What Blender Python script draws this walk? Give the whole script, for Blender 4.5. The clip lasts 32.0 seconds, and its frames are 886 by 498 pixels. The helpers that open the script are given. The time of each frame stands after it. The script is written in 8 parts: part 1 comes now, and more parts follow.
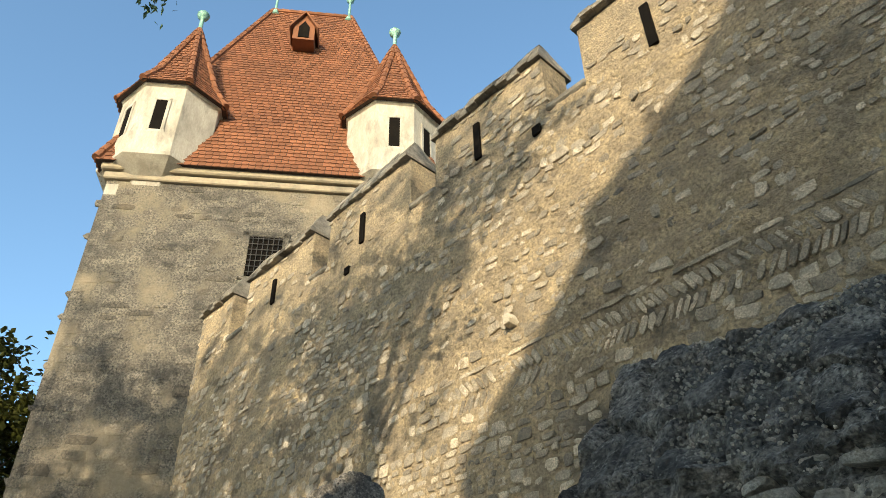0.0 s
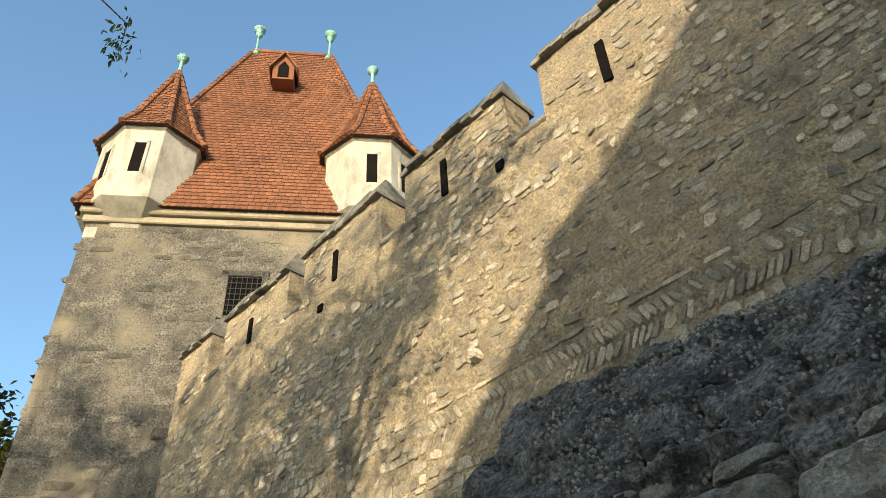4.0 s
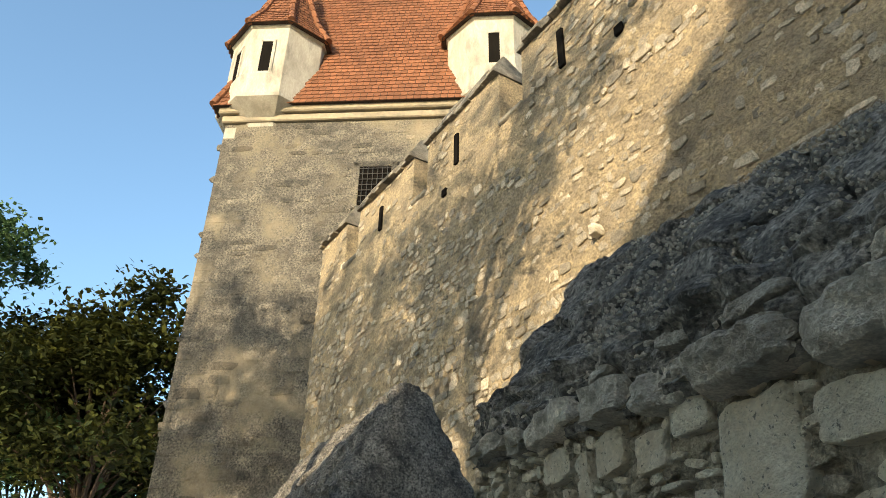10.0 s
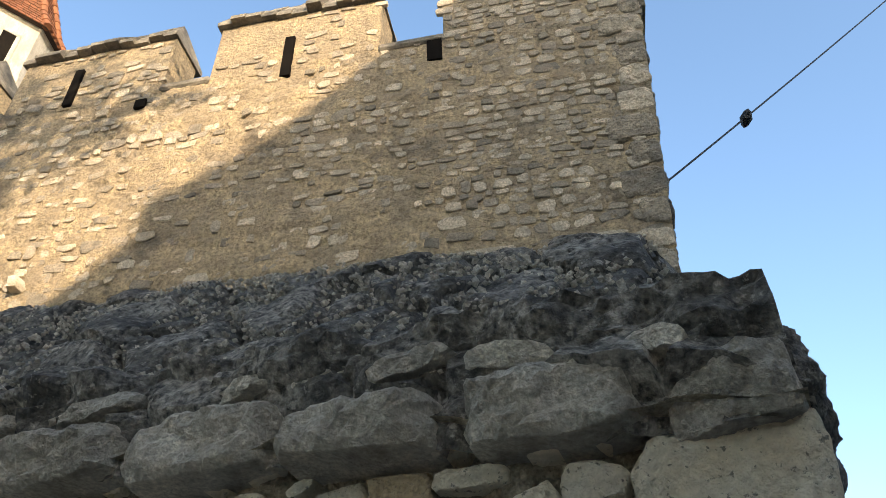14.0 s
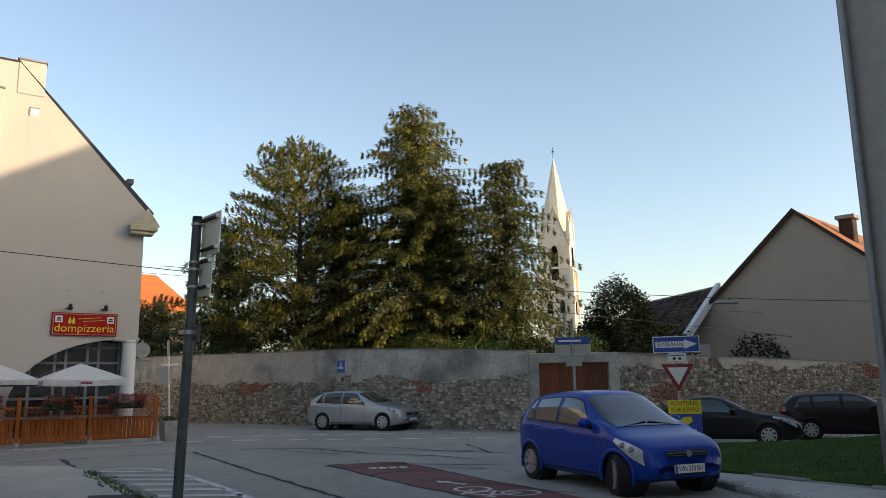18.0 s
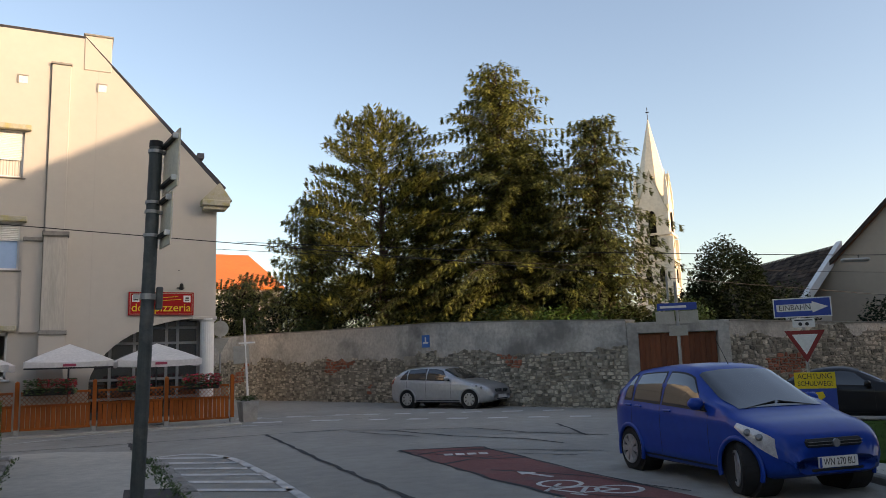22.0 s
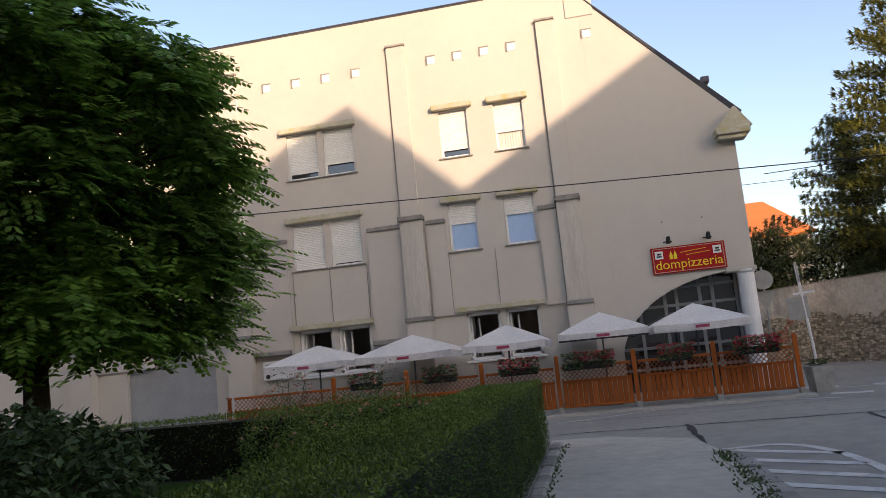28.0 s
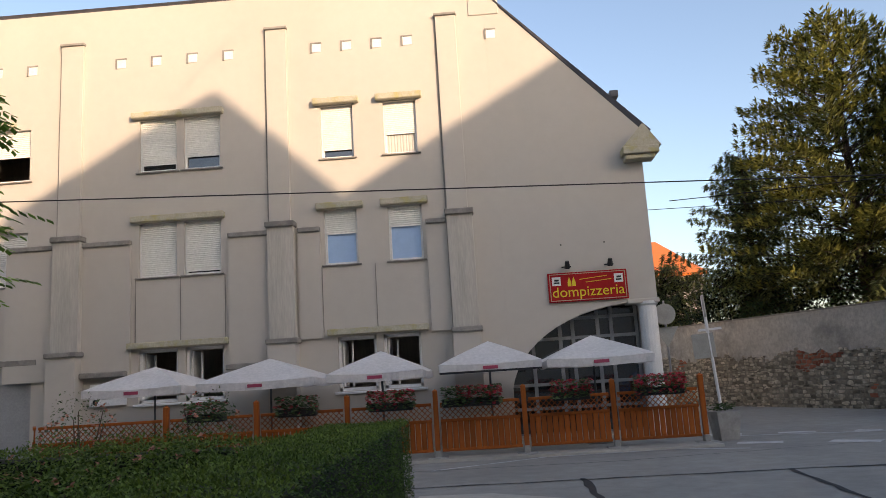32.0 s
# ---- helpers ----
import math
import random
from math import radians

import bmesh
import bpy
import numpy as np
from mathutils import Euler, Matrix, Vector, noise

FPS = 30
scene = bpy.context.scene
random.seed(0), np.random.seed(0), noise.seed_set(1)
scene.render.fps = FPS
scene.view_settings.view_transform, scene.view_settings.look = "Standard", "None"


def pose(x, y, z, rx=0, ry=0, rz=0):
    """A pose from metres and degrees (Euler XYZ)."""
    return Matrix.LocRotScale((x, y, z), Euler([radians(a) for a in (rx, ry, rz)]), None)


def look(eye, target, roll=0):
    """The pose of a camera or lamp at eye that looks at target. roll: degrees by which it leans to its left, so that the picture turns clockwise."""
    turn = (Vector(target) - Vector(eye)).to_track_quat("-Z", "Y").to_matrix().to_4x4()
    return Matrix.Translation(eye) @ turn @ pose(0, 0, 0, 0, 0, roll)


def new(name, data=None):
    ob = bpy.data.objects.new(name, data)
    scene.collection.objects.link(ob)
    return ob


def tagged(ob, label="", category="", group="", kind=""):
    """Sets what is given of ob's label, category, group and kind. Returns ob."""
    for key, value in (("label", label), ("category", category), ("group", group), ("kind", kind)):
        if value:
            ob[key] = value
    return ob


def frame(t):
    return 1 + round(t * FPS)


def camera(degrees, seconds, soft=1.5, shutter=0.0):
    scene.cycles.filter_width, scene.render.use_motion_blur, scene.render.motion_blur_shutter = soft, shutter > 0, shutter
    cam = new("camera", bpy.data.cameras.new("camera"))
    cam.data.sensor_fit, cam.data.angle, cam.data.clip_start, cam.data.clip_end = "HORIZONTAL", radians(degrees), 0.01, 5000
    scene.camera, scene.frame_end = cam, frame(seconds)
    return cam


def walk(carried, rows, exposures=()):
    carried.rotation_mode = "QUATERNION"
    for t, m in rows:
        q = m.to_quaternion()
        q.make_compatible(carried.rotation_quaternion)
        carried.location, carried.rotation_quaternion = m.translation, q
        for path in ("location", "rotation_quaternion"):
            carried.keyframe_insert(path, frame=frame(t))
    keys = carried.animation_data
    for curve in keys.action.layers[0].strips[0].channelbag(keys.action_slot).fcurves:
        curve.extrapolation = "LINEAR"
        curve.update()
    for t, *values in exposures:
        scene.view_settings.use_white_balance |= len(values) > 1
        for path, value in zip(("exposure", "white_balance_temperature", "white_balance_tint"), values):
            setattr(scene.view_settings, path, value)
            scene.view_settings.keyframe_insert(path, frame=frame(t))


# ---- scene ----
LENS = 60.62
PATH = [
    (0.0, -1.373, -0.948, 1.645, 126.82, 1.10, 52.99),
    (0.5, -1.284, -0.872, 1.630, 126.92, 0.07, 55.53),
    (1.0, -1.173, -0.890, 1.617, 127.19, 1.32, 54.07),
    (1.5, -1.129, -0.940, 1.606, 127.27, 2.21, 52.23),
    (2.0, -1.091, -0.850, 1.613, 127.45, 1.54, 52.30),
    (2.5, -1.033, -0.799, 1.590, 127.83, 0.96, 52.18),
    (4.5, -1.026, -0.673, 1.614, 129.45, 3.01, 53.68),
    (5.0, -1.017, -0.625, 1.630, 129.39, 2.97, 52.98),
    (5.5, -0.962, -0.609, 1.599, 129.60, 1.30, 46.32),
    (6.0, -0.959, -0.603, 1.589, 129.91, 0.13, 39.48),
    (6.5, -0.945, -0.632, 1.592, 131.46, -1.06, 36.91),
    (7.0, -0.948, -0.629, 1.603, 132.81, 0.27, 43.30),
    (7.5, -0.991, -0.565, 1.634, 132.10, -1.10, 53.76),
    (8.0, -1.038, -0.453, 1.644, 127.05, -2.93, 60.49),
    (8.5, -1.028, -0.498, 1.591, 122.23, -1.49, 62.92),
    (9.0, -1.062, -0.485, 1.592, 120.82, 0.14, 63.67),
    (9.5, -1.027, -0.424, 1.593, 120.71, 0.08, 64.49),
    (10.0, -0.976, -0.356, 1.587, 120.78, -1.04, 63.92),
    (10.5, -0.953, -0.312, 1.612, 123.70, -1.47, 62.54),
    (11.0, -0.928, -0.294, 1.635, 127.35, -1.87, 60.09),
    (11.5, -0.924, -0.274, 1.635, 128.25, -2.45, 57.73),
    (12.0, -0.918, -0.241, 1.629, 128.88, -3.23, 54.18),
    (12.5, -0.899, -0.218, 1.617, 129.03, -2.54, 47.92),
    (13.0, -0.936, -0.239, 1.624, 129.79, -0.33, 34.91),
    (13.5, -0.953, -0.267, 1.624, 131.07, 1.14, 24.53),
    (15.5, -0.951, -0.190, 1.550, 113.18, -0.84, 2.63),
    (16.0, -0.910, -0.150, 1.539, 109.05, -0.47, -3.74),
    (16.5, -0.838, -0.105, 1.524, 106.93, -0.47, -10.35),
    (17.0, -0.773, 0.003, 1.624, 105.60, -0.76, -19.42),
    (17.5, -0.805, 0.097, 1.620, 102.58, 0.61, -29.14),
    (18.0, -0.673, 0.088, 1.593, 100.16, 0.89, -33.54),
    (18.5, -0.520, 0.101, 1.577, 98.74, 0.21, -36.11),
    (19.0, -0.371, 0.204, 1.576, 98.95, 0.12, -36.64),
    (19.5, -0.242, 0.389, 1.588, 99.10, 0.84, -36.79),
    (20.0, -0.060, 0.534, 1.547, 98.00, 0.79, -37.38),
    (20.5, 0.099, 0.701, 1.569, 97.37, 1.13, -36.26),
    (21.0, 0.286, 0.973, 1.569, 97.65, 1.80, -35.37),
    (21.5, 0.427, 1.239, 1.604, 98.05, 1.40, -31.31),
    (22.0, 0.637, 1.566, 1.605, 98.44, 1.83, -26.21),
    (22.5, 0.770, 1.874, 1.611, 98.11, 1.99, -25.34),
    (23.0, 0.903, 2.227, 1.586, 97.82, 1.52, -20.27),
    (23.5, 1.010, 2.532, 1.529, 98.01, 2.23, -12.41),
    (24.0, 1.046, 2.980, 1.585, 98.35, 3.37, -5.38),
    (24.5, 1.002, 3.346, 1.636, 98.82, 3.35, 1.66),
    (25.0, 0.922, 3.780, 1.643, 99.22, 3.22, 6.59),
    (25.5, 0.833, 4.172, 1.655, 98.87, 3.16, 13.68),
    (27.5, 0.606, 5.441, 1.613, 97.85, 4.50, 17.44),
    (28.0, 0.537, 5.573, 1.633, 98.24, 5.58, 11.38),
    (28.5, 0.464, 5.762, 1.612, 98.89, 4.81, 4.45),
    (29.0, 0.412, 6.086, 1.613, 98.62, 2.79, -3.72),
    (29.5, 0.437, 6.459, 1.612, 98.27, 2.21, -6.53),
    (30.0, 0.495, 6.763, 1.610, 98.09, 1.50, -6.02),
    (30.5, 0.497, 7.126, 1.615, 98.63, 1.69, -4.79),
    (31.0, 0.516, 7.527, 1.620, 98.93, 2.78, -2.53),
    (31.5, 0.567, 7.896, 1.605, 99.22, 3.15, -0.57),
    (32.0, 0.620, 8.324, 1.589, 99.92, 3.51, 3.20),
]

cam = camera(LENS, 32.0, soft=0.8)
walk(cam, [(t, pose(x, y, z, a, b, c)) for t, x, y, z, a, b, c in PATH],
     [(0.0, 1.30, 6150, -1), (6.0, 1.34, 6250, -1), (9.0, 1.46, 6450, 0), (12.0, 1.36, 6350, 0), (13.5, 1.66, 6500, 4), (16.0, 1.96, 6550, 22), (17.0, 1.34, 7250, 14), (18.0, 1.16, 7600, 13), (20.0, 1.16, 8000, 17), (24.0, 1.16, 7650, 17), (28.0, 1.26, 7450, 20), (32.0, 1.14, 7350, 18)])

# ---- light: a low late sun from behind, clear sky ----
SUN = Vector((0.62, -0.785, math.tan(radians(15)))).normalized()
world = bpy.data.worlds.new("sky")
scene.world = world
world.use_nodes = True
wn = world.node_tree.nodes
sky = wn.new("ShaderNodeTexSky")
sky.sky_type, sky.sun_disc = "NISHITA", False
sky.sun_elevation, sky.sun_rotation = math.asin(SUN.z), math.atan2(SUN.x, SUN.y)
sky.air_density, sky.dust_density, sky.ozone_density = 1.0, 1.7, 1.8
world.node_tree.links.new(sky.outputs[0], wn["Background"].inputs[0])
wn["Background"].inputs[1].default_value = 0.15
sun = new("sun", bpy.data.lights.new("sun", "SUN"))
sun.data.energy, sun.data.angle, sun.data.color = 2.85, radians(0.5), (1.0, 0.80, 0.59)
sun.matrix_world = look(SUN * 60, (0, 0, 0))


# ---- materials ----
def mat(name, col, col2=None, scale=3.0, rough=0.8, bump=0.0, bscale=40.0, metal=0.0, rnd=0.0, island=0.0,
        spot=None, sscale=1.0, samount=0.55, spec=0.35, stretch=(1, 1, 1), coat=0.0, trans=0.0, coarse=0.6, bdist=0.02, grain=0.35, sedge=(0.52, 0.68)):
    """A surface whose colour wanders between col and col2 at two scales, with spots, relief and change from piece to piece."""
    m = bpy.data.materials.new(name)
    m.use_nodes = True
    nt = m.node_tree
    n, l = nt.nodes, nt.links
    p = n["Principled BSDF"]
    geo = n.new("ShaderNodeNewGeometry")
    mp = n.new("ShaderNodeMapping")
    mp.inputs["Scale"].default_value = stretch
    l.new(geo.outputs["Position"], mp.inputs["Vector"])

    def noise_at(sc, detail=5):
        t = n.new("ShaderNodeTexNoise")
        t.inputs["Scale"].default_value, t.inputs["Detail"].default_value, t.inputs["Roughness"].default_value = sc, detail, 0.62
        l.new(mp.outputs[0], t.inputs["Vector"])
        return t.outputs["Fac"]

    def mix(fac, a, b, mode="MIX"):
        x = n.new("ShaderNodeMix")
        x.data_type, x.blend_type = "RGBA", mode
        for s, v in (("Factor", fac), ("A", a), ("B", b)):
            i = [q for q in x.inputs if q.name == s and (q.type == ("VALUE" if s == "Factor" else "RGBA"))][0]
            if isinstance(v, (int, float)):
                i.default_value = v
            elif isinstance(v, tuple):
                i.default_value = (*v[:3], 1)
            else:
                l.new(v, i)
        return [q for q in x.outputs if q.type == "RGBA"][0]

    def ramp(v, lo, hi):
        r = n.new("ShaderNodeMapRange")
        r.inputs["From Min"].default_value, r.inputs["From Max"].default_value = lo, hi
        l.new(v, r.inputs["Value"])
        return r.outputs[0]

    c2 = col2 or tuple(c * 0.78 for c in col)
    c = mix(ramp(noise_at(scale), 0.34, 0.66), col, c2)
    c = mix(ramp(noise_at(scale * 9, 4), 0.34, 0.66), c, mix(grain, c, tuple(q * 0.62 for q in c2)))
    if spot:
        c = mix(ramp(noise_at(sscale), *sedge), c, mix(samount, c, spot))
    if rnd or island:
        hsv = n.new("ShaderNodeHueSaturation")
        src = geo.outputs["Random Per Island"] if island else n.new("ShaderNodeObjectInfo").outputs["Random"]
        r = n.new("ShaderNodeMapRange")
        k = rnd or island
        r.inputs["To Min"].default_value, r.inputs["To Max"].default_value = 1 - k, 1 + k
        l.new(src, r.inputs["Value"])
        l.new(r.outputs[0], hsv.inputs["Value"])
        l.new(c, hsv.inputs["Color"])
        c = hsv.outputs[0]
    l.new(c, p.inputs["Base Color"])
    p.inputs["Roughness"].default_value, p.inputs["Metallic"].default_value = rough, metal
    p.inputs["Specular IOR Level"].default_value = spec
    p.inputs["Coat Weight"].default_value = coat
    p.inputs["Coat Roughness"].default_value = 0.06
    if bump:
        b = n.new("ShaderNodeBump")
        b.inputs["Strength"].default_value, b.inputs["Distance"].default_value = bump, bdist
        hm = n.new("ShaderNodeMath")
        hm.operation = "MULTIPLY_ADD"
        hm.inputs[1].default_value = coarse
        l.new(noise_at(bscale * 0.2, 4), hm.inputs[0])
        l.new(noise_at(bscale, 6), hm.inputs[2])
        l.new(hm.outputs[0], b.inputs["Height"])
        l.new(b.outputs[0], p.inputs["Normal"])
    if trans:
        tl = n.new("ShaderNodeBsdfTranslucent")
        l.new(c, tl.inputs["Color"])
        ms = n.new("ShaderNodeMixShader")
        ms.inputs[0].default_value = trans
        out = n["Material Output"]
        l.new(p.outputs[0], ms.inputs[1])
        l.new(tl.outputs[0], ms.inputs[2])
        l.new(ms.outputs[0], out.inputs[0])
    return m


MORTAR = mat("lime_mortar", (0.64, 0.485, 0.275), (0.36, 0.285, 0.185), 2.6, 0.95, 1.0, 60, spot=(0.06, 0.055, 0.047), sscale=0.9, samount=0.8, coarse=1.8, bdist=0.035, grain=0.9, sedge=(0.53, 0.70))
STONE = mat("wall_stone", (0.69, 0.565, 0.39), (0.34, 0.288, 0.21), 5.0, 0.9, 1.0, 70, island=0.40, spot=(0.07, 0.066, 0.058), sscale=0.7, samount=0.72, coarse=1.5, bdist=0.02, grain=0.8, sedge=(0.58, 0.74))
STONE_P = mat("wall_stone_piece", (0.69, 0.565, 0.39), (0.34, 0.288, 0.21), 5.0, 0.9, 1.0, 70, rnd=0.40, spot=(0.07, 0.066, 0.058), sscale=0.7, samount=0.72, coarse=1.5, bdist=0.02, grain=0.8, sedge=(0.58, 0.74))
BRICK = mat("old_brick", (0.36, 0.25, 0.17), (0.25, 0.2, 0.15), 6.0, 0.9, 0.6, 40, rnd=0.4)
ROUGH = mat("rough_wall_stone", (0.95, 0.86, 0.68), (0.80, 0.66, 0.45), 9.0, 0.95, 1.0, 200, rnd=0.08, spot=(0.13, 0.11, 0.08), sscale=95, samount=0.75, coarse=1.4, bdist=0.022, grain=0.45, sedge=(0.60, 0.66))
GRIT = mat("gritty_mortar", (0.76, 0.64, 0.45), (0.30, 0.25, 0.175), 16.0, 0.96, 1.0, 120, spot=(0.06, 0.051, 0.04), sscale=30, samount=0.75, coarse=1.6, bdist=0.03, grain=0.7)
CAPST = mat("weathered_cap_stone", (0.50, 0.445, 0.37), (0.070, 0.063, 0.055), 7.0, 0.9, 1.0, 130, spot=(0.62, 0.565, 0.48), sscale=60, samount=0.5, coarse=1.6, bdist=0.014, grain=1.0, sedge=(0.58, 0.68))
CAPLEDGE = mat("cap_ledge_stone", (0.86, 0.77, 0.62), (0.42, 0.37, 0.30), 14.0, 0.9, 1.0, 180, rnd=0.22, spot=(0.13, 0.115, 0.095), sscale=12, samount=0.55, coarse=1.6, bdist=0.014, grain=0.7)
COPING = mat("coping_slab", (0.36, 0.31, 0.23), (0.10, 0.09, 0.072), 3.0, 0.92, 1.0, 40, island=0.3, spot=(0.05, 0.046, 0.038), sscale=2.5, samount=0.6, bdist=0.03)
DRESSED = mat("dressed_limestone", (0.47, 0.425, 0.345), (0.32, 0.285, 0.225), 1.6, 0.85, 0.6, 30, island=0.12, spot=(0.14, 0.125, 0.10), sscale=1.4, samount=0.65, stretch=(1.6, 1.6, 0.6))
QUOIN = mat("weathered_quoin", (0.25, 0.22, 0.172), (0.13, 0.118, 0.097), 1.8, 0.9, 0.8, 30, rnd=0.28, spot=(0.08, 0.074, 0.064), sscale=1.6, samount=0.7)
CORNICE = mat("stained_cornice", (0.37, 0.305, 0.205), (0.24, 0.20, 0.14), 1.2, 0.9, 0.6, 40, spot=(0.09, 0.08, 0.065), sscale=0.9, samount=0.7)
DARKL = mat("dark_shrub_leaf", (0.03, 0.042, 0.017), (0.016, 0.024, 0.011), 1.0, 0.6, 0, island=0.5, trans=0.1, spec=0.1)
SHRUBL = mat("evergreen_leaf", (0.12, 0.175, 0.06), (0.056, 0.095, 0.036), 2.0, 0.5, 0, island=0.55, trans=0.25, spec=0.2)
TOWERW = mat("tower_masonry", (0.27, 0.232, 0.172), (0.085, 0.077, 0.064), 2.4, 0.92, 1.0, 40, island=0.4, spot=(0.36, 0.29, 0.185), sscale=0.6, samount=0.6, coarse=1.8, bdist=0.035, grain=1.0)
TILE = mat("clay_roof_tile", (0.205, 0.085, 0.040), (0.15, 0.064, 0.032), 0.6, 0.8, 0.15, 30, island=0.2, spec=0.2, grain=0.12)
TILEDARK = mat("weathered_roof_tile", (0.085, 0.062, 0.048), (0.042, 0.032, 0.027), 2.5, 0.9, 0.5, 30, island=0.55, spec=0.1)
VERDIGRIS = mat("verdigris_copper", (0.30, 0.52, 0.42), (0.13, 0.24, 0.19), 3, 0.6, 0.2, 40, metal=0.2)
DARK = mat("dark_opening", (0.012, 0.010, 0.008), (0.008, 0.007, 0.006), 3, 0.95, spec=0.02)
IRON = mat("dark_iron", (0.03, 0.03, 0.032), (0.05, 0.045, 0.04), 10, 0.6, 0.2, 60, metal=0.6)
ASPHALT = mat("asphalt", (0.385, 0.368, 0.33), (0.32, 0.306, 0.275), 0.35, 0.9, 0.7, 180, spot=(0.22, 0.213, 0.196), sscale=0.18, samount=0.6)
PAVE = mat("pavement_asphalt", (0.56, 0.525, 0.455), (0.46, 0.433, 0.378), 0.6, 0.92, 0.6, 160, spot=(0.29, 0.275, 0.245), sscale=0.7, samount=0.45)
TAR = mat("tar_joint", (0.03, 0.03, 0.032), (0.045, 0.045, 0.045), 4, 0.75, 0.3, 60)
WHITEP = mat("road_paint", (0.68, 0.67, 0.64), (0.50, 0.495, 0.48), 3.0, 0.8, 0.3, 120, spot=(0.28, 0.275, 0.27), sscale=3, samount=0.6)
REDP = mat("red_lane_paint", (0.25, 0.092, 0.082), (0.185, 0.075, 0.07), 0.9, 0.9, 0.4, 150, spot=(0.15, 0.115, 0.11), sscale=1.2, samount=0.6)
KERB = mat("kerb_stone", (0.36, 0.34, 0.31), (0.25, 0.24, 0.22), 5, 0.9, 0.6, 50, rnd=0.25)
BOUNCEGRAVEL = mat("pale_bounce_gravel", (0.53, 0.485, 0.405), (0.42, 0.385, 0.325), 6, 0.95, 0.6, 90, spot=(0.30, 0.275, 0.235), sscale=30, samount=0.5)
GRASS = mat("lawn", (0.045, 0.09, 0.015), (0.026, 0.056, 0.011), 1.2, 0.95, 0.8, 60, island=0.4, spec=0.04)
SOIL = mat("garden_soil", (0.045, 0.055, 0.025), (0.03, 0.03, 0.02), 3, 0.95, 0.8, 40)
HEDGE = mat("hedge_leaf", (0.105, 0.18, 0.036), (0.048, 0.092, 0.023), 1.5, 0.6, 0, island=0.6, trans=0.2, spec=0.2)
HEDGETOP = mat("hedge_pale_leaf", (0.16, 0.235, 0.042), (0.09, 0.15, 0.03), 1.5, 0.6, 0, island=0.55, trans=0.25, spec=0.2)
HEDGEDARK = mat("hedge_inner_shade", (0.012, 0.016, 0.008), (0.02, 0.02, 0.01), 4, 0.95)
LEAF = mat("ash_leaf", (0.26, 0.44, 0.075), (0.12, 0.24, 0.045), 0.6, 0.5, 0, island=0.6, trans=0.4)
LEAF2 = mat("shrub_leaf", (0.10, 0.15, 0.05), (0.055, 0.095, 0.034), 1.0, 0.45, 0, island=0.5, trans=0.3)
LEAF3 = mat("autumn_leaf", (0.055, 0.056, 0.010), (0.018, 0.024, 0.007), 0.25, 0.6, 0, island=0.5, trans=0.15, spec=0.15)
NEEDLE = mat("spruce_needles", (0.29, 0.285, 0.058), (0.085, 0.10, 0.034), 0.5, 0.7, 0, island=0.85, trans=0.3)
NEEDLE2 = mat("fir_needles", (0.21, 0.22, 0.058), (0.075, 0.09, 0.036), 0.5, 0.7, 0, island=0.85, trans=0.3)
PINE = mat("pine_needles", (0.31, 0.285, 0.05), (0.09, 0.105, 0.034), 0.35, 0.7, 0, island=0.85, trans=0.3)
BARK = mat("bark", (0.14, 0.095, 0.065), (0.08, 0.055, 0.04), 5, 0.95, 1.0, 25, stretch=(1, 1, 0.3))
PETAL = mat("red_petal", (0.45, 0.02, 0.03), (0.6, 0.04, 0.08), 8, 0.6, 0, island=0.3, trans=0.2)
PETALPINK = mat("pink_petal", (0.55, 0.18, 0.12), (0.6, 0.30, 0.2), 8, 0.6, 0, island=0.3, trans=0.2)
PLASTER = mat("pale_plaster", (0.51, 0.474, 0.42), (0.49, 0.454, 0.40), 0.4, 0.92, 0.12, 120, spot=(0.445, 0.408, 0.355), sscale=0.2, samount=0.25, grain=0.08)
PLASTERD = mat("stained_plaster", (0.56, 0.525, 0.46), (0.47, 0.44, 0.385), 0.9, 0.92, 0.25, 90, spot=(0.33, 0.30, 0.26), sscale=1.1, samount=0.5, stretch=(3, 3, 0.35))
LEDGE = mat("window_hood_stone", (0.52, 0.48, 0.37), (0.40, 0.37, 0.27), 3, 0.9, 0.3, 50, spot=(0.44, 0.38, 0.12), sscale=3, samount=0.6)
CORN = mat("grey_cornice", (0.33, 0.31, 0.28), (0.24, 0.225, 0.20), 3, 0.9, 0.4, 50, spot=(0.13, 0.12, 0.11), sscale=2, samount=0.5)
WHITE = mat("white_frame", (0.78, 0.78, 0.76), (0.70, 0.70, 0.68), 4, 0.5)
BLIND = mat("roller_blind", (0.80, 0.79, 0.75), (0.74, 0.73, 0.69), 2, 0.6)
GREYM = mat("grey_metal", (0.28, 0.29, 0.30), (0.22, 0.23, 0.24), 4, 0.5, metal=0.5)
ALU = mat("galvanised_steel", (0.42, 0.43, 0.44), (0.33, 0.34, 0.35), 5, 0.45, 0.1, 60, metal=0.8)
# Cream tone includes warm sunlight put into the pole's two sign backs.
SIGNBACK = mat("sunlit_cream_back", (0.86, 0.79, 0.64), (0.76, 0.69, 0.55), 5, 0.5, spot=(0.5, 0.45, 0.36), sscale=9, samount=0.4)
ALUBACK = mat("sign_back", (0.44, 0.43, 0.39), (0.36, 0.35, 0.32), 5, 0.5, metal=0.5)
POLE = mat("painted_pole", (0.10, 0.115, 0.12), (0.075, 0.085, 0.09), 5, 0.5, 0.1, 60, metal=0.4, spot=(0.2, 0.2, 0.2), sscale=6, samount=0.4)
SHUTTER = mat("garage_shutter", (0.42, 0.43, 0.44), (0.36, 0.37, 0.38), 2, 0.5, metal=0.3)
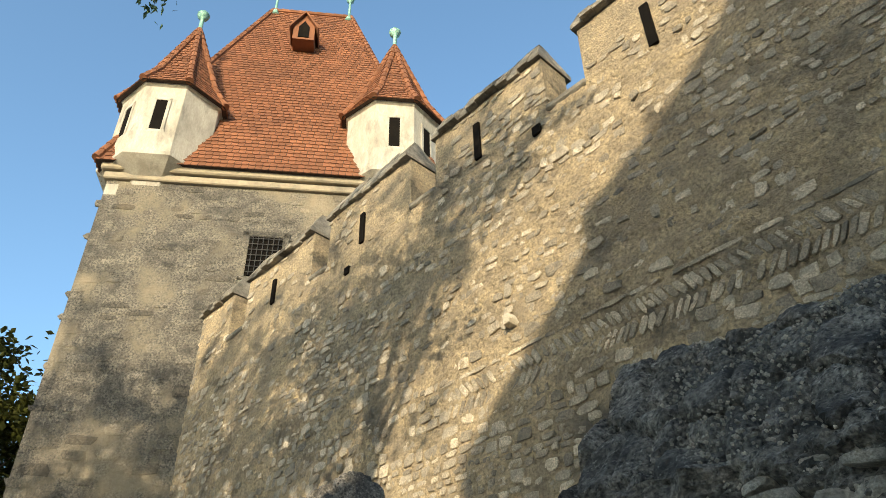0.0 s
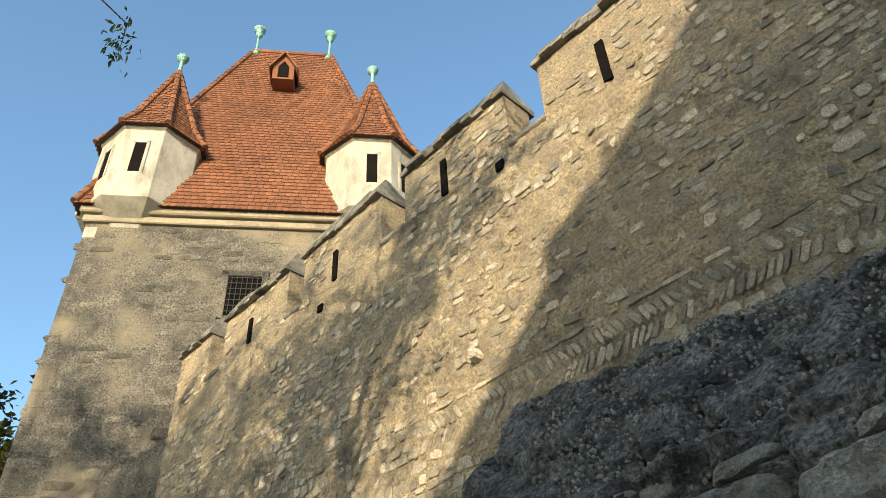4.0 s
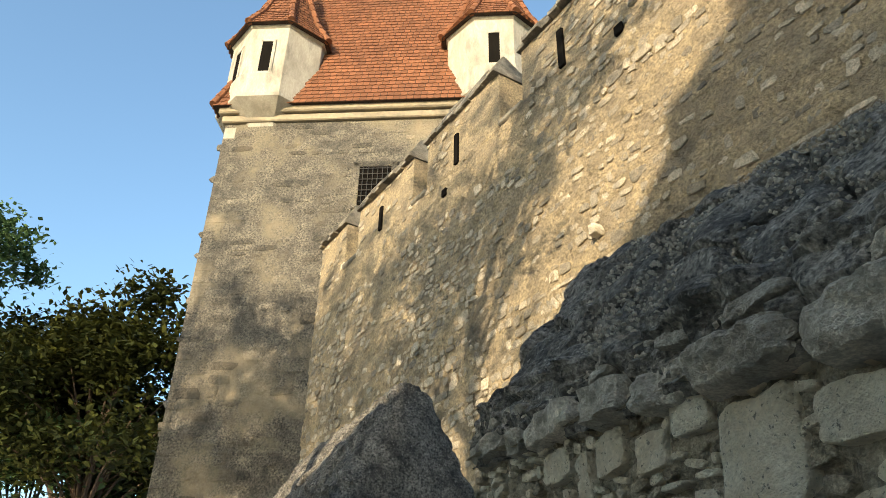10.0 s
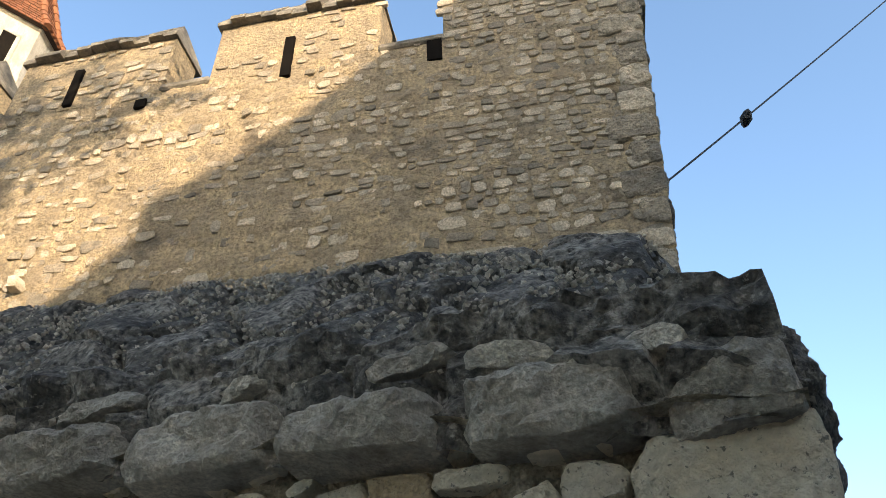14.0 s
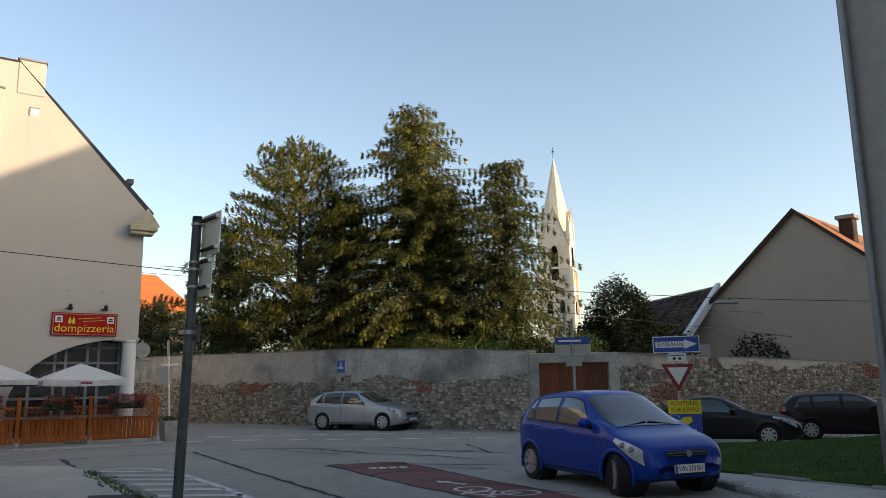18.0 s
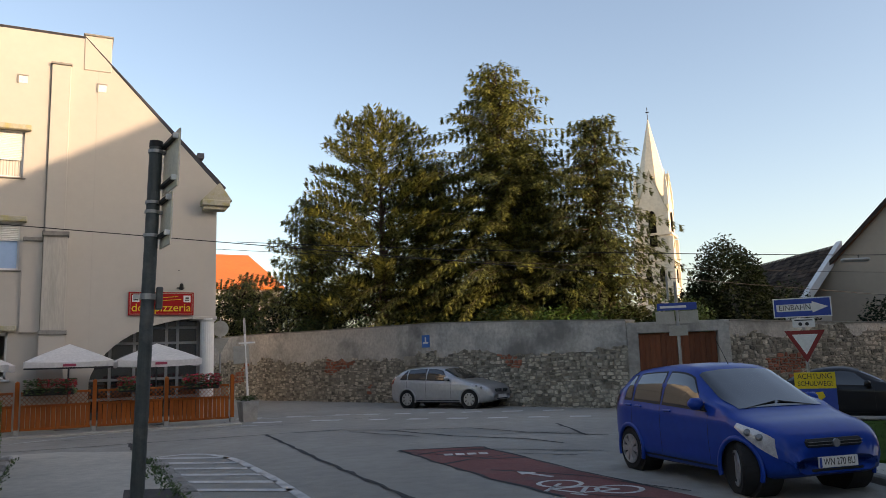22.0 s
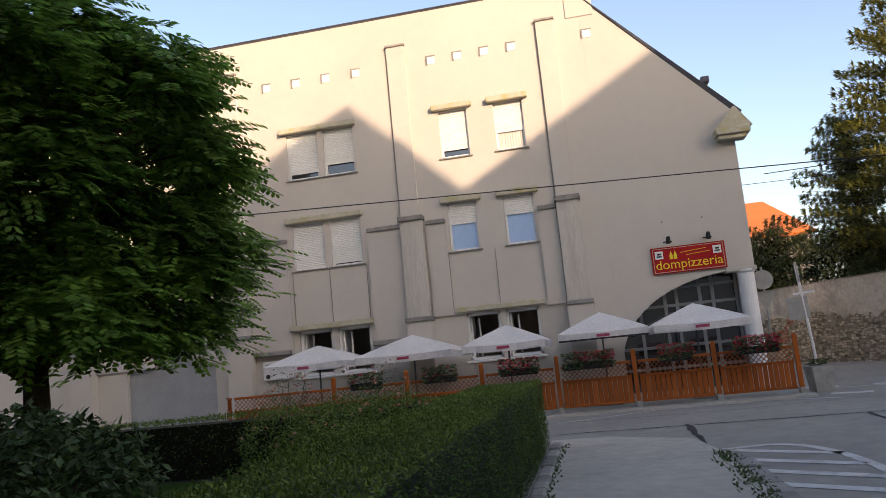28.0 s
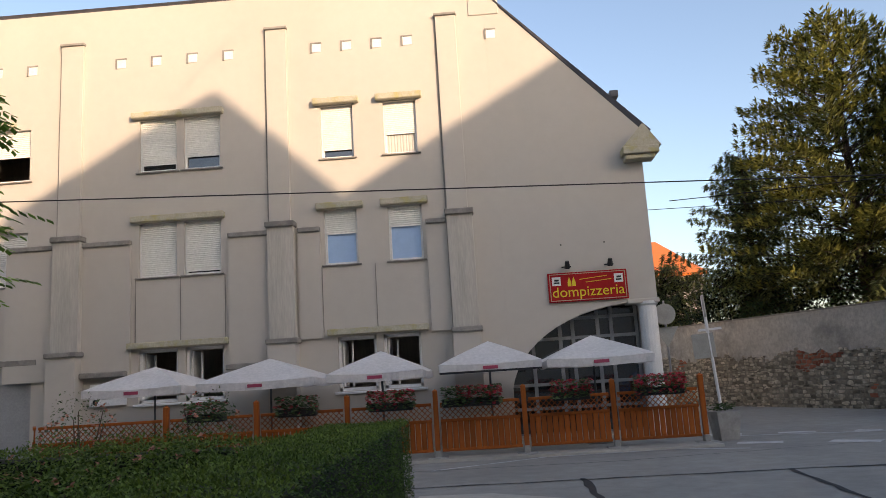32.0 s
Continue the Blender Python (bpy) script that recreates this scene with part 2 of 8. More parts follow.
ROOFEDGE = mat("slate_verge", (0.10, 0.10, 0.115), (0.07, 0.07, 0.08), 3, 0.6)
SIGNRED = mat("sign_red", (0.42, 0.012, 0.014), (0.36, 0.010, 0.012), 2, 0.5, spec=0.15)
SIGNYEL = mat("sign_yellow", (0.85, 0.62, 0.03), (0.8, 0.58, 0.03), 2, 0.5)
SIGNBLUE = mat("sign_blue", (0.02, 0.07, 0.36), (0.02, 0.06, 0.32), 2, 0.4)
SIGNSKY = mat("pedestrian_sign_blue", (0.03, 0.16, 0.50), (0.03, 0.15, 0.46), 2, 0.4)
SIGNW = mat("sign_white", (0.80, 0.80, 0.78), (0.75, 0.75, 0.73), 2, 0.4)
SIGNK = mat("sign_black", (0.02, 0.02, 0.02), (0.025, 0.025, 0.025), 2, 0.5)
SIGNR2 = mat("sign_border_red", (0.28, 0.02, 0.02), (0.24, 0.02, 0.02), 2, 0.4)
CLOTH = mat("parasol_cloth", (0.83, 0.81, 0.79), (0.76, 0.74, 0.72), 1.5, 0.85, 0.2, 200, trans=0.2)
CLOTHMARK = mat("parasol_print", (0.45, 0.08, 0.14), (0.4, 0.07, 0.12), 4, 0.8)
CHAR = mat("charcoal_cloth", (0.03, 0.03, 0.033), (0.04, 0.04, 0.042), 3, 0.9)
FENCE = mat("orange_stained_wood", (0.40, 0.105, 0.016), (0.30, 0.072, 0.012), 4, 0.6, 0.3, 60, rnd=0.18, stretch=(6, 6, 0.6), spec=0.2)
CONC = mat("concrete", (0.42, 0.41, 0.38), (0.32, 0.31, 0.29), 4, 0.9, 0.5, 60, spot=(0.2, 0.19, 0.17), sscale=6, samount=0.5)
GATEWOOD = mat("red_brown_gate_wood", (0.24, 0.075, 0.03), (0.17, 0.055, 0.025), 4, 0.6, 0.3, 50, rnd=0.2, stretch=(5, 5, 0.5))
FARPL = mat("flaking_wall_plaster", (0.66, 0.63, 0.57), (0.50, 0.475, 0.425), 0.9, 0.95, 0.9, 30, spot=(0.15, 0.148, 0.142), sscale=0.33, samount=0.85, grain=0.6, bdist=0.03)
FARST = mat("field_stone", (0.52, 0.47, 0.38), (0.26, 0.235, 0.19), 5, 0.92, 0.9, 40, island=0.6, spot=(0.11, 0.10, 0.085), sscale=0.9, samount=0.5)
FARBR = mat("field_brick", (0.38, 0.14, 0.085), (0.30, 0.115, 0.075), 6, 0.9, 0.5, 40, island=0.35)
FARMORT = mat("field_mortar", (0.36, 0.33, 0.275), (0.20, 0.182, 0.15), 2, 0.95, 0.8, 36)
GABLE = mat("brown_render", (0.48, 0.385, 0.295), (0.45, 0.36, 0.275), 0.4, 0.92, 0.15, 70, grain=0.12)
ROOFOR = mat("orange_roof", (0.36, 0.165, 0.085), (0.27, 0.125, 0.065), 1.5, 0.8, 0.3, 30, island=0.15, spec=0.1)
ROOFBRIGHT = mat("bright_orange_roof", (0.72, 0.19, 0.035), (0.66, 0.17, 0.03), 0.5, 0.7)
CHURCH = mat("church_limestone", (0.72, 0.66, 0.54), (0.64, 0.58, 0.46), 0.4, 0.9, 0.2, 12)
GREYPL = mat("grey_plaster", (0.33, 0.315, 0.305), (0.30, 0.288, 0.28), 0.5, 0.92, 0.2, 80)
PLINTH = mat("grey_plinth", (0.24, 0.20, 0.18), (0.20, 0.17, 0.155), 1, 0.92, 0.3, 60)
CARBLUE = mat("blue_car_paint", (0.001, 0.048, 0.33), (0.001, 0.043, 0.30), 1, 0.35, coat=0.3, spec=0.2)
CARSILV = mat("silver_car_paint", (0.45, 0.46, 0.48), (0.43, 0.44, 0.46), 1, 0.35, metal=0.5, coat=1.0)
CARBLK = mat("black_car_paint", (0.005, 0.005, 0.006), (0.006, 0.006, 0.007), 1, 0.35, coat=0.35, spec=0.25)
CARDRED = mat("dark_red_car_paint", (0.022, 0.004, 0.006), (0.02, 0.004, 0.006), 1, 0.35, coat=0.35, spec=0.25)
CARGLASS = mat("car_glass", (0.012, 0.014, 0.016), (0.012, 0.014, 0.016), 1, 0.03, spec=0.9, coat=0.8)
WINGLASS = mat("window_glass", (0.02, 0.024, 0.03), (0.02, 0.024, 0.03), 1, 0.03, spec=1.0, coat=1.0)
TYRE = mat("tyre_rubber", (0.015, 0.015, 0.016), (0.02, 0.02, 0.02), 6, 0.85, 0.3, 80)
RIM = mat("alloy_rim", (0.55, 0.55, 0.56), (0.48, 0.48, 0.49), 4, 0.35, metal=0.8)
LAMP = mat("headlight_glass", (0.62, 0.63, 0.65), (0.4, 0.4, 0.42), 14, 0.1, spec=0.9, coat=1.0)
TAIL = mat("tail_light", (0.25, 0.01, 0.01), (0.2, 0.01, 0.01), 6, 0.2, coat=1.0)
PLASTIC = mat("black_plastic", (0.016, 0.016, 0.017), (0.02, 0.02, 0.02), 6, 0.6)
SKYSHEEN = mat("pale_blue_sky_sheen", (0.36, 0.53, 0.76), (0.33, 0.49, 0.71), 3, 0.5, grain=0.1)
CURTAINM = mat("net_curtain", (0.62, 0.60, 0.54), (0.52, 0.50, 0.45), 8, 0.9, stretch=(6, 6, 0.3))
ORANGEINT = mat("orange_drape", (0.50, 0.17, 0.05), (0.4, 0.13, 0.04), 6, 0.9, stretch=(6, 6, 0.3))


# ---- mesh building ----
class Mesh:
    """Points and faces of one part."""

    def __init__(self):
        self.v, self.f = [], []

    def add(self, pts, faces):
        k = len(self.v)
        self.v += [tuple(p) for p in pts]
        self.f += [tuple(i + k for i in q) for q in faces]
        return self

    def box(self, x0, y0, z0, x1, y1, z1, ch=0.0):
        if ch <= 0:
            p = [(x, y, z) for z in (z0, z1) for y in (y0, y1) for x in (x0, x1)]
            return self.add(p, [(0, 2, 3, 1), (4, 5, 7, 6), (0, 1, 5, 4), (2, 6, 7, 3), (0, 4, 6, 2), (1, 3, 7, 5)])
        c = min(ch, (x1 - x0) / 2.2, (y1 - y0) / 2.2, (z1 - z0) / 2.2)
        pts = []
        for a, b, d, e, z in ((x0 + c, y0 + c, x1 - c, y1 - c, z0), (x0, y0, x1, y1, z0 + c), (x0, y0, x1, y1, z1 - c), (x0 + c, y0 + c, x1 - c, y1 - c, z1)):
            k = 0 if z in (z0, z1) else c
            pts += [(a + k, b, z), (d - k, b, z), (d, b + k, z), (d, e - k, z), (d - k, e, z), (a + k, e, z), (a, e - k, z), (a, b + k, z)]
        fs = [tuple(range(7, -1, -1)), tuple(range(24, 32))]
        for r in range(3):
            fs += [(r * 8 + i, r * 8 + (i + 1) % 8, r * 8 + 8 + (i + 1) % 8, r * 8 + 8 + i) for i in range(8)]
        return self.add(pts, fs)

    def tube(self, p0, p1, r0, r1=None, n=10, caps=True):
        r1 = r0 if r1 is None else r1
        a, b = Vector(p0), Vector(p1)
        d = (b - a).normalized()
        s = d.orthogonal().normalized()
        t = d.cross(s)
        pts = []
        for c, r in ((a, r0), (b, r1)):
            pts += [c + (s * math.cos(6.28318 * i / n) + t * math.sin(6.28318 * i / n)) * r for i in range(n)]
        fs = [(i, (i + 1) % n, n + (i + 1) % n, n + i) for i in range(n)]
        if caps:
            fs += [tuple(range(n - 1, -1, -1)), tuple(range(n, 2 * n))]
        return self.add(pts, fs)

    def lathe(self, prof, n=16, c=(0, 0, 0), turn=0.0):
        pts = []
        for r, z in prof:
            pts += [(c[0] + r * math.cos(turn + 6.28318 * i / n), c[1] + r * math.sin(turn + 6.28318 * i / n), c[2] + z) for i in range(n)]
        fs = []
        for k in range(len(prof) - 1):
            fs += [(k * n + i, k * n + (i + 1) % n, k * n + n + (i + 1) % n, k * n + n + i) for i in range(n)]
        fs += [tuple(range(n - 1, -1, -1)), tuple(range((len(prof) - 1) * n, len(prof) * n))]
        return self.add(pts, fs)

    def slab(self, poly, lift, thick):
        """A flat polygon of plan points, from lift to lift + thick."""
        n = len(poly)
        pts = [(x, y, lift) for x, y in poly] + [(x, y, lift + thick) for x, y in poly]
        return self.add(pts, [tuple(range(n - 1, -1, -1)), tuple(range(n, 2 * n))] + [(i, (i + 1) % n, n + (i + 1) % n, n + i) for i in range(n)])

    def panel(self, poly, y0, y1):
        """A polygon of x, z points between two depths y0 (front) and y1."""
        n = len(poly)
        pts = [(x, y0, z) for x, z in poly] + [(x, y1, z) for x, z in poly]
        return self.add(pts, [tuple(range(n)), tuple(range(2 * n - 1, n - 1, -1))] + [(i, n + i, n + (i + 1) % n, (i + 1) % n) for i in range(n)])

    def grid(self, nu, nv, fn):
        pts = [fn(i / nu, j / nv) for j in range(nv + 1) for i in range(nu + 1)]
        return self.add(pts, [(j * (nu + 1) + i, j * (nu + 1) + i + 1, (j + 1) * (nu + 1) + i + 1, (j + 1) * (nu + 1) + i) for j in range(nv) for i in range(nu)])

    def stone(self, u, v, w, h, proud, rng, n=8, back=-0.05, rough=0.16):
        """One rounded wall stone, centred at u, v in the wall plane (x, z), standing proud towards -y."""
        rim, face, base, out = [], [], [], []
        if n > 8:
            for i in range(n):
                a = 6.28318 * (i + 0.5) / n
                ca, sa = math.cos(a), math.sin(a)
                k = 1 / max(abs(ca), abs(sa)) ** 0.9 * (1 - rough * rng.random())
                out.append((u + ca * k * w / 2, v + sa * k * h / 2))
        else:
            n = 8
            for sx, sz in ((1, -1), (1, 0), (1, 1), (0, 1), (-1, 1), (-1, 0), (-1, -1), (0, -1)):
                kx, kz = (1 - 0.42 * rng.random(), 1 - 0.48 * rng.random()) if sx * sz else (1 - 0.16 * rng.random(), 1 - 0.16 * rng.random())
                out.append((u + (sx * kx if sx else rng.uniform(-0.35, 0.35)) * w / 2, v + (sz * kz if sz else rng.uniform(-0.35, 0.35)) * h / 2))
        for x, z in out:
            base.append((x, -back, z))
            rim.append((x, -proud * (0.35 + 0.3 * rng.random()), z))
            q = 0.88 - 0.1 * rng.random()
            face.append((u + (x - u) * q, -proud * (0.8 + 0.4 * rng.random()), v + (z - v) * q))
        k = n
        fs = [(i, (i + 1) % k, k + (i + 1) % k, k + i) for i in range(k)] + [(k + i, k + (i + 1) % k, 2 * k + (i + 1) % k, 2 * k + i) for i in range(k)] + [tuple(range(2 * k, 3 * k))]
        return self.add(base + rim + face, fs)

    def rock(self, u, v, w, h, proud, seed, res=0.008, tilt=0.0, square=4.0, lump=0.014):
        """A rough broken stone in the wall plane (x, z), with pits and edges, standing proud towards -y."""
        na, nb = max(6, int(w / res)), max(6, int(h / res))
        c, q = math.cos(tilt), math.sin(tilt)

        def fn(a, b):
            a, b = 2 * a - 1, 2 * b - 1
            e = (abs(a) ** square + abs(b) ** square) ** (1 / square)
            k = max(abs(a), abs(b)) / max(e, 1e-6)
            wob = 1 + 0.10 * noise.noise((a * 1.7 + seed, b * 1.7, 2)) + 0.04 * noise.noise((a * 5 + seed, b * 5, 4))
            x, z = a * k * wob * w / 2, b * k * wob * h / 2
            x, z = x * c + z * q, -x * q + z * c
            m = max(abs(a), abs(b))
            d = proud * (1 - m ** 9) - 0.05 * max(0.0, m - 0.97) / 0.03
            p = (u + x, 0.0, v + z)
            d += lump * (noise.noise((p[0] * 9, seed, p[2] * 9)) + 0.5 * noise.noise((p[0] * 24, seed, p[2] * 30)) + 0.34 * noise.noise((p[0] * 70, seed, p[2] * 70)) + 0.22 * noise.noise((p[0] * 170, seed, p[2] * 170))) * (1 if m < 0.97 else 0.2)
            return (p[0], -d, p[2])
        return self.grid(na, nb, fn)

    def block(self, poly, proud, seed, lump=0.008, n=64, rings=18):
        """A broken squarish stone with the given corners in the wall plane (x, z), its pitted face proud towards -y."""
        k = len(poly)
        cx, cz = sum(p[0] for p in poly) / k, sum(p[1] for p in poly) / k
        lens = [math.hypot(poly[(i + 1) % k][0] - p[0], poly[(i + 1) % k][1] - p[1]) for i, p in enumerate(poly)]
        rim = []
        for i, p in enumerate(poly):
            q, m = poly[(i + 1) % k], max(2, round(n * lens[i] / sum(lens)))
            for j in range(m):
                t = j / m
                x, z = p[0] + (q[0] - p[0]) * t, p[1] + (q[1] - p[1]) * t
                pull = 0.965 + 0.035 * min(1.0, 5 * min(t, 1 - t))
                wob = pull + 0.045 * noise.noise((x * 14, seed, z * 14)) + 0.03 * noise.noise((x * 45, seed, z * 45))
                rim.append((cx + (x - cx) * wob, cz + (z - cz) * wob))
        m, pts, fs = len(rim), [], []
        for r in range(rings + 2):
            g = 1.0 if r < 2 else 1 - ((r - 1) / (rings + 0.4)) ** 1.25
            for x, z in rim:
                x, z = cx + (x - cx) * g, cz + (z - cz) * g
                d = -0.05 if r == 0 else proud * (1 - 0.8 * g ** 16)
                if r:
                    d += lump * (noise.noise((x * 9, seed, z * 9)) + 0.6 * noise.noise((x * 26, seed, z * 30)) + 0.55 * noise.noise((x * 75, seed, z * 75)) + 0.5 * noise.noise((x * 190, seed, z * 190)))
                pts.append((x, -d, z))
        for r in range(rings + 1):
            fs += [(r * m + i, r * m + (i + 1) % m, (r + 1) * m + (i + 1) % m, (r + 1) * m + i) for i in range(m)]
        fs.append(tuple(range((rings + 1) * m, (rings + 2) * m)))
        return self.add(pts, fs)

    def moved(self, m):
        self.v = [tuple(m @ Vector(p)) for p in self.v]
        return self

    def data(self, name, material, smooth=False):
        me = bpy.data.meshes.new(name)
        me.from_pydata(self.v, [], self.f)
        me.materials.append(material)
        if smooth:
            me.polygons.foreach_set("use_smooth", [True] * len(me.polygons))
        me.update()
        return me


def part(name, mesh, material, parent=None, label="", smooth=False):
    ob = new(name, mesh.data(name, material, smooth) if isinstance(mesh, Mesh) else mesh)
    ob.parent = parent
    if label:
        ob["label"] = label
    return ob


def thing(name, label, category, m=None, group="", kind=""):
    ob = new(name)
    if m is not None:
        ob.matrix_basis = m
    return tagged(ob, label, category, group, kind)


def solid(name, mesh, material, label, category, group="", kind="", smooth=False, m=None):
    ob = new(name, mesh.data(name, material, smooth))
    if m is not None:
        ob.matrix_basis = m
    return tagged(ob, label, category, group, kind)


def words(text, size, material, parent, m, name="lettering", width=None, depth=0.004, label=""):
    """Raised letters in the built-in font, turned into a mesh."""
    cu = bpy.data.curves.new(name, "FONT")
    cu.body, cu.size, cu.align_x, cu.align_y, cu.extrude = text, size, "CENTER", "CENTER", depth
    tmp = bpy.data.objects.new(name, cu)
    me = bpy.data.meshes.new_from_object(tmp)
    bpy.data.objects.remove(tmp)
    if width:
        xs = [v.co.x for v in me.vertices]
        k = width / (max(xs) - min(xs))
        for v in me.vertices:
            v.co.x *= k
    me.materials.clear()
    me.materials.append(material)
    ob = new(name, me)
    ob.parent = parent
    ob.matrix_basis = m
    if label:
        ob["label"] = label
    return ob


def courses(u0, u1, v0, v1, rng, hs, ws, keep=lambda u, v: True):
    """Uneven courses of rubble: centre, width and height of each stone."""
    out, v = [], v0
    while v < v1 - hs[0] * 0.5:
        h = rng.uniform(*hs)
        u = u0 - rng.random() * ws[0]
        while u < u1:
            w = rng.uniform(*ws) * (0.75 + h / hs[1] * 0.5)
            c = (u + w / 2, v + h / 2)
            if keep(*c) and c[0] > u0 and c[0] < u1:
                out.append((c[0] + rng.uniform(-0.01, 0.01), c[1] + rng.uniform(-0.025, 0.025) * h / 0.15, w * rng.uniform(0.72, 0.95), h * rng.uniform(0.72, 0.97)))
            u += w
        v += h
    return out


# ---- ground ----
def flat(name, poly, lift, thick, material, label, category, kind="structure"):
    return solid(name, Mesh().slab(poly, lift, thick), material, label, category, kind=kind)


def ground_z(x, y):
    """The side street falls a little towards the east."""
    ramp = lambda v: (lambda t: t * t * (3 - 2 * t))(max(0.0, min(1.0, v)))
    return -0.32 * ramp((x - 15.5) / 4.5) * ramp((y - 8.6) / 2.2) * ramp((18.4 - y) / 1.2) * ramp((52 - x) / 8)


gx = [-600, -300, -150, -80, -40, -20, 0, 8, 12] + [14 + 0.5 * i for i in range(62)] + [46, 48, 52, 60, 80, 150, 300, 600]
gyy = [-600, -300, -150, -80, -40, -20, 0, 6] + [8 + 0.4 * i for i in range(28)] + [20, 26, 40, 80, 150, 300, 600]
sheet = Mesh().add([(x, y, ground_z(x, y)) for y in gyy for x in gx], [(j * len(gx) + i, j * len(gx) + i + 1, (j + 1) * len(gx) + i + 1, (j + 1) * len(gx) + i) for j in range(len(gyy) - 1) for i in range(len(gx) - 1)])
road = solid("road", sheet, ASPHALT, "worn grey asphalt road with patched cracks", "road", kind="structure", smooth=True)
flat("pavement", [(-0.42, -14), (1.9, -14), (2.05, 9.0), (2.1, 16.2), (1.85, 18.2), (0.6, 19.2), (-0.42, 19.3)], -0.05, 0.085, PAVE,
     "grey asphalt footpath beside the clipped hedge", "pavement")
flat("pavement_wall", [(-30, -14), (-0.42, -14), (-0.42, 7.5), (-30, 6)], -0.05, 0.08, PAVE, "grey asphalt path under the old town wall", "pavement")
flat("lawn", [(-30, 7.4), (-1.4, 7.4), (-1.4, 17.3), (-30, 17.3)], -0.05, 0.09, GRASS, "short green lawn behind the hedge", "lawn")
flat("soil", [(-30, 17.2), (-0.5, 17.2), (-0.5, 18.5), (-30, 18.5)], -0.05, 0.08, SOIL, "dark soil under the hedge", "soil")
flat("pavement_far", [(8.2, 4.0), (8.65, 5.8), (9.22, 7.27), (10.0, 8.9), (12.0, 10.9), (14.6, 13.0), (15.1, 12.3), (12.5, 10.3), (10.6, 8.7), (10.45, 7.0), (10.45, 4.0), (10.45, -20), (8.2, -20)], -0.05, 0.12, PAVE,
     "narrow grey footpath along the lawn", "pavement")
flat("lawn_far", [(10.5, 8.6), (12.5, 10.3), (15.1, 12.25), (17.5, 11.2), (30, 9.5), (30, 6.2), (11.5, 6.2), (11.5, -10), (10.5, -10)], -0.45, 0.56, GRASS, "shaded green lawn beside the grey house", "lawn")
flat("terrace", [(-26, 23.9), (5.2, 23.9), (5.2, 27.5), (-26, 27.5)], -0.05, 0.1, PAVE, "grey terrace floor in front of the restaurant", "pavement")

rng = random.Random(5)
grassblades = Mesh()
for k in range(9000):
    if k % 2:
        x, y, z0 = rng.uniform(-9, -1.7), rng.uniform(8, 17), 0.04
    else:
        x, y, z0 = rng.uniform(10.6, 22), 0, 0.11
        y = rng.uniform(6.3, min(8.6 + (x - 10.5) * 0.8, 12.0 - (x - 15) * 0.1)) if x > 11.6 else rng.uniform(2, 8.4)
    a, h, w = rng.random() * 6.28, rng.uniform(0.02, 0.06), rng.uniform(0.004, 0.008)
    dx, dy = math.cos(a), math.sin(a)
    grassblades.add([(x - dx * w, y - dy * w, z0), (x + dx * w, y + dy * w, z0), (x + dy * h * 0.5, y - dx * h * 0.5, z0 + h)], [(0, 1, 2)])
solid("grass", grassblades, GRASS, "short blades of lawn grass", "grass", kind="stuff")


def strip(pts, w, lift=0.004, wob=0.0, seed=1):
    """A ribbon on the ground along plan points."""
    r = random.Random(seed)
    m = Mesh()
    fine = []
    for (x0, y0), (x1, y1) in zip(pts, pts[1:]):
        n = max(1, int(math.hypot(x1 - x0, y1 - y0) / 0.35)) if wob else 1
        fine += [(x0 + (x1 - x0) * i / n + r.uniform(-wob, wob), y0 + (y1 - y0) * i / n + r.uniform(-wob, wob)) for i in range(n)]
    fine.append(pts[-1])
    p = []
    for i, (x, y) in enumerate(fine):
        x0, y0 = fine[max(0, i - 1)]
        x1, y1 = fine[min(len(fine) - 1, i + 1)]
        d = math.hypot(x1 - x0, y1 - y0) or 1
        k = w / 2 * (r.uniform(0.6, 1.3) if wob else 1)
        nx, ny = -(y1 - y0) / d * k, (x1 - x0) / d * k
        p += [(x + nx, y + ny, lift), (x - nx, y - ny, lift)]
    return m.add(p, [(2 * i, 2 * i + 1, 2 * i + 3, 2 * i + 2) for i in range(len(fine) - 1)])


def bez(p0, p1, p2, n=12):
    return [tuple((1 - t) ** 2 * a + 2 * t * (1 - t) * b + t * t * c for a, b, c in zip(p0, p1, p2)) for t in (i / n for i in range(n + 1))]


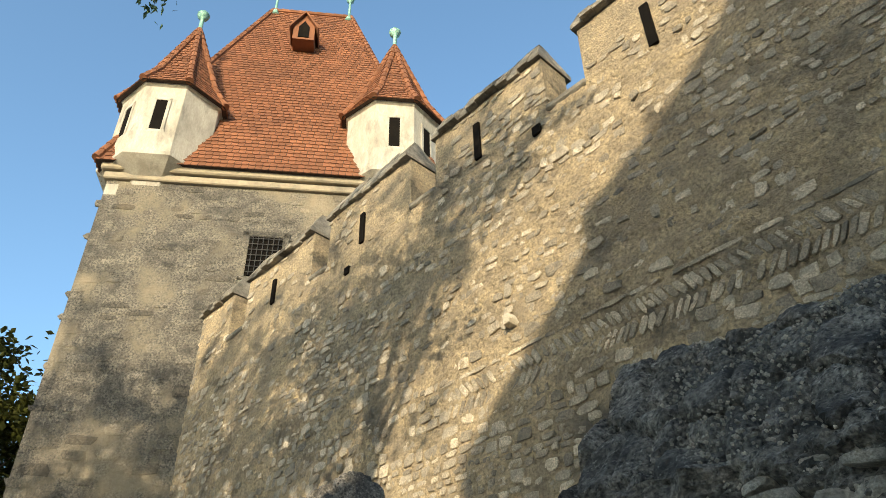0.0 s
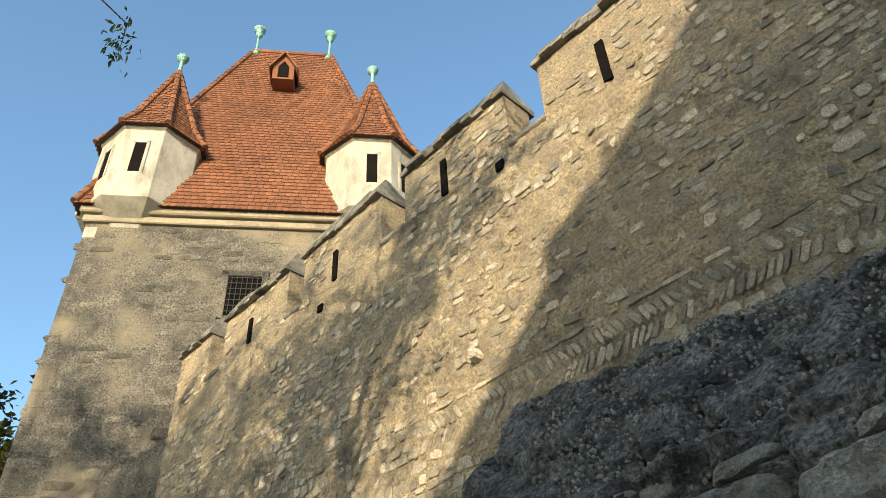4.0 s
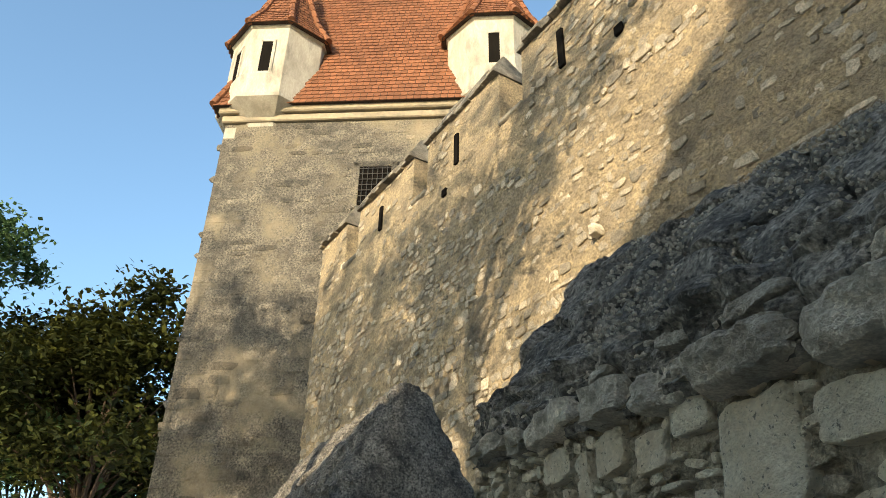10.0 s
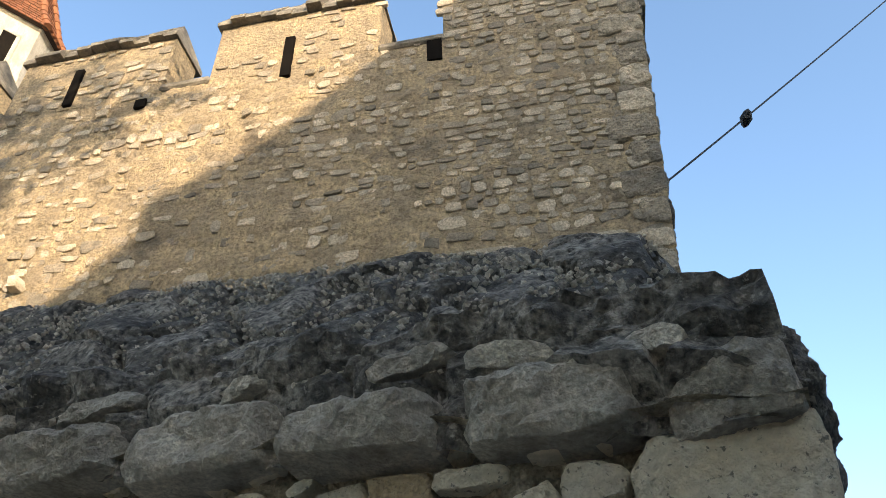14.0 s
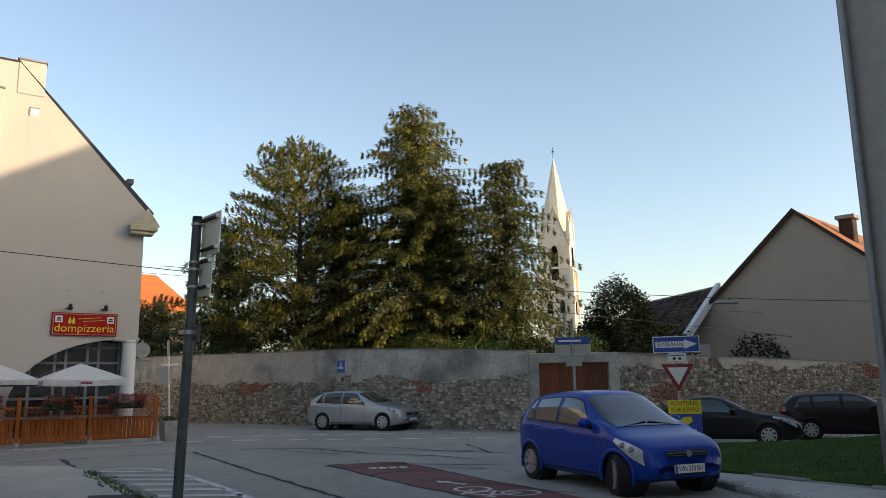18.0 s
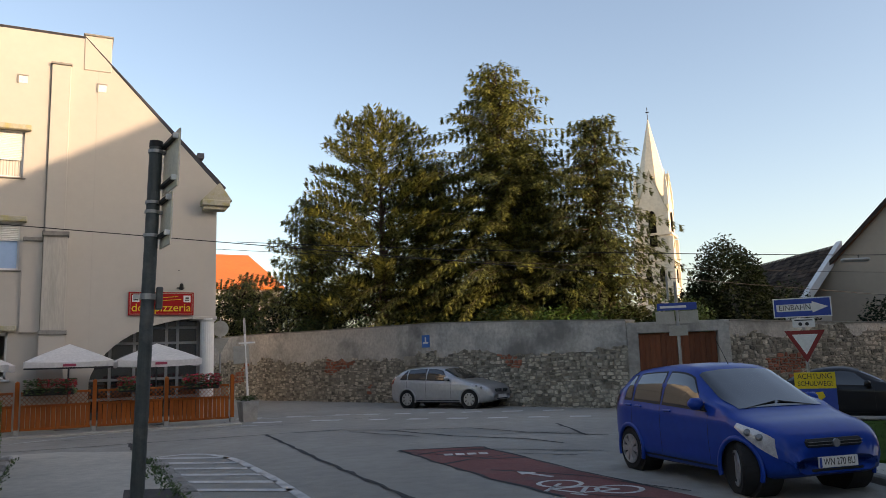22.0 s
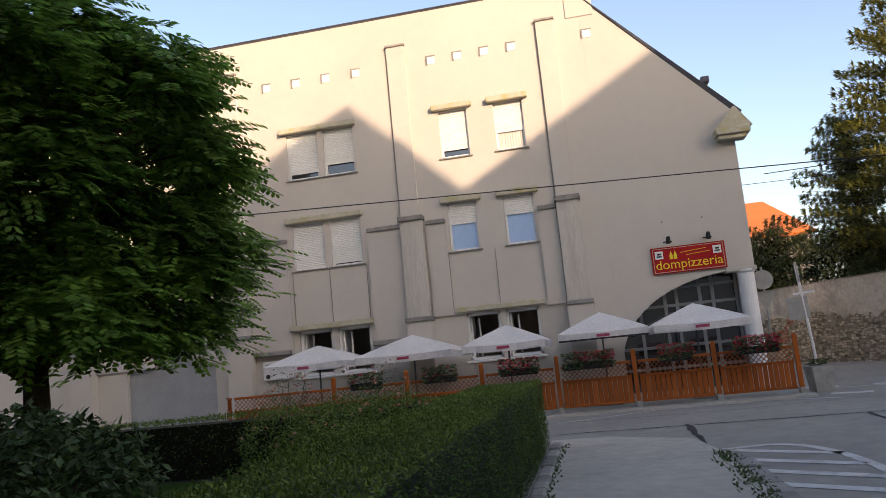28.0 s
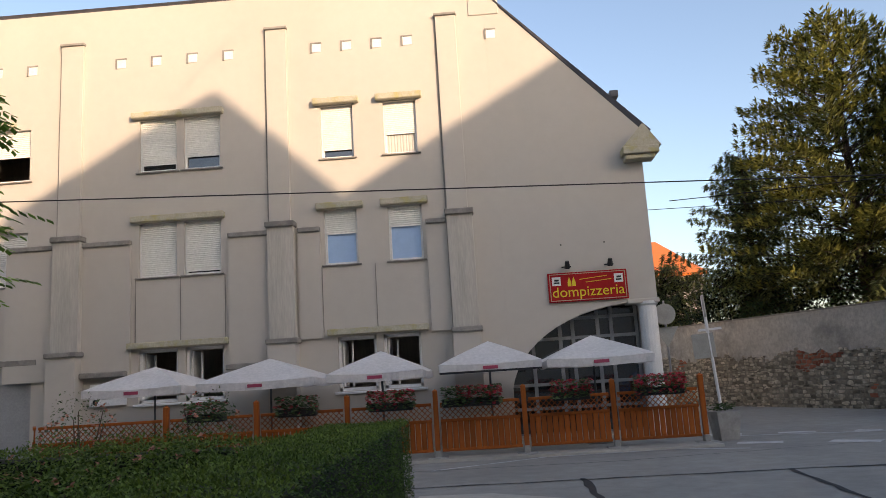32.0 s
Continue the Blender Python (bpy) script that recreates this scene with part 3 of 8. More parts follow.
# tar joints and cracks
for k, (pts, w) in enumerate((([(5.0, 20.2), (4.6, 14.5), (4.3, 8.2), (4.2, 2.0)], 0.09), ([(2.0, 20.4), (1.95, 18.2), (1.9, 16.6)], 0.12),
                              ([(-4, 20.5), (1.0, 20.3), (3.8, 20.2), (5.4, 20.15), (6.8, 20.0), (7.8, 18.9), (9.4, 18.05), (9.8, 16.2), (10.7, 14.4)], 0.07),
                              ([(7.7, 19.0), (8.2, 16.6), (9.05, 15.0), (9.16, 13.8)], 0.07), ([(11.55, 17.5), (10.4, 14.75)], 0.07), ([(6.8, 19.3), (7.6, 17.05)], 0.06),
                              ([(-3, 22.6), (3, 22.4), (9, 23.5)], 0.03), ([(-0.25, 18.6), (0.14, 18.25), (0.65, 17.85), (1.15, 17.3), (1.58, 16.75), (1.9, 16.2)], 0.07),
                              ([(7.26, 14.4), (8.2, 13.2), (9.0, 12.4)], 0.06), ([(9.0, 16.2), (9.9, 16.1), (10.6, 15.3)], 0.05), ([(6.1, 14.7), (6.9, 12.9), (7.6, 13.1), (8.3, 12.2)], 0.05),
                              ([(6.3, 11.6), (7.0, 10.4), (7.3, 8.6)], 0.05), ([(6.2, 9.1), (6.9, 8.2), (6.5, 7.0)], 0.05))):
    solid("tar_joint", strip(pts, w, 0.008, 0.03, k), TAR, "black tar joint across the asphalt", "crack", group="tar joints in the road", kind="structure")
# hatched island
outer = [(2.1, 17.0)] + bez((2.7, 17.15), (3.4, 17.0), (3.41, 15.0)) + [(3.41, 13.0), (3.35, 11.5), (3.25, 9.5), (3.15, 7.5)]
solid("road_marking", strip(outer, 0.14, 0.006), WHITEP, "worn white border line of the hatched island", "road marking", kind="structure")
for i in range(11):
    y = 16.85 - i * 0.86
    solid("hatch_bar", strip([(2.2, y), (3.36, y - 0.86)], 0.2, 0.006), WHITEP, "worn white hatching bar painted on asphalt", "road marking",
          group="hatching bars of the island", kind="structure")
# red cycle lane
lane = flat("cycle_lane", [(6.24, 14.85), (7.69, 14.36), (7.43, 12.26), (7.21, 10.48), (7.12, 8.8), (7.0, 6.5), (6.8, 2.0), (5.5, 2.0), (5.75, 6.5), (5.9, 9.2), (5.9, 10.9), (6.0, 12.3)], -0.05, 0.054, REDP,
            "faded red painted cycle lane with tar patches", "cycle lane")
for k, (pts, w) in enumerate((([(6.24, 14.85), (7.69, 14.36)], 0.10), ([(6.24, 14.85), (6.0, 12.3), (5.9, 10.9), (5.9, 9.2)], 0.07), ([(7.69, 14.36), (7.43, 12.26), (7.21, 10.48), (7.12, 8.8)], 0.06), ([(6.0, 12.6), (6.6, 12.9), (7.45, 12.5)], 0.12), ([(6.2, 14.0), (6.9, 14.2), (7.6, 13.9)], 0.10))):
    solid("tar_joint", strip(pts, w, 0.0065, 0.03, 20 + k), TAR, "black tar edge of the red lane", "crack", group="tar joints in the road", kind="structure")
bike = Mesh()
for cx in (-0.42, 0.42):
    for i in range(14):
        a, b = 6.28318 * i / 14, 6.28318 * (i + 1) / 14
        bike.add([(cx + r * math.cos(q), r * math.sin(q), 0.008) for q in (a, b) for r in (0.24, 0.31)], [(0, 1, 3, 2)])
for (x0, y0), (x1, y1) in (((-0.42, 0), (-0.15, 0.45)), ((-0.15, 0.45), (0.3, 0.42)), ((-0.42, 0), (0.02, 0.0)), ((0.02, 0.0), (-0.18, 0.5)), ((0.02, 0), (0.3, 0.42)), ((0.42, 0), (0.26, 0.58)), ((-0.3, 0.55), (-0.08, 0.55))):
    bike.add([p for p in strip([(x0, y0), (x1, y1)], 0.06, 0.008).v], [(0, 1, 3, 2)])
solid("cycle_symbol", bike, WHITEP, "worn white bicycle symbol on the red lane", "road marking", kind="structure", m=pose(6.55, 9.57, 0, 0, 0, 113))
arrow = Mesh().slab([(-0.06, -0.6), (0.06, -0.6), (0.06, 0.15), (0.2, 0.15), (0, 0.6), (-0.2, 0.15), (-0.06, 0.15)], 0.006, 0.003)
solid("lane_arrow", arrow, WHITEP, "worn white arrow on the red lane", "road marking", kind="structure", m=pose(6.57, 10.85, 0, 0, 0, 10) @ Matrix.Diagonal((0.7, 0.6, 1, 1)))
word = Mesh()
for i in range(4):
    word.box(-0.5 + i * 0.27, -0.15, 0.006, -0.3 + i * 0.27, 0.15, 0.009)
solid("lane_word", word, WHITEP, "worn white word at the end of the red lane", "road marking", kind="structure", m=pose(6.92, 13.55, 0, 0, 0, -22) @ Matrix.Diagonal((0.75, 0.8, 1, 1)))
# dashed double line of the crossing, bending with the street
for row in ([(5.6, 24.4), (7.2, 23.8), (8.6, 22.7), (11.3, 20.5), (14.0, 18.4)], [(5.6, 26.6), (8.5, 25.6), (10.1, 24.4), (11.9, 23.2), (15.0, 21.0)]):
    for (x0, y0), (x1, y1) in zip(row, row[1:]):
        n = max(1, round(math.hypot(x1 - x0, y1 - y0) / 1.25))
        for i in range(n):
            p, q = i / n, (i + 0.5) / n
            solid("crossing_dash", strip([(x0 + (x1 - x0) * p, y0 + (y1 - y0) * p), (x0 + (x1 - x0) * q, y0 + (y1 - y0) * q)], 0.42, 0.006), WHITEP, "white dash of the crossing painted on asphalt", "road marking",
                  group="dashes of the crossing", kind="structure")
solid("road_line", strip([(-0.5, 22.5), (1.7, 23.8), (4.3, 23.9), (5.5, 23.3)], 0.1, 0.006), WHITEP, "thin white line beside the terrace", "road marking", kind="structure")
solid("road_line", strip([(5.9, 26.0), (9.5, 25.0)], 0.1, 0.006), WHITEP, "thin white line on the far road", "road marking", kind="structure")
solid("manhole_cover", Mesh().lathe([(0.34, 0.0), (0.34, 0.012), (0.30, 0.014), (0.0, 0.014)], 24, (2.75, 10.7, 0)), IRON, "round rusty iron manhole cover in the road", "manhole cover")
flat("patch", [(1.0, 8.2), (2.0, 8.4), (2.0, 12.6), (1.4, 12.9)], -0.05, 0.092, TAR, "dark asphalt patch at the pole's foot", "asphalt patch")

# kerb stones
kerbdata = [Mesh().box(-0.5, -0.07, -0.05, 0.48, 0.07, 0.10, 0.02).data("kerb_stone", KERB), Mesh().box(-0.5, -0.08, -0.05, 0.47, 0.07, 0.085, 0.03).data("kerb_stone", KERB)]


def kerb_run(name, pts, label, step=1.0, s=(1, 1, 1)):
    row = thing(name, label, "kerb", kind="structure")
    k = 0
    for (x0, y0), (x1, y1) in zip(pts, pts[1:]):
        n = max(1, round(math.hypot(x1 - x0, y1 - y0) / step))
        for i in range(n):
            t = (i + 0.5) / n
            ob = part("kerb_stone", kerbdata[k % 2], None, row)
            ob.matrix_basis = pose(x0 + (x1 - x0) * t, y0 + (y1 - y0) * t, rng.uniform(-0.012, 0.006), 0, 0, math.degrees(math.atan2(y1 - y0, x1 - x0)) + rng.uniform(-1.5, 1.5)) @ Matrix.Diagonal((*s, 1))
            k += 1


kerb_run("kerb_hedge", [(-0.28, 7.8), (-0.30, 18.6)], "row of rough pale edging stones along the hedge", 0.42, (0.42, 1.3, 1.0))
kerb_run("kerb_road", [(2.0, 3.0), (2.1, 9.0), (2.16, 16.2)], "row of old kerb stones with weeds in the joints", 0.5, (0.5, 1.6, 0.62))
kerb_run("kerb_far", [(8.2, 2.0), (8.65, 5.8), (9.22, 7.27), (10.0, 8.9), (12.0, 10.9), (14.6, 13.0)], "low grey kerb of the far footpath", 1.0)
kerb_run("kerb_lawn", [(10.45, 3.0), (10.45, 7.0), (10.6, 8.7), (12.5, 10.35), (15.1, 12.3)], "low stone edge of the lawn", 1.0, (1, 1, 1.1))
weeds = Mesh()
for k in range(1500):
    if k < 700:
        x, y = 2.0 + rng.gauss(0, 0.08), rng.uniform(9, 16.6)
    elif k < 1150:
        t = rng.random()
        x, y = 8.5 + t * 1.3 + rng.gauss(0, 0.10), 4.8 + t * 3.6 + rng.gauss(0, 0.1)
    else:
        x, y = -0.2 + rng.gauss(0, 0.05), rng.uniform(8, 18.5)
    a, h = rng.random() * 6.28, rng.uniform(0.01, 0.045)
    dx, dy = math.cos(a), math.sin(a)
    weeds.add([(x - dx * 0.02, y - dy * 0.02, 0.03), (x + dy * h, y - dx * h, 0.06 + h * 0.4), (x + dx * 0.02, y + dy * 0.02, 0.05), (x + dy * h * 1.8, y - dx * h * 1.8, 0.05 + h)], [(0, 1, 3, 2)])
solid("weeds", weeds, LEAF2, "small weeds in the kerb joints", "weeds", kind="stuff")


# ---- the curtain wall of the town ----
ROUGHEND = mat("end_stone", (0.36, 0.315, 0.255), (0.13, 0.114, 0.093), 9.0, 0.95, 1.0, 120, rnd=0.32, spot=(0.05, 0.045, 0.038), sscale=7, samount=0.65, coarse=1.6, bdist=0.02, grain=1.0)
CW = pose(0, 5.99, 0, 0, 0, 6.43)
END = lambda z: -0.62 + 0.095 * max(0.0, z - 4)
MERLONS = [(-18.75, -16.0), (-15.35, -12.85), (-12.3, -9.85), (-9.2, -6.7), (-5.98, -3.5)]
curtain = thing("wall_curtain", "high medieval town wall of grey-beige rubble with merlons", "wall", CW, kind="structure")


def top(u):
    for a, b in MERLONS:
        if a < u < b:
            return 11.42
    return 12.35 - 0.25 * abs(math.sin(u * 5)) if u > -2.62 else 10.2


body = Mesh().panel([(-21, 0), (END(0), 0), (END(4), 4), (END(10.2), 10.2), (-21, 10.2)], 0.035, 0.84)
part("wall_core", body, MORTAR, curtain)
def rough_face(u, z):
    return -0.008 + 0.035 * noise.noise((u * 2, z * 2.2, 1)) + 0.026 * noise.noise((u * 6, z * 8, 4)) + 0.022 * noise.noise((u * 15, z * 24, 8)) + 0.010 * noise.noise((u * 40, z * 55, 2))


skin = Mesh().grid(500, 230, lambda a, b: (-20 + a * (20 + END(b * 8.6 + 1.6)), rough_face(-20 + 20 * a, b * 8.6), b * 8.6 + 1.6))
part("mortar_face", skin, MORTAR, curtain, smooth=True)
for a, b in MERLONS + [(-2.62, END(11))]:
    hi = 11.42 if b < -3 else 12.1
    part("merlon", Mesh().panel([(a, 10.15), (b, 10.15), (b + (0.1 if b > -2 else 0), hi), (a + 0.02, hi)], 0.0, 0.62), MORTAR, curtain)
    if b < -3:
        lid = Mesh()
        n = 11
        for i in range(n):
            u0, u1 = a - 0.04 + (b - a + 0.08) * i / n, a - 0.04 + (b - a + 0.08) * (i + 1) / n - 0.008
            d = rng.uniform(-0.05, 0.05)
            y0, y1, z0 = -0.11 + d, 0.75, 11.40 + rng.uniform(-0.03, 0.04)
            p = []
            for u in (u0, u1):
                top_u = min(u, b - 0.16)
                p += [(u, y0, z0), (u, y0, z0 + 0.075), (top_u, 0.26, z0 + 0.70 + d), (top_u, 0.36, z0 + 0.70 + d), (u, y1, z0 + 0.1), (u, y1, z0)]
            lid.add(p, [(0, 6, 7, 1), (1, 7, 8, 2), (2, 8, 9, 3), (3, 9, 10, 4), (4, 10, 11, 5), (5, 11, 6, 0), (5, 4, 3, 2, 1, 0), (6, 7, 8, 9, 10, 11)])
        part("coping", lid, COPING, curtain, "weathered pitched stone coping")
for i, (a, b) in enumerate(zip(MERLONS, MERLONS[1:] + [(-2.62, 0)])):
    lip = Mesh().box(a[1] - 0.02, -0.05, 10.16, b[0] + 0.02, 0.9, 10.29, 0.03)
    part("crenel_slab", lip, COPING, curtain)

SLITS = [(-4.83, 9.98, 10.85, 0.14), (-8.16, 10.2, 11.0, 0.13), (-6.94, 9.85, 10.02, 0.16), (-2.74, 9.75, 10.17, 0.2), (-11.2, 10.2, 10.9, 0.12), (-14.2, 10.3, 10.9, 0.12), (-11.6, 9.7, 9.85, 0.14)]
for u, a, b, w in SLITS:
    part("loophole", Mesh().box(u - w / 2, -0.045, a, u + w / 2, 0.1, b), DARK, curtain, "dark narrow loophole")

rng = random.Random(11)
clear = lambda u, v: v < top(u) - 0.05 and u < END(v) - 0.06 and not any(abs(u - s[0]) < s[3] / 2 + 0.1 and s[1] - 0.08 < v < s[2] + 0.08 for s in SLITS) and not (5.86 < v < 6.56 and u > -9)
stones = courses(-19.6, 0.3, 2.2, 12.3, rng, (0.085, 0.20), (0.10, 0.30), clear)
# bond of slanted thin stones
for row, (v, lean) in enumerate(((6.02, 0.5), (6.27, -0.5), (6.48, 0.0))):
    u = -9.0
    while u < END(6) - 0.1:
        w = rng.uniform(0.055, 0.10) if lean else rng.uniform(0.2, 0.5)
        stones.append((u, v, w, 0.25 if lean else 0.07, lean * rng.uniform(0.75, 1.3)))
        u += w + rng.uniform(0.01, 0.05)
rest = Mesh()
near = []
for s in stones:
    if len(s) == 4:
        if rng.random() < 0.05 + 0.5 * max(0.0, noise.noise((s[0] * 0.45, s[1] * 0.45, 3)) + 0.62 * (s[1] > 6.6 and s[0] < -2.5) + 0.3 * (s[0] < -4.5) + 0.45 * (s[1] > 9.3 and s[0] < -3.2)):
            continue
        s = (s[0], s[1] + rng.uniform(-0.22, 0.22) * s[3], s[2] * rng.uniform(0.85, 1.18), s[3] * rng.uniform(0.85, 1.2))
    flush = 0.005 + 0.013 * rng.random() ** 2
    st = Mesh().stone(0, 0, s[2], s[3], flush, rng, n=8 if s[2] > 0.12 else 6)
    turn = s[4] if len(s) > 4 else rng.uniform(-0.16, 0.16)
    c, q = math.cos(turn), math.sin(turn)
    if -7.8 < s[0] and 5.2 < s[1] < 9.2 and len(near) < 300:
        near.append((st, s, turn))
    else:
        rest.add([(s[0] + x * c + z * q, y - 0.012, s[1] - x * q + z * c) for x, y, z in st.v], st.f)
tagged(part("rubble", rest, STONE, curtain, "irregular grey-beige rubble stones"), kind="stuff")
for st, s, turn in near:
    ob = part("stone", st, BRICK if len(s) > 4 and rng.random() < 0.25 else STONE_P, curtain)
    ob.matrix_basis = Matrix.Translation((s[0], -0.012, s[1])) @ Matrix.Rotation(turn, 4, "Y")
part("stone", Mesh().stone(0, 0, 0.19, 0.17, 0.16, rng, 10).moved(Matrix.Translation((-7.73, 0, 6.9))), ROUGH, curtain, "single boss stone standing proud")
# the broken end: rough core with squared corner stones
part("end_core", Mesh().grid(60, 300, lambda a, b: (END(b * 12) - 0.03 + 0.05 * noise.noise((a * 5, b * 60, 1)) + 0.035 * noise.noise((a * 14, b * 150, 4)) + 0.016 * noise.noise((a * 40, b * 400, 6)) + 0.12 * max(0.0, b - 0.6) * noise.noise((a * 3, b * 22, 9)), 0.02 + 0.83 * a, b * 12)), MORTAR, curtain, "rough broken end of the wall")
ENDM = lambda y, z: Matrix.Translation((END(z), y, z)) @ Matrix.Rotation(math.pi / 2, 4, "Z") @ Matrix.Rotation(0.0948 if z > 4 else 0.0, 4, "X")
FOOT = {
    "pale granular squared block": [(0.04, 1.86), (0.88, 1.87), (0.87, 1.60), (0.04, 1.61)],
    "dark squared stone": [(0.26, 2.10), (0.55, 2.13), (0.55, 1.89), (0.26, 1.88)],
    "dark corner stone": [(0.58, 2.10), (0.88, 2.12), (0.88, 1.90), (0.58, 1.89)],
    "large dark corner stone": [(0.38, 2.42), (0.87, 2.47), (0.88, 2.18), (0.41, 2.20)],
    "squared stone under the block": [(0.02, 1.58), (0.20, 1.56), (0.24, 1.43), (0.02, 1.42)],
    "rough pale corner block": [(0.43, 1.57), (0.86, 1.55), (0.86, 1.18), (0.43, 1.22)],
    "small stone": [(0.24, 1.58), (0.40, 1.57), (0.39, 1.49), (0.24, 1.51)],
    "small flat stone": [(0.25, 1.49), (0.39, 1.48), (0.37, 1.40), (0.26, 1.42)],
}
turn_end = Matrix.Translation((END(0) + 0.005, 0, 0)) @ Matrix.Rotation(math.pi / 2, 4, "Z")
for k, (label, poly) in enumerate(FOOT.items()):
    part("quoin", Mesh().block(poly, 0.03 if k in (0, 5) else 0.018, 7.7 * k + 1, 0.012, 90, 22).moved(turn_end), QUOIN if k == 0 else ROUGHEND, curtain, label)
for k, (u, v, w, h) in enumerate(((-0.66, 1.98, 0.10, 0.12), (-0.69, 2.26, 0.16, 0.12), (-0.88, 1.94, 0.20, 0.16), (-0.72, 1.70, 0.10, 0.2), (-0.70, 1.50, 0.15, 0.16), (-0.98, 2.32, 0.22, 0.11), (-0.85, 1.55, 0.2, 0.14), (-0.95, 2.14, 0.15, 0.12))):
    part("quoin", Mesh().rock(u, v, w, h, 0.03, k * 2.3 + 5, 0.010, rng.uniform(-0.15, 0.15), 4, 0.02), ROUGHEND, curtain)
z, k = 0.2, 0
while z < 11.6:
    h = rng.uniform(0.22, 0.42)
    if z < 1.15 - h or z > 2.5:
        for y in (0.0, 0.85):
            w = rng.uniform(0.22, 0.36) if (k + (y > 0.5)) % 2 else rng.uniform(0.36, 0.5)
            if rng.random() < 0.35:
                continue
            st = Mesh().rock(w / 2 - 0.01 if y < 0.5 else -w / 2, 0, w, h * rng.uniform(0.75, 1.0), 0.022, k * 1.3 + y, 0.014, rng.uniform(-0.08, 0.08), 4.5, 0.026).moved(ENDM(y, z + h / 2))
            part("quoin", st, ROUGHEND, curtain)
        w = rng.uniform(0.25, 0.6)
        part("quoin", Mesh().rock(END(z + h / 2) - w / 2 + 0.01, z + h / 2, w, h, 0.045, k * 2.1, 0.018, 0, 5, 0.024), STONE_P, curtain)
        for y in (rng.uniform(0.30, 0.42), rng.uniform(0.5, 0.62)):
            part("core_stone", Mesh().rock(0, 0, rng.uniform(0.08, 0.18), h * rng.uniform(0.3, 0.7), 0.02, k * 3.7 + y, 0.014, rng.uniform(-0.4, 0.4), 3, 0.022).moved(ENDM(y, z + h / 2)), ROUGHEND, curtain)
    z += h + rng.uniform(0.0, 0.05)
    k += 1

# oval heritage shield on the broken end
shield = thing("heritage_sign", "blue and white enamel heritage shield on the broken wall end", "sign", pose(-0.64, 6.42, 3.01, 0, 0, 90))
plate = part("plate", Mesh().box(-0.15, -0.02, -0.30, 0.15, -0.004, 0.30, 0.004), SIGNK, shield, "dark backing plate")
part("white_field", Mesh().panel([(-0.14, 0.29), (0.14, 0.29), (0.14, -0.12), (0.0, -0.29), (-0.14, -0.12)], -0.024, -0.0195), SIGNW, plate)
part("blue_field", Mesh().panel([(-0.14, 0.17), (0.14, 0.17), (0, 0.0)], -0.028, -0.0235), SIGNSKY, plate)
part("blue_field", Mesh().panel([(-0.14, -0.12), (0, 0.0), (0.14, -0.12), (0, -0.285)], -0.028, -0.0235), SIGNSKY, plate)
part("text_bar", Mesh().box(-0.11, -0.027, 0.20, 0.11, -0.0235, 0.215), SIGNK, plate)
part("text_bar", Mesh().box(-0.09, -0.027, 0.235, 0.09, -0.0235, 0.25), SIGNK, plate)


# ---- the low outer wall ----
LW = pose(-0.81, 0.575, 0, 0, 0, -6.5)
low = thing("wall_low", "low outer wall of rubble with a dark pitched stone cap", "wall", LW, kind="structure")
LIFT = lambda u: -0.115 * u
part("wall_core", Mesh().panel([(-2.42, 0), (-0.02, 0), (-0.02, 2.0), (-2.42, 2.27)], 0.065, 1.0).box(-4.32, 0.05, 0, -2.42, 1.0, 1.75).panel([(-9, 0), (-4.32, 0), (-4.32, 2.48), (-9, 3.0)], 0.03, 1.0), GRIT, low)


def relief(u, z, k):
    strata = noise.noise((u * 9, z * 30, k)) + 0.5 * noise.noise((u * 30, z * 70, k + 2))
    return 0.022 * noise.noise((u * 11, z * 9, k + 4)) + 0.014 * strata + 0.006 * noise.noise((u * 110, z * 120, k))


part("mortar_face", Mesh().grid(150, 90, lambda a, b: (-2.42 + 1.72 * a, 0.004 - relief(-2.42 + 1.72 * a, b * 3, 2), 0.7 + b * (1.32 + LIFT(-2.42 + 1.72 * a)))), GRIT, low)
part("mortar_face", Mesh().grid(190, 200, lambda a, b: (-0.7 + 0.70 * a, 0.012 - 1.3 * relief(-0.7 + 0.7 * a, b, 2), 1.30 + b * (0.74 + LIFT(-0.7 + 0.7 * a)))), GRIT, low)
part("mortar_face", Mesh().grid(40, 20, lambda a, b: (-0.7 + 0.70 * a, 0.006 - relief(-0.7 + 0.7 * a, b, 5), 0.6 + b * 0.7)), GRIT, low)
part("end_face", Mesh().grid(70, 110, lambda a, b: (0.0 - 0.035 * a + 1.5 * relief(a, b * 1.8, 9), 0.01 + a, 0.3 + b * 1.72)), GRIT, low)
TAN = mat("tan_wall_stone", (0.44, 0.33, 0.19), (0.33, 0.25, 0.155), 8.0, 0.95, 1.0, 240, spot=(0.12, 0.10, 0.08), sscale=130, samount=0.6, coarse=2.0, bdist=0.005)
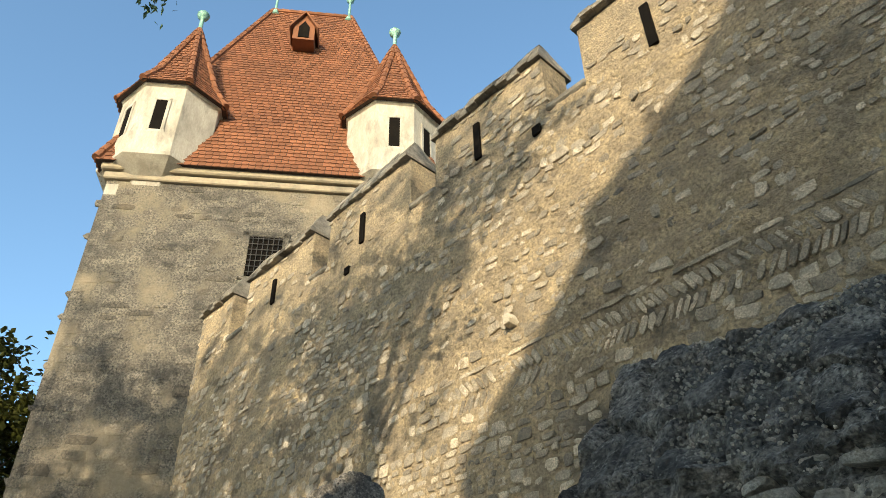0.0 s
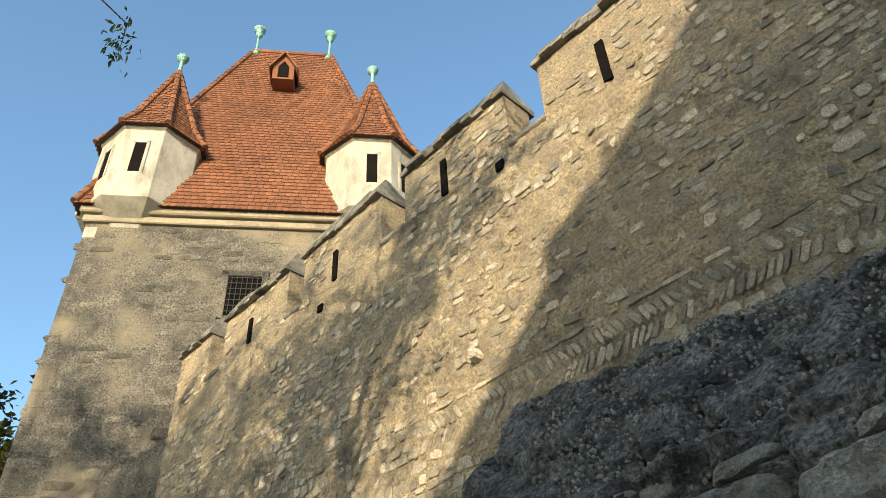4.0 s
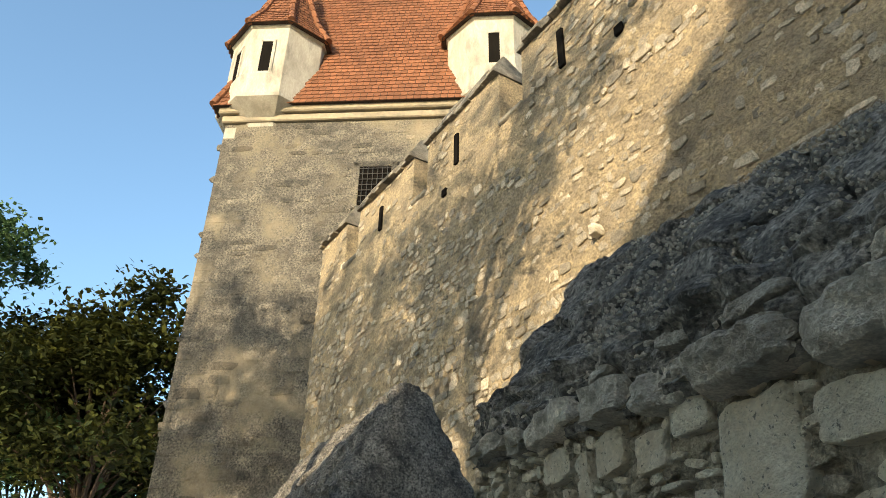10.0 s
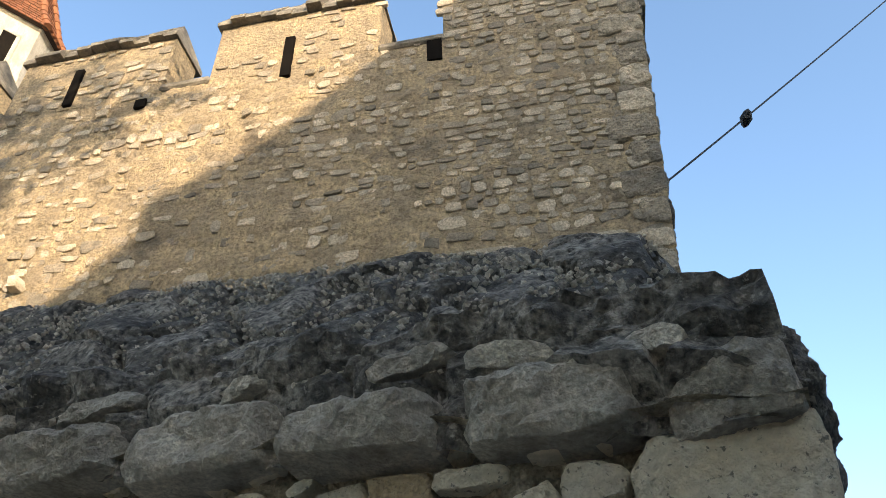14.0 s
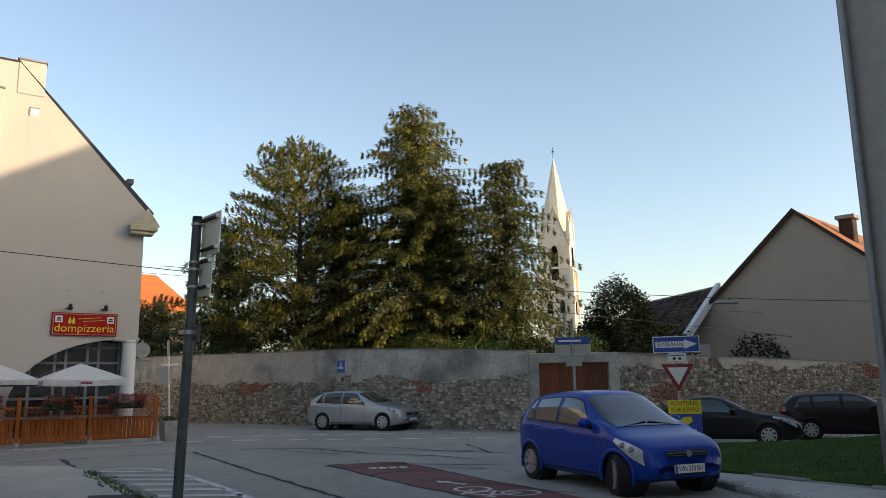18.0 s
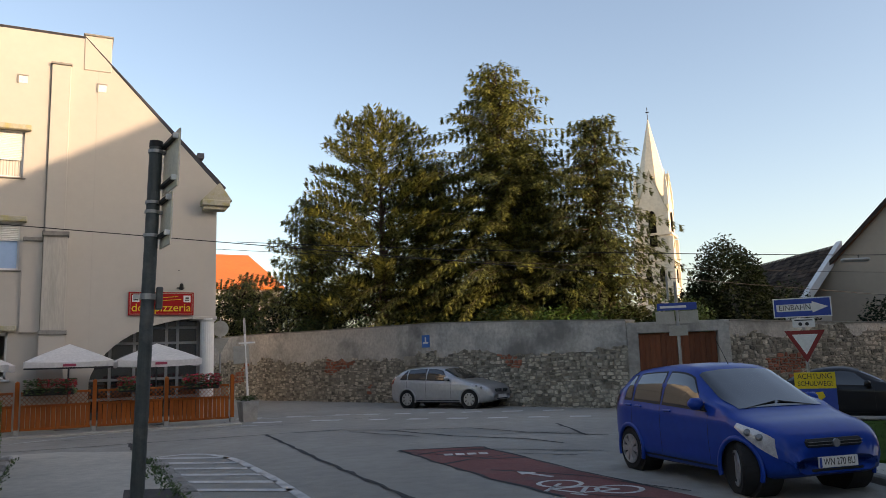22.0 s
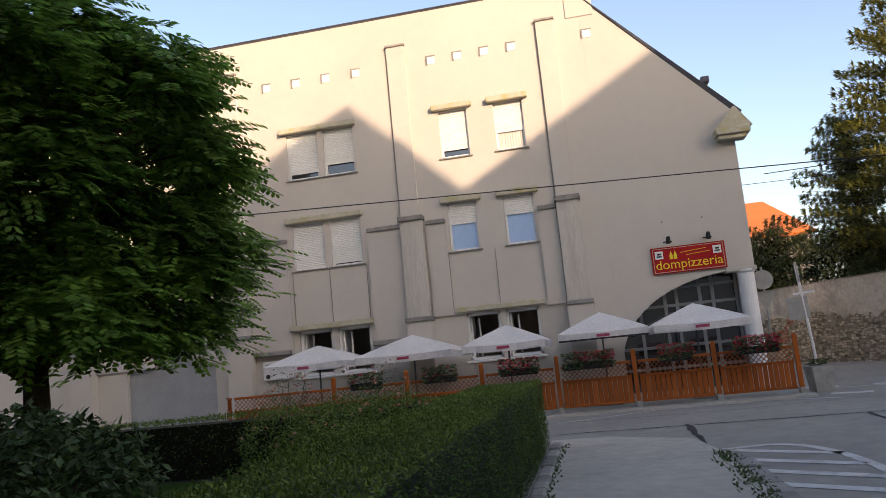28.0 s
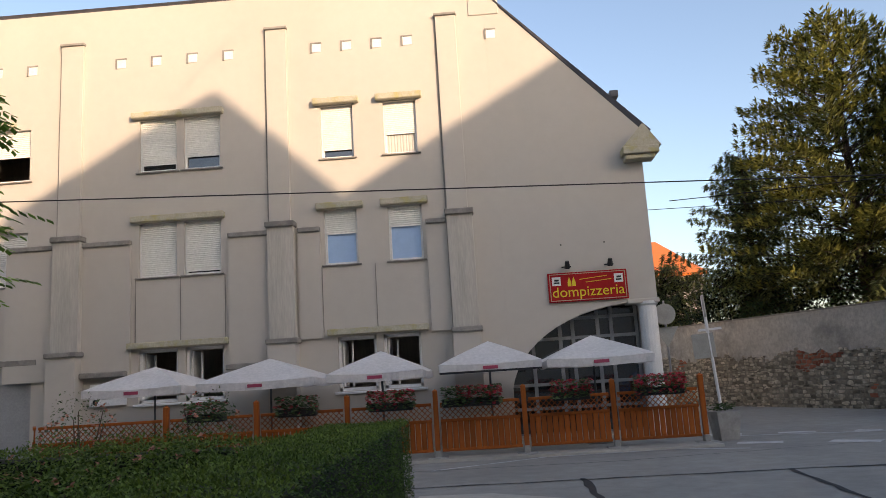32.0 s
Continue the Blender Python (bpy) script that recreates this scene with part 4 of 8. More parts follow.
# squared corner blocks and the long slanted stone, by their corners
BLOCKS = {
    "squared pale corner block": [(-0.15, 1.985), (0.026, 1.98), (0.022, 1.785), (-0.17, 1.81), (-0.185, 1.94)],
    "big pitted corner block": [(-0.25, 1.77), (-0.09, 1.785), (0.022, 1.778), (0.026, 1.53), (-0.215, 1.53), (-0.275, 1.69)],
    "long slanted pale stone": [(-0.585, 1.825), (-0.50, 1.895), (-0.275, 1.96), (-0.24, 1.87), (-0.32, 1.81), (-0.53, 1.795)],
    "pale block with a round hole": [(-0.69, 1.68), (-0.47, 1.757), (-0.41, 1.757), (-0.30, 1.63), (-0.285, 1.50), (-0.70, 1.49)],
    "narrow leaning stone": [(-0.325, 1.765), (-0.385, 1.72), (-0.35, 1.675), (-0.30, 1.645), (-0.315, 1.70)],
    "pale stone under the cap": [(-0.60, 1.995), (-0.525, 2.0), (-0.51, 1.945), (-0.59, 1.93)],
    "tan stone under the cap": [(-0.52, 2.0), (-0.43, 1.995), (-0.42, 1.945), (-0.505, 1.935)],
}
# centre, width, height and tilt of the stones beside them
SMALL = [(-0.225, 1.943, 0.075, 0.045, 0.1), (-0.208, 1.877, 0.045, 0.06, 0.15), (-0.31, 1.787, 0.07, 0.038, -0.5), (-0.22, 1.812, 0.06, 0.03, -0.1), (-0.372, 1.772, 0.055, 0.028, 0.3), (-0.375, 1.975, 0.095, 0.03, 0.05),
         (-0.277, 1.99, 0.045, 0.022, 0.0), (-0.222, 1.992, 0.05, 0.022, 0.2), (-0.645, 1.85, 0.07, 0.05, 0.1), (-0.62, 1.90, 0.10, 0.04, 0.2), (-0.52, 1.775, 0.09, 0.028, 0.0), (-0.285, 1.62, 0.03, 0.06, -0.3)]
# larger rubble further along
RUBBLE = [(-0.66, 1.95, 0.12, 0.055), (-0.87, 1.97, 0.17, 0.10), (-1.09, 1.96, 0.20, 0.20), (-0.9, 1.78, 0.18, 0.14), (-1.26, 2.08, 0.12, 0.09), (-1.2, 1.8, 0.22, 0.15), (-1.4, 2.04, 0.11, 0.09),
          (-1.56, 2.08, 0.13, 0.10), (-1.68, 2.05, 0.07, 0.12), (-1.82, 2.11, 0.15, 0.09), (-1.48, 1.86, 0.2, 0.16), (-1.78, 1.9, 0.22, 0.14), (-0.12, 1.38, 0.25, 0.24), (-0.42, 1.37, 0.26, 0.2)]


def within(poly, u, v, edge):
    """Whether u, v lies inside the corners of poly, or nearer than edge to a side."""
    hit = False
    for (x0, z0), (x1, z1) in zip(poly, poly[1:] + poly[:1]):
        if (z0 > v) != (z1 > v) and u < x0 + (x1 - x0) * (v - z0) / (z1 - z0):
            hit = not hit
        d = Vector((x1 - x0, z1 - z0))
        t = max(0.0, min(1.0, Vector((u - x0, v - z0)).dot(d) / d.length_squared))
        if math.hypot(u - x0 - d.x * t, v - z0 - d.y * t) < edge:
            return True
    return hit


rng = random.Random(23)
taken = []
for k, (label, poly) in enumerate(BLOCKS.items()):
    rugged = k == 1
    bl = Mesh().block(poly, 0.02 + 0.006 * (k == 0), 3.1 * k + 2, 0.017 if rugged else 0.007, 130 if k < 4 else 50, 30 if k < 4 else 14)
    if k == 3:
        bl.v = [(x, y + 0.05 * max(0.0, 1 - ((x + 0.372) ** 2 + (z - 1.634) ** 2) / 0.0005) ** 0.4, z) for x, y, z in bl.v]
    part("stone", bl, TAN if k == 6 else ROUGH, low, label)
for k, (u, v, w, h, tilt) in enumerate(SMALL):
    part("stone", Mesh().rock(u, v, w * 1.15, h * 1.15, 0.022, k * 3.1, 0.004, tilt, 3.2, 0.012), ROUGH, low)
    taken.append((u, v, w, h))
for k, (u, v, w, h) in enumerate(RUBBLE):
    part("stone", Mesh().rock(u, v, w * 1.1, h * 1.1, 0.024, k * 2.7, 0.010, rng.uniform(-0.1, 0.1), 5, 0.01), ROUGH, low)
    taken.append((u, v, w, h))
fill = courses(-2.4, 0.0, 0.9, 2.2, rng, (0.022, 0.055), (0.03, 0.10), lambda u, v: v < 1.99 + LIFT(u) and not any(abs(u - b[0]) < b[2] / 2 + 0.008 and abs(v - b[1]) < b[3] / 2 + 0.006 for b in taken) and not any(within(p, u, v, 0.022) for p in BLOCKS.values()))
fill.sort(key=lambda s: s[1])
few = Mesh()
for k, (u, v, w, h) in enumerate(fill):
    if k >= len(fill) - 250:
        part("stone", Mesh().rock(u, v, w, h, rng.uniform(0.008, 0.022), 50 + k * 1.7, 0.008, rng.uniform(-0.35, 0.35), 2.6, 0.012), ROUGH if rng.random() < 0.6 else GRIT, low)
    else:
        st = Mesh().stone(u, v, w, h, rng.uniform(0.012, 0.03), rng, 7)
        few.add(st.v, st.f)
for u, v, w, h in courses(-8.8, -4.4, 1.0, 2.4, rng, (0.07, 0.16), (0.1, 0.3)):
    st = Mesh().stone(u, v, w, h, rng.uniform(0.018, 0.05), rng, 7)
    few.add(st.v, st.f)
tagged(part("rubble", few, STONE, low), kind="stuff")
for k, (u, v, w, h) in enumerate(courses(0.02, 1.0, 0.3, 1.95, rng, (0.16, 0.28), (0.2, 0.42))):
    st = Mesh().rock(0, 0, w, h, 0.006 + 0.01 * (v > 1.6), 9 + k, 0.014, 0, 5, 0.008).moved(pose(-0.004 - 0.035 * u, u, v, 0, 0, 90))
    st.v = [(x, max(y, 0.015), z) for x, y, z in st.v]
    part("end_stone", st, ROUGHEND, low)
# Darker cap stone also carries the shade under the end overhang.
for k, (u, v, w, h, pr) in enumerate(((0.12, 2.06, 0.24, 0.13, 0.035), (0.34, 2.10, 0.36, 0.2, 0.06), (0.62, 2.10, 0.30, 0.18, 0.06), (0.86, 2.08, 0.26, 0.16, 0.035), (0.24, 1.97, 0.16, 0.08, 0.02), (0.52, 1.97, 0.2, 0.09, 0.02))):
    part("end_stone", Mesh().rock(0, 0, w, h, pr, 40 + k * 3.3, 0.008, 0.1 - 0.05 * k, 3.2, 0.02).moved(pose(0.0, u, v, 0, 0, 90)), CAPST, low)


def cap(a, b, name, hip):
    """A pitched cap of weathered, flaking stone from a to b."""
    na, nb = int((b - a) / 0.013), 90

    def fn(s, t):
        u = a + (b - a) * s
        edge = max(0.0, min(1, (u - a) / 0.05, (b - u) / 0.16) if hip else min(1, (u - a) / 0.2))
        rise = (0.57 - 0.085 * max(u, -4)) * edge ** 0.6
        y = -0.06 + 1.12 * t
        k = 1 - abs(t - 0.5) * 2
        z = 2.03 + LIFT(u) + rise * min(1, k * 1.12) ** 0.9
        n1, n2 = noise.noise((u * 2.4, t * 3, a)), noise.noise((u * 8, t * 9, a + 5))
        n3, n4 = noise.noise((u * 27, t * 31, a + 9)), noise.noise((u * 5.0, z * 13, a + 3))
        layer = 0.05 * (math.floor(n4 * 3.6) / 3.6) + 0.01 * n4
        gap, seat = noise.voronoi((u * 6.5 + 0.5 * n2, t * 8.0 + 0.3 * n1, a))
        crack = 1 - min(1.0, (gap[1] - gap[0]) * 4.5)
        lump = noise.noise((seat[0].x * 3.3, seat[0].y * 3.7, a + 1))
        y += (0.5 * layer + 0.05 * crack ** 2 + 0.045 * lump + 0.03 * n1 + 0.012 * n3) * (1 if t < 0.5 else -1)
        z += 0.05 * n1 + 0.02 * n2 - 0.025 * crack ** 2 + 0.02 * lump + 0.012 * n3 + 0.008 * noise.noise((u * 60, t * 70, a))
        if t < 0.014 or t > 0.986:
            y, z = (0.0, 1.99 + LIFT(u)) if t < 0.5 else (1.0, 1.99 + LIFT(u))
        return (u + 0.02 * n2, y, z)
    m = Mesh().grid(na, nb, fn)
    part(name, m, CAPST, low, "dark weathered stone cap")
    under = Mesh().grid(na // 2, 8, lambda s, t: (a + (b - a) * s, 1.06 - 1.12 * t, 1.985 + LIFT(a + (b - a) * s) + 0.02 * noise.noise((s * 30, t * 9, a))))
    part("cap_bed", under, GRIT, low)
    part("cap_band", Mesh().grid(na, 16, lambda s, t: (a + (b - a) * s, -0.028 - 2.2 * relief(a + (b - a) * s, t * 0.2, 6), 1.96 + 0.2 * t + LIFT(a + (b - a) * s))), CAPST, low)
    u, k = b + 0.005, 0
    while u > a + 0.1:
        w = min(rng.uniform(0.14, 0.3), u - a) if k else 0.16
        h = rng.uniform(0.08, 0.115)
        c = u - w / 2
        st = Mesh().rock(0, 0, w, h, 0.065 + rng.uniform(-0.02, 0.025), 31 + k * 2.3 + a, 0.009 if c > -1.4 else 0.02, rng.uniform(-0.08, 0.08), 6, 0.03)
        part("ledge_stone", st.moved(Matrix.Translation((c, -0.005, 1.995 + LIFT(c) + rng.uniform(-0.008, 0.014)))), CAPLEDGE, low)
        if c > -2.3:
            for q in range(2):
                st = Mesh().rock(0, 0, w * rng.uniform(0.4, 0.8), rng.uniform(0.03, 0.06), rng.uniform(0.04, 0.065), 71 + k + q * 9, 0.012, rng.uniform(-0.3, 0.3), 3, 0.02)
                part("cap_flake", st.moved(Matrix.Translation((c + rng.uniform(-0.08, 0.08), 0.0 + 0.03 * q, 2.075 + 0.035 * q + LIFT(c)))), CAPLEDGE, low)
        u -= w + rng.uniform(0.004, 0.03)
        k += 1
    return m


cap(-2.37, 0.02, "cap", True)
cap(-9.0, -4.75, "cap", True)
pebbles = Mesh()
for k in range(2600):
    u, t = rng.uniform(-2.0, 0.0), rng.uniform(0.02, 0.5)
    z = 2.03 + LIFT(u) + (0.57 - 0.085 * u) * min(1, max(0, min((u + 2.45) / 0.14, (0.02 - u) / 0.16))) ** 0.6 * min(1, 2.24 * t) ** 0.9
    s = rng.uniform(0.003, 0.010)
    c = Vector((u, -0.06 + 1.12 * t + 0.0, z + 0.05 * noise.noise((u * 2.4, t * 3, -2.05))))
    q = Matrix.Rotation(rng.random() * 6, 3, "Z") @ Matrix.Rotation(rng.random() * 3, 3, "X")
    pebbles.add([c + q @ Vector(v) for v in ((s, 0, 0), (-s, 0, 0), (0, s, 0), (0, -s, 0), (0, 0, s * 0.8), (0, 0, -s * 0.8))], [(0, 2, 4), (2, 1, 4), (1, 3, 4), (3, 0, 4), (2, 0, 5), (1, 2, 5), (3, 1, 5), (0, 3, 5)])
tagged(part("grit", pebbles, CAPLEDGE, low), kind="stuff")


# ---- the corner tower ----
TW = pose(-16.887, 4.729, 0, 0, 0, 60)
tower = thing("corner_tower", "square stone corner tower with steep orange roof and two turrets", "tower", TW)
XL, XR, D, EZ = -4.05, 4.67, 8.6, 16.1
part("wall", Mesh().box(XL, 0, 0, XR, D, EZ), TOWERW, tower, "weathered rubble tower wall")
tst = Mesh()
rng = random.Random(31)
for u, v, w, h in courses(XL, XR, 3, 15.5, rng, (0.16, 0.34), (0.25, 0.75), lambda u, v: not (-0.3 < u < 1.1 and 12.4 < v < 14.3)):
    if rng.random() < 0.5:
        st = Mesh().stone(u, v, w, h, rng.uniform(0.008, 0.02), rng, 7)
        tst.add(st.v, st.f)
tagged(part("rubble", tst, TOWERW, tower), kind="stuff")
z = 2.0
k = 0
while z < 15.4:
    h = rng.uniform(0.32, 0.5)
    w = 0.75 if k % 2 else 0.42
    part("quoin", Mesh().box(XL - 0.003, -0.01, z, XL + w * rng.uniform(0.7, 1.1), 0.5, z + h - 0.02, 0.02), DRESSED if z > 14.7 else TOWERW, tower)
    k, z = k + 1, z + h
part("cornice", Mesh().box(XL - 0.1, -0.12, 15.62, XR + 0.1, D + 0.1, 15.85, 0.03).box(XL - 0.2, -0.24, 15.87, XR + 0.2, D + 0.2, 16.12, 0.04), CORNICE, tower, "moulded pale stone cornice")
win = part("window", Mesh().box(-0.04, -0.035, 12.72, 0.82, 0.12, 13.95), DARK, tower, "small dark barred window")
part("window_surround", Mesh().box(-0.22, -0.06, 12.6, -0.04, 0.05, 14.1, 0.02).box(0.82, -0.06, 12.6, 1.0, 0.05, 14.1, 0.02).box(-0.22, -0.06, 13.95, 1.0, 0.05, 14.14, 0.02), TOWERW, win)
bars = Mesh()
for i in range(6):
    x = 0.06 + i * 0.133
    bars.tube((x, -0.075, 12.72), (x, -0.075, 13.95), 0.012, n=6)
for i in range(7):
    z = 12.8 + i * 0.178
    bars.tube((-0.04, -0.08, z), (0.82, -0.08, z), 0.012, n=6)
part("bars", bars, IRON, win, "iron window grille")


def tiled(parent, p00, p10, p01, p11, row=0.22, wide=0.19, material=TILE, name="roof_tiles"):
    """Overlapping tiles on a roof face: eave p00 to p10, top p01 to p11."""
    a, b, c, d = (Vector(p) for p in (p00, p10, p01, p11))
    up = ((c + d) - (a + b)) / 2
    n = (b - a).cross(up).normalized()
    m = Mesh()
    rows = max(2, int(up.length / row))
    for r in range(rows):
        t0, t1 = r / rows, min(1.0, (r + 1.25) / rows)
        l0, r0, l1, r1 = a.lerp(c, t0), b.lerp(d, t0), a.lerp(c, t1), b.lerp(d, t1)
        length = (r0 - l0).length
        cols = max(1, int(length / wide))
        sh = 0.5 * (r % 2) / cols
        for i in range(-1 if r % 2 else 0, cols):
            s0, s1 = max(0, i / cols + sh), min(1, (i + 1) / cols + sh)
            if s1 - s0 < 0.2 / cols:
                continue
            q0, q1 = l0.lerp(r0, s0), l0.lerp(r0, s1)
            w0, w1 = l1.lerp(r1, s0), l1.lerp(r1, s1)
            lift = n * 0.035
            mid = (q0 + q1) / 2 - (l1 - l0).normalized() * 0.05
            g = (q1 - q0) * 0.04
            m.add([q0 + lift + g, mid + lift, q1 + lift - g, w1 + n * 0.004 - g, w0 + n * 0.004 + g, q0 + g, q1 - g], [(0, 1, 2, 3, 4), (5, 1, 0), (1, 6, 2), (5, 6, 1)])
    part(name, m, material, parent)
    return n


def ridge(parent, p0, p1, r=0.11, material=TILE):
    a, b = Vector(p0), Vector(p1)
    n = max(2, int((b - a).length / 0.36))
    m = Mesh()
    for i in range(n):
        m.tube(a.lerp(b, i / n), a.lerp(b, (i + 1.12) / n), r * 1.12, r * 0.9, 8)
    part("hip_tiles", m, material, parent)


RZ, R0, R1, RY = 29.4, -1.43, 1.9, 4.3
e = 0.34
c00, c10, c11, c01 = (XL - e, -e, EZ - 0.05), (XR + e, -e, EZ - 0.05), (XR + e, D + e, EZ - 0.05), (XL - e, D + e, EZ - 0.05)
rl, rr = (R0, RY, RZ), (R1, RY, RZ)
part("roof", Mesh().add([c00, c10, c11, c01, rl, rr], [(0, 1, 5, 4), (1, 2, 5), (2, 3, 4, 5), (3, 0, 4), (3, 2, 1, 0)]), TILEDARK, tower, "steep hipped roof of orange clay tiles")
tiled(tower, c00, c10, rl, rr)
tiled(tower, c01, c00, rl, rl)
tiled(tower, c10, c11, rr, rr)
for p, q in ((c00, rl), (c10, rr), (c01, rl), (c11, rr), (rl, rr)):
    ridge(tower, Vector(p) + Vector((0, 0, 0.05)), Vector(q) + Vector((0, 0, 0.05)))
for x in (R0 + 0.1, R1 - 0.1):
    fin = Mesh().lathe([(0.22, -0.3), (0.1, 0.1), (0.06, 0.25), (0.05, 1.1), (0.16, 1.2), (0.16, 1.32), (0.08, 1.42), (0.24, 1.5), (0.28, 1.64), (0.16, 1.8), (0.0, 1.86)], 10, (x, RY, RZ))
    part("finial", fin, VERDIGRIS, tower, "green verdigris copper finial", smooth=True)
dm = part("dormer", Mesh().panel([(-0.12, 25.0), (0.68, 25.0), (0.68, 25.75), (0.28, 26.4), (-0.12, 25.75)], 2.15, 3.6), TILE, tower, "small pointed roof dormer")
part("opening", Mesh().panel([(0.08, 25.1), (0.48, 25.1), (0.48, 25.7), (0.28, 26.05), (0.08, 25.7)], 2.12, 2.2), DARK, dm)
for s in (-1, 1):
    part("dormer_roof", Mesh().add([(0.28, 2.0, 26.55), (0.28 + s * 0.56, 2.0, 25.6), (0.28 + s * 0.56, 3.6, 25.6), (0.28, 3.6, 26.55), (0.28, 2.0, 26.45), (0.28 + s * 0.52, 2.0, 25.52), (0.28 + s * 0.52, 3.6, 25.52), (0.28, 3.6, 26.45)],
                                      [(0, 1, 2, 3), (4, 7, 6, 5), (0, 4, 5, 1), (1, 5, 6, 2), (2, 6, 7, 3), (3, 7, 4, 0)]), TILE, dm)


def turret(cx, cy):
    """An eight-sided corner turret on a corbel, with slit windows and a pointed roof."""
    t = part("turret", Mesh().lathe([(0.75, 15.2), (1.05, 15.75), (1.5, 16.02), (1.62, 16.1), (1.62, 16.22), (1.56, 16.24), (1.56, 17.0), (1.50, 17.02), (1.50, 18.86), (1.56, 18.90), (1.60, 19.02), (1.64, 19.04)], 8, (cx, cy, 0), math.pi / 8), DRESSED, tower, "pale stone eight-sided corner turret")
    ap = 1.50 * math.cos(math.pi / 8)
    for k in range(8):
        a = math.pi / 4 * k
        if math.sin(a) > 0.5 or k == (7 if cx < 0 else 5):
            continue
        d = Vector((math.cos(a), math.sin(a), 0))
        s = Vector((-d.y, d.x, 0))
        c = Vector((cx, cy, 0)) + d * ap
        m = Mesh()
        for w, z0, z1, o in ((0.16, 17.1, 18.3, 0.012),):
            m.add([c + s * w * i + d * o + Vector((0, 0, z)) for z in (z0, z1) for i in (-1, 1)], [(0, 1, 3, 2)])
        part("slit_window", m, DARK, t)
        fr = Mesh()
        for x0, x1, z0, z1 in ((-0.25, -0.16, 17.05, 18.39), (0.16, 0.25, 17.05, 18.39), (-0.25, 0.25, 18.30, 18.40), (-0.28, 0.28, 17.02, 17.11)):
            fr.add([c + s * x + d * o + Vector((0, 0, z)) for o in (-0.02, 0.035) for z in (z0, z1) for x in (x0, x1)], [(0, 2, 3, 1), (4, 5, 7, 6), (0, 1, 5, 4), (2, 6, 7, 3), (0, 4, 6, 2), (1, 3, 7, 5)])
        part("slit_frame", fr, DRESSED, t)
    R, Z0, tip = 1.72, 18.95, Vector((cx, cy, 23.35))
    ring = [Vector((cx + R * math.cos(math.pi / 8 + math.pi / 4 * i), cy + R * math.sin(math.pi / 8 + math.pi / 4 * i), Z0)) for i in range(8)]
    mid = [p.lerp(tip, 0.22) + Vector((cx - p.x, cy - p.y, 0)) * 0.09 for p in ring]
    m = Mesh().add([*ring, *mid, tip], [(i, (i + 1) % 8, 8 + (i + 1) % 8, 8 + i) for i in range(8)] + [(8 + i, 8 + (i + 1) % 8, 16) for i in range(8)] + [tuple(range(7, -1, -1))])
    part("turret_roof", m, TILEDARK, t)
    for i in range(8):
        j = (i + 1) % 8
        tiled(t, ring[i], ring[j], mid[i], mid[j], 0.2, 0.17)
        tiled(t, mid[i], mid[j], tip, tip, 0.2, 0.17)
        ridge(t, ring[i] + Vector((0, 0, 0.03)), mid[i] + Vector((0, 0, 0.03)), 0.11)
        ridge(t, mid[i] + Vector((0, 0, 0.03)), tip, 0.11)
    f = Mesh().lathe([(0.24, -0.45), (0.14, -0.1), (0.07, 0.05), (0.07, 0.6), (0.18, 0.68), (0.22, 0.82), (0.13, 0.93), (0.08, 1.02), (0.0, 1.05)], 10, tip)
    part("turret_finial", f, VERDIGRIS, t, "green copper finial", smooth=True)


turret(-3.03, 0.85)
turret(3.65, 0.85)

# unseen pale gravel below the walls, added to bounce light onto the low wall
solid("gravel_path", Mesh().grid(30, 14, lambda a, b: (-26 + 25.5 * a, -13 + 13.4 * b, 0.037 + 0.004 * noise.noise((a * 60, b * 25, 1)))), BOUNCEGRAVEL, "unseen pale gravel added to bounce light onto the low wall", "path", kind="structure")


# ---- the restaurant house ----
FY = 27.55
house = thing("restaurant_house", "pale plastered three-storey house with a restaurant and arched corner", "house", pose(0, FY, 0))
HX = -24.0
# front wall built round its openings: columns of plaster between the window bands
UP = [(-12.4, -11.3), (-8.27, -7.25), (-7.05, -6.06), (-3.32, -2.45), (-1.63, -0.75)]
GR = [(-8.26, -7.22), (-7.02, -6.01), (-3.07, -2.08), (-1.9, -0.94)]
HOLES = [(a, b, 7.60, 9.05) for a, b in UP] + [(a, b, 4.74, 6.18) for a, b in UP] + [(a, b, 1.5, 2.86) for a, b in GR] + [(-14.13, -11.08, 0.1, 2.62)]


def wall_with_holes(x0, x1, z0, z1, holes):
    """Boxes that fill a wall round its rectangular openings."""
    m = Mesh()
    zs = sorted({z0, z1, *[h[2] for h in holes if z0 < h[2] < z1], *[h[3] for h in holes if z0 < h[3] < z1]})
    for a, b in zip(zs, zs[1:]):
        cut = sorted((h[0], h[1]) for h in holes if h[2] <= a + 1e-6 and h[3] >= b - 1e-6)
        x = x0
        for c, d in cut + [(x1, x1)]:
            if c > x:
                part("front_wall", Mesh().box(x, 0, a, c, 0.4, b), PLASTER, house, "pale beige plaster front wall")
            x = d


wall_with_holes(HX, 1.25, 0, 12.45, HOLES)
arch = [(1.25 + 3.36 * (1 - math.cos(t)) , 1.0 + 2.27 * math.sin(t)) for t in (math.pi / 2 * i / 14 for i in range(15))]
m = Mesh().panel([(1.252, 0), *arch, (5.05, 3.27), (5.05, 8.05), (1.252, 11.98)], 0.0, 0.4)
part("gable_wall", m, PLASTER, house, "pale beige plaster gable over the arch")
part("side_wall", Mesh().box(4.7, 0.4, 3.27, 5.05, 14, 8.0).box(4.7, 1.6, 0, 5.05, 14, 3.27), PLASTER, house)
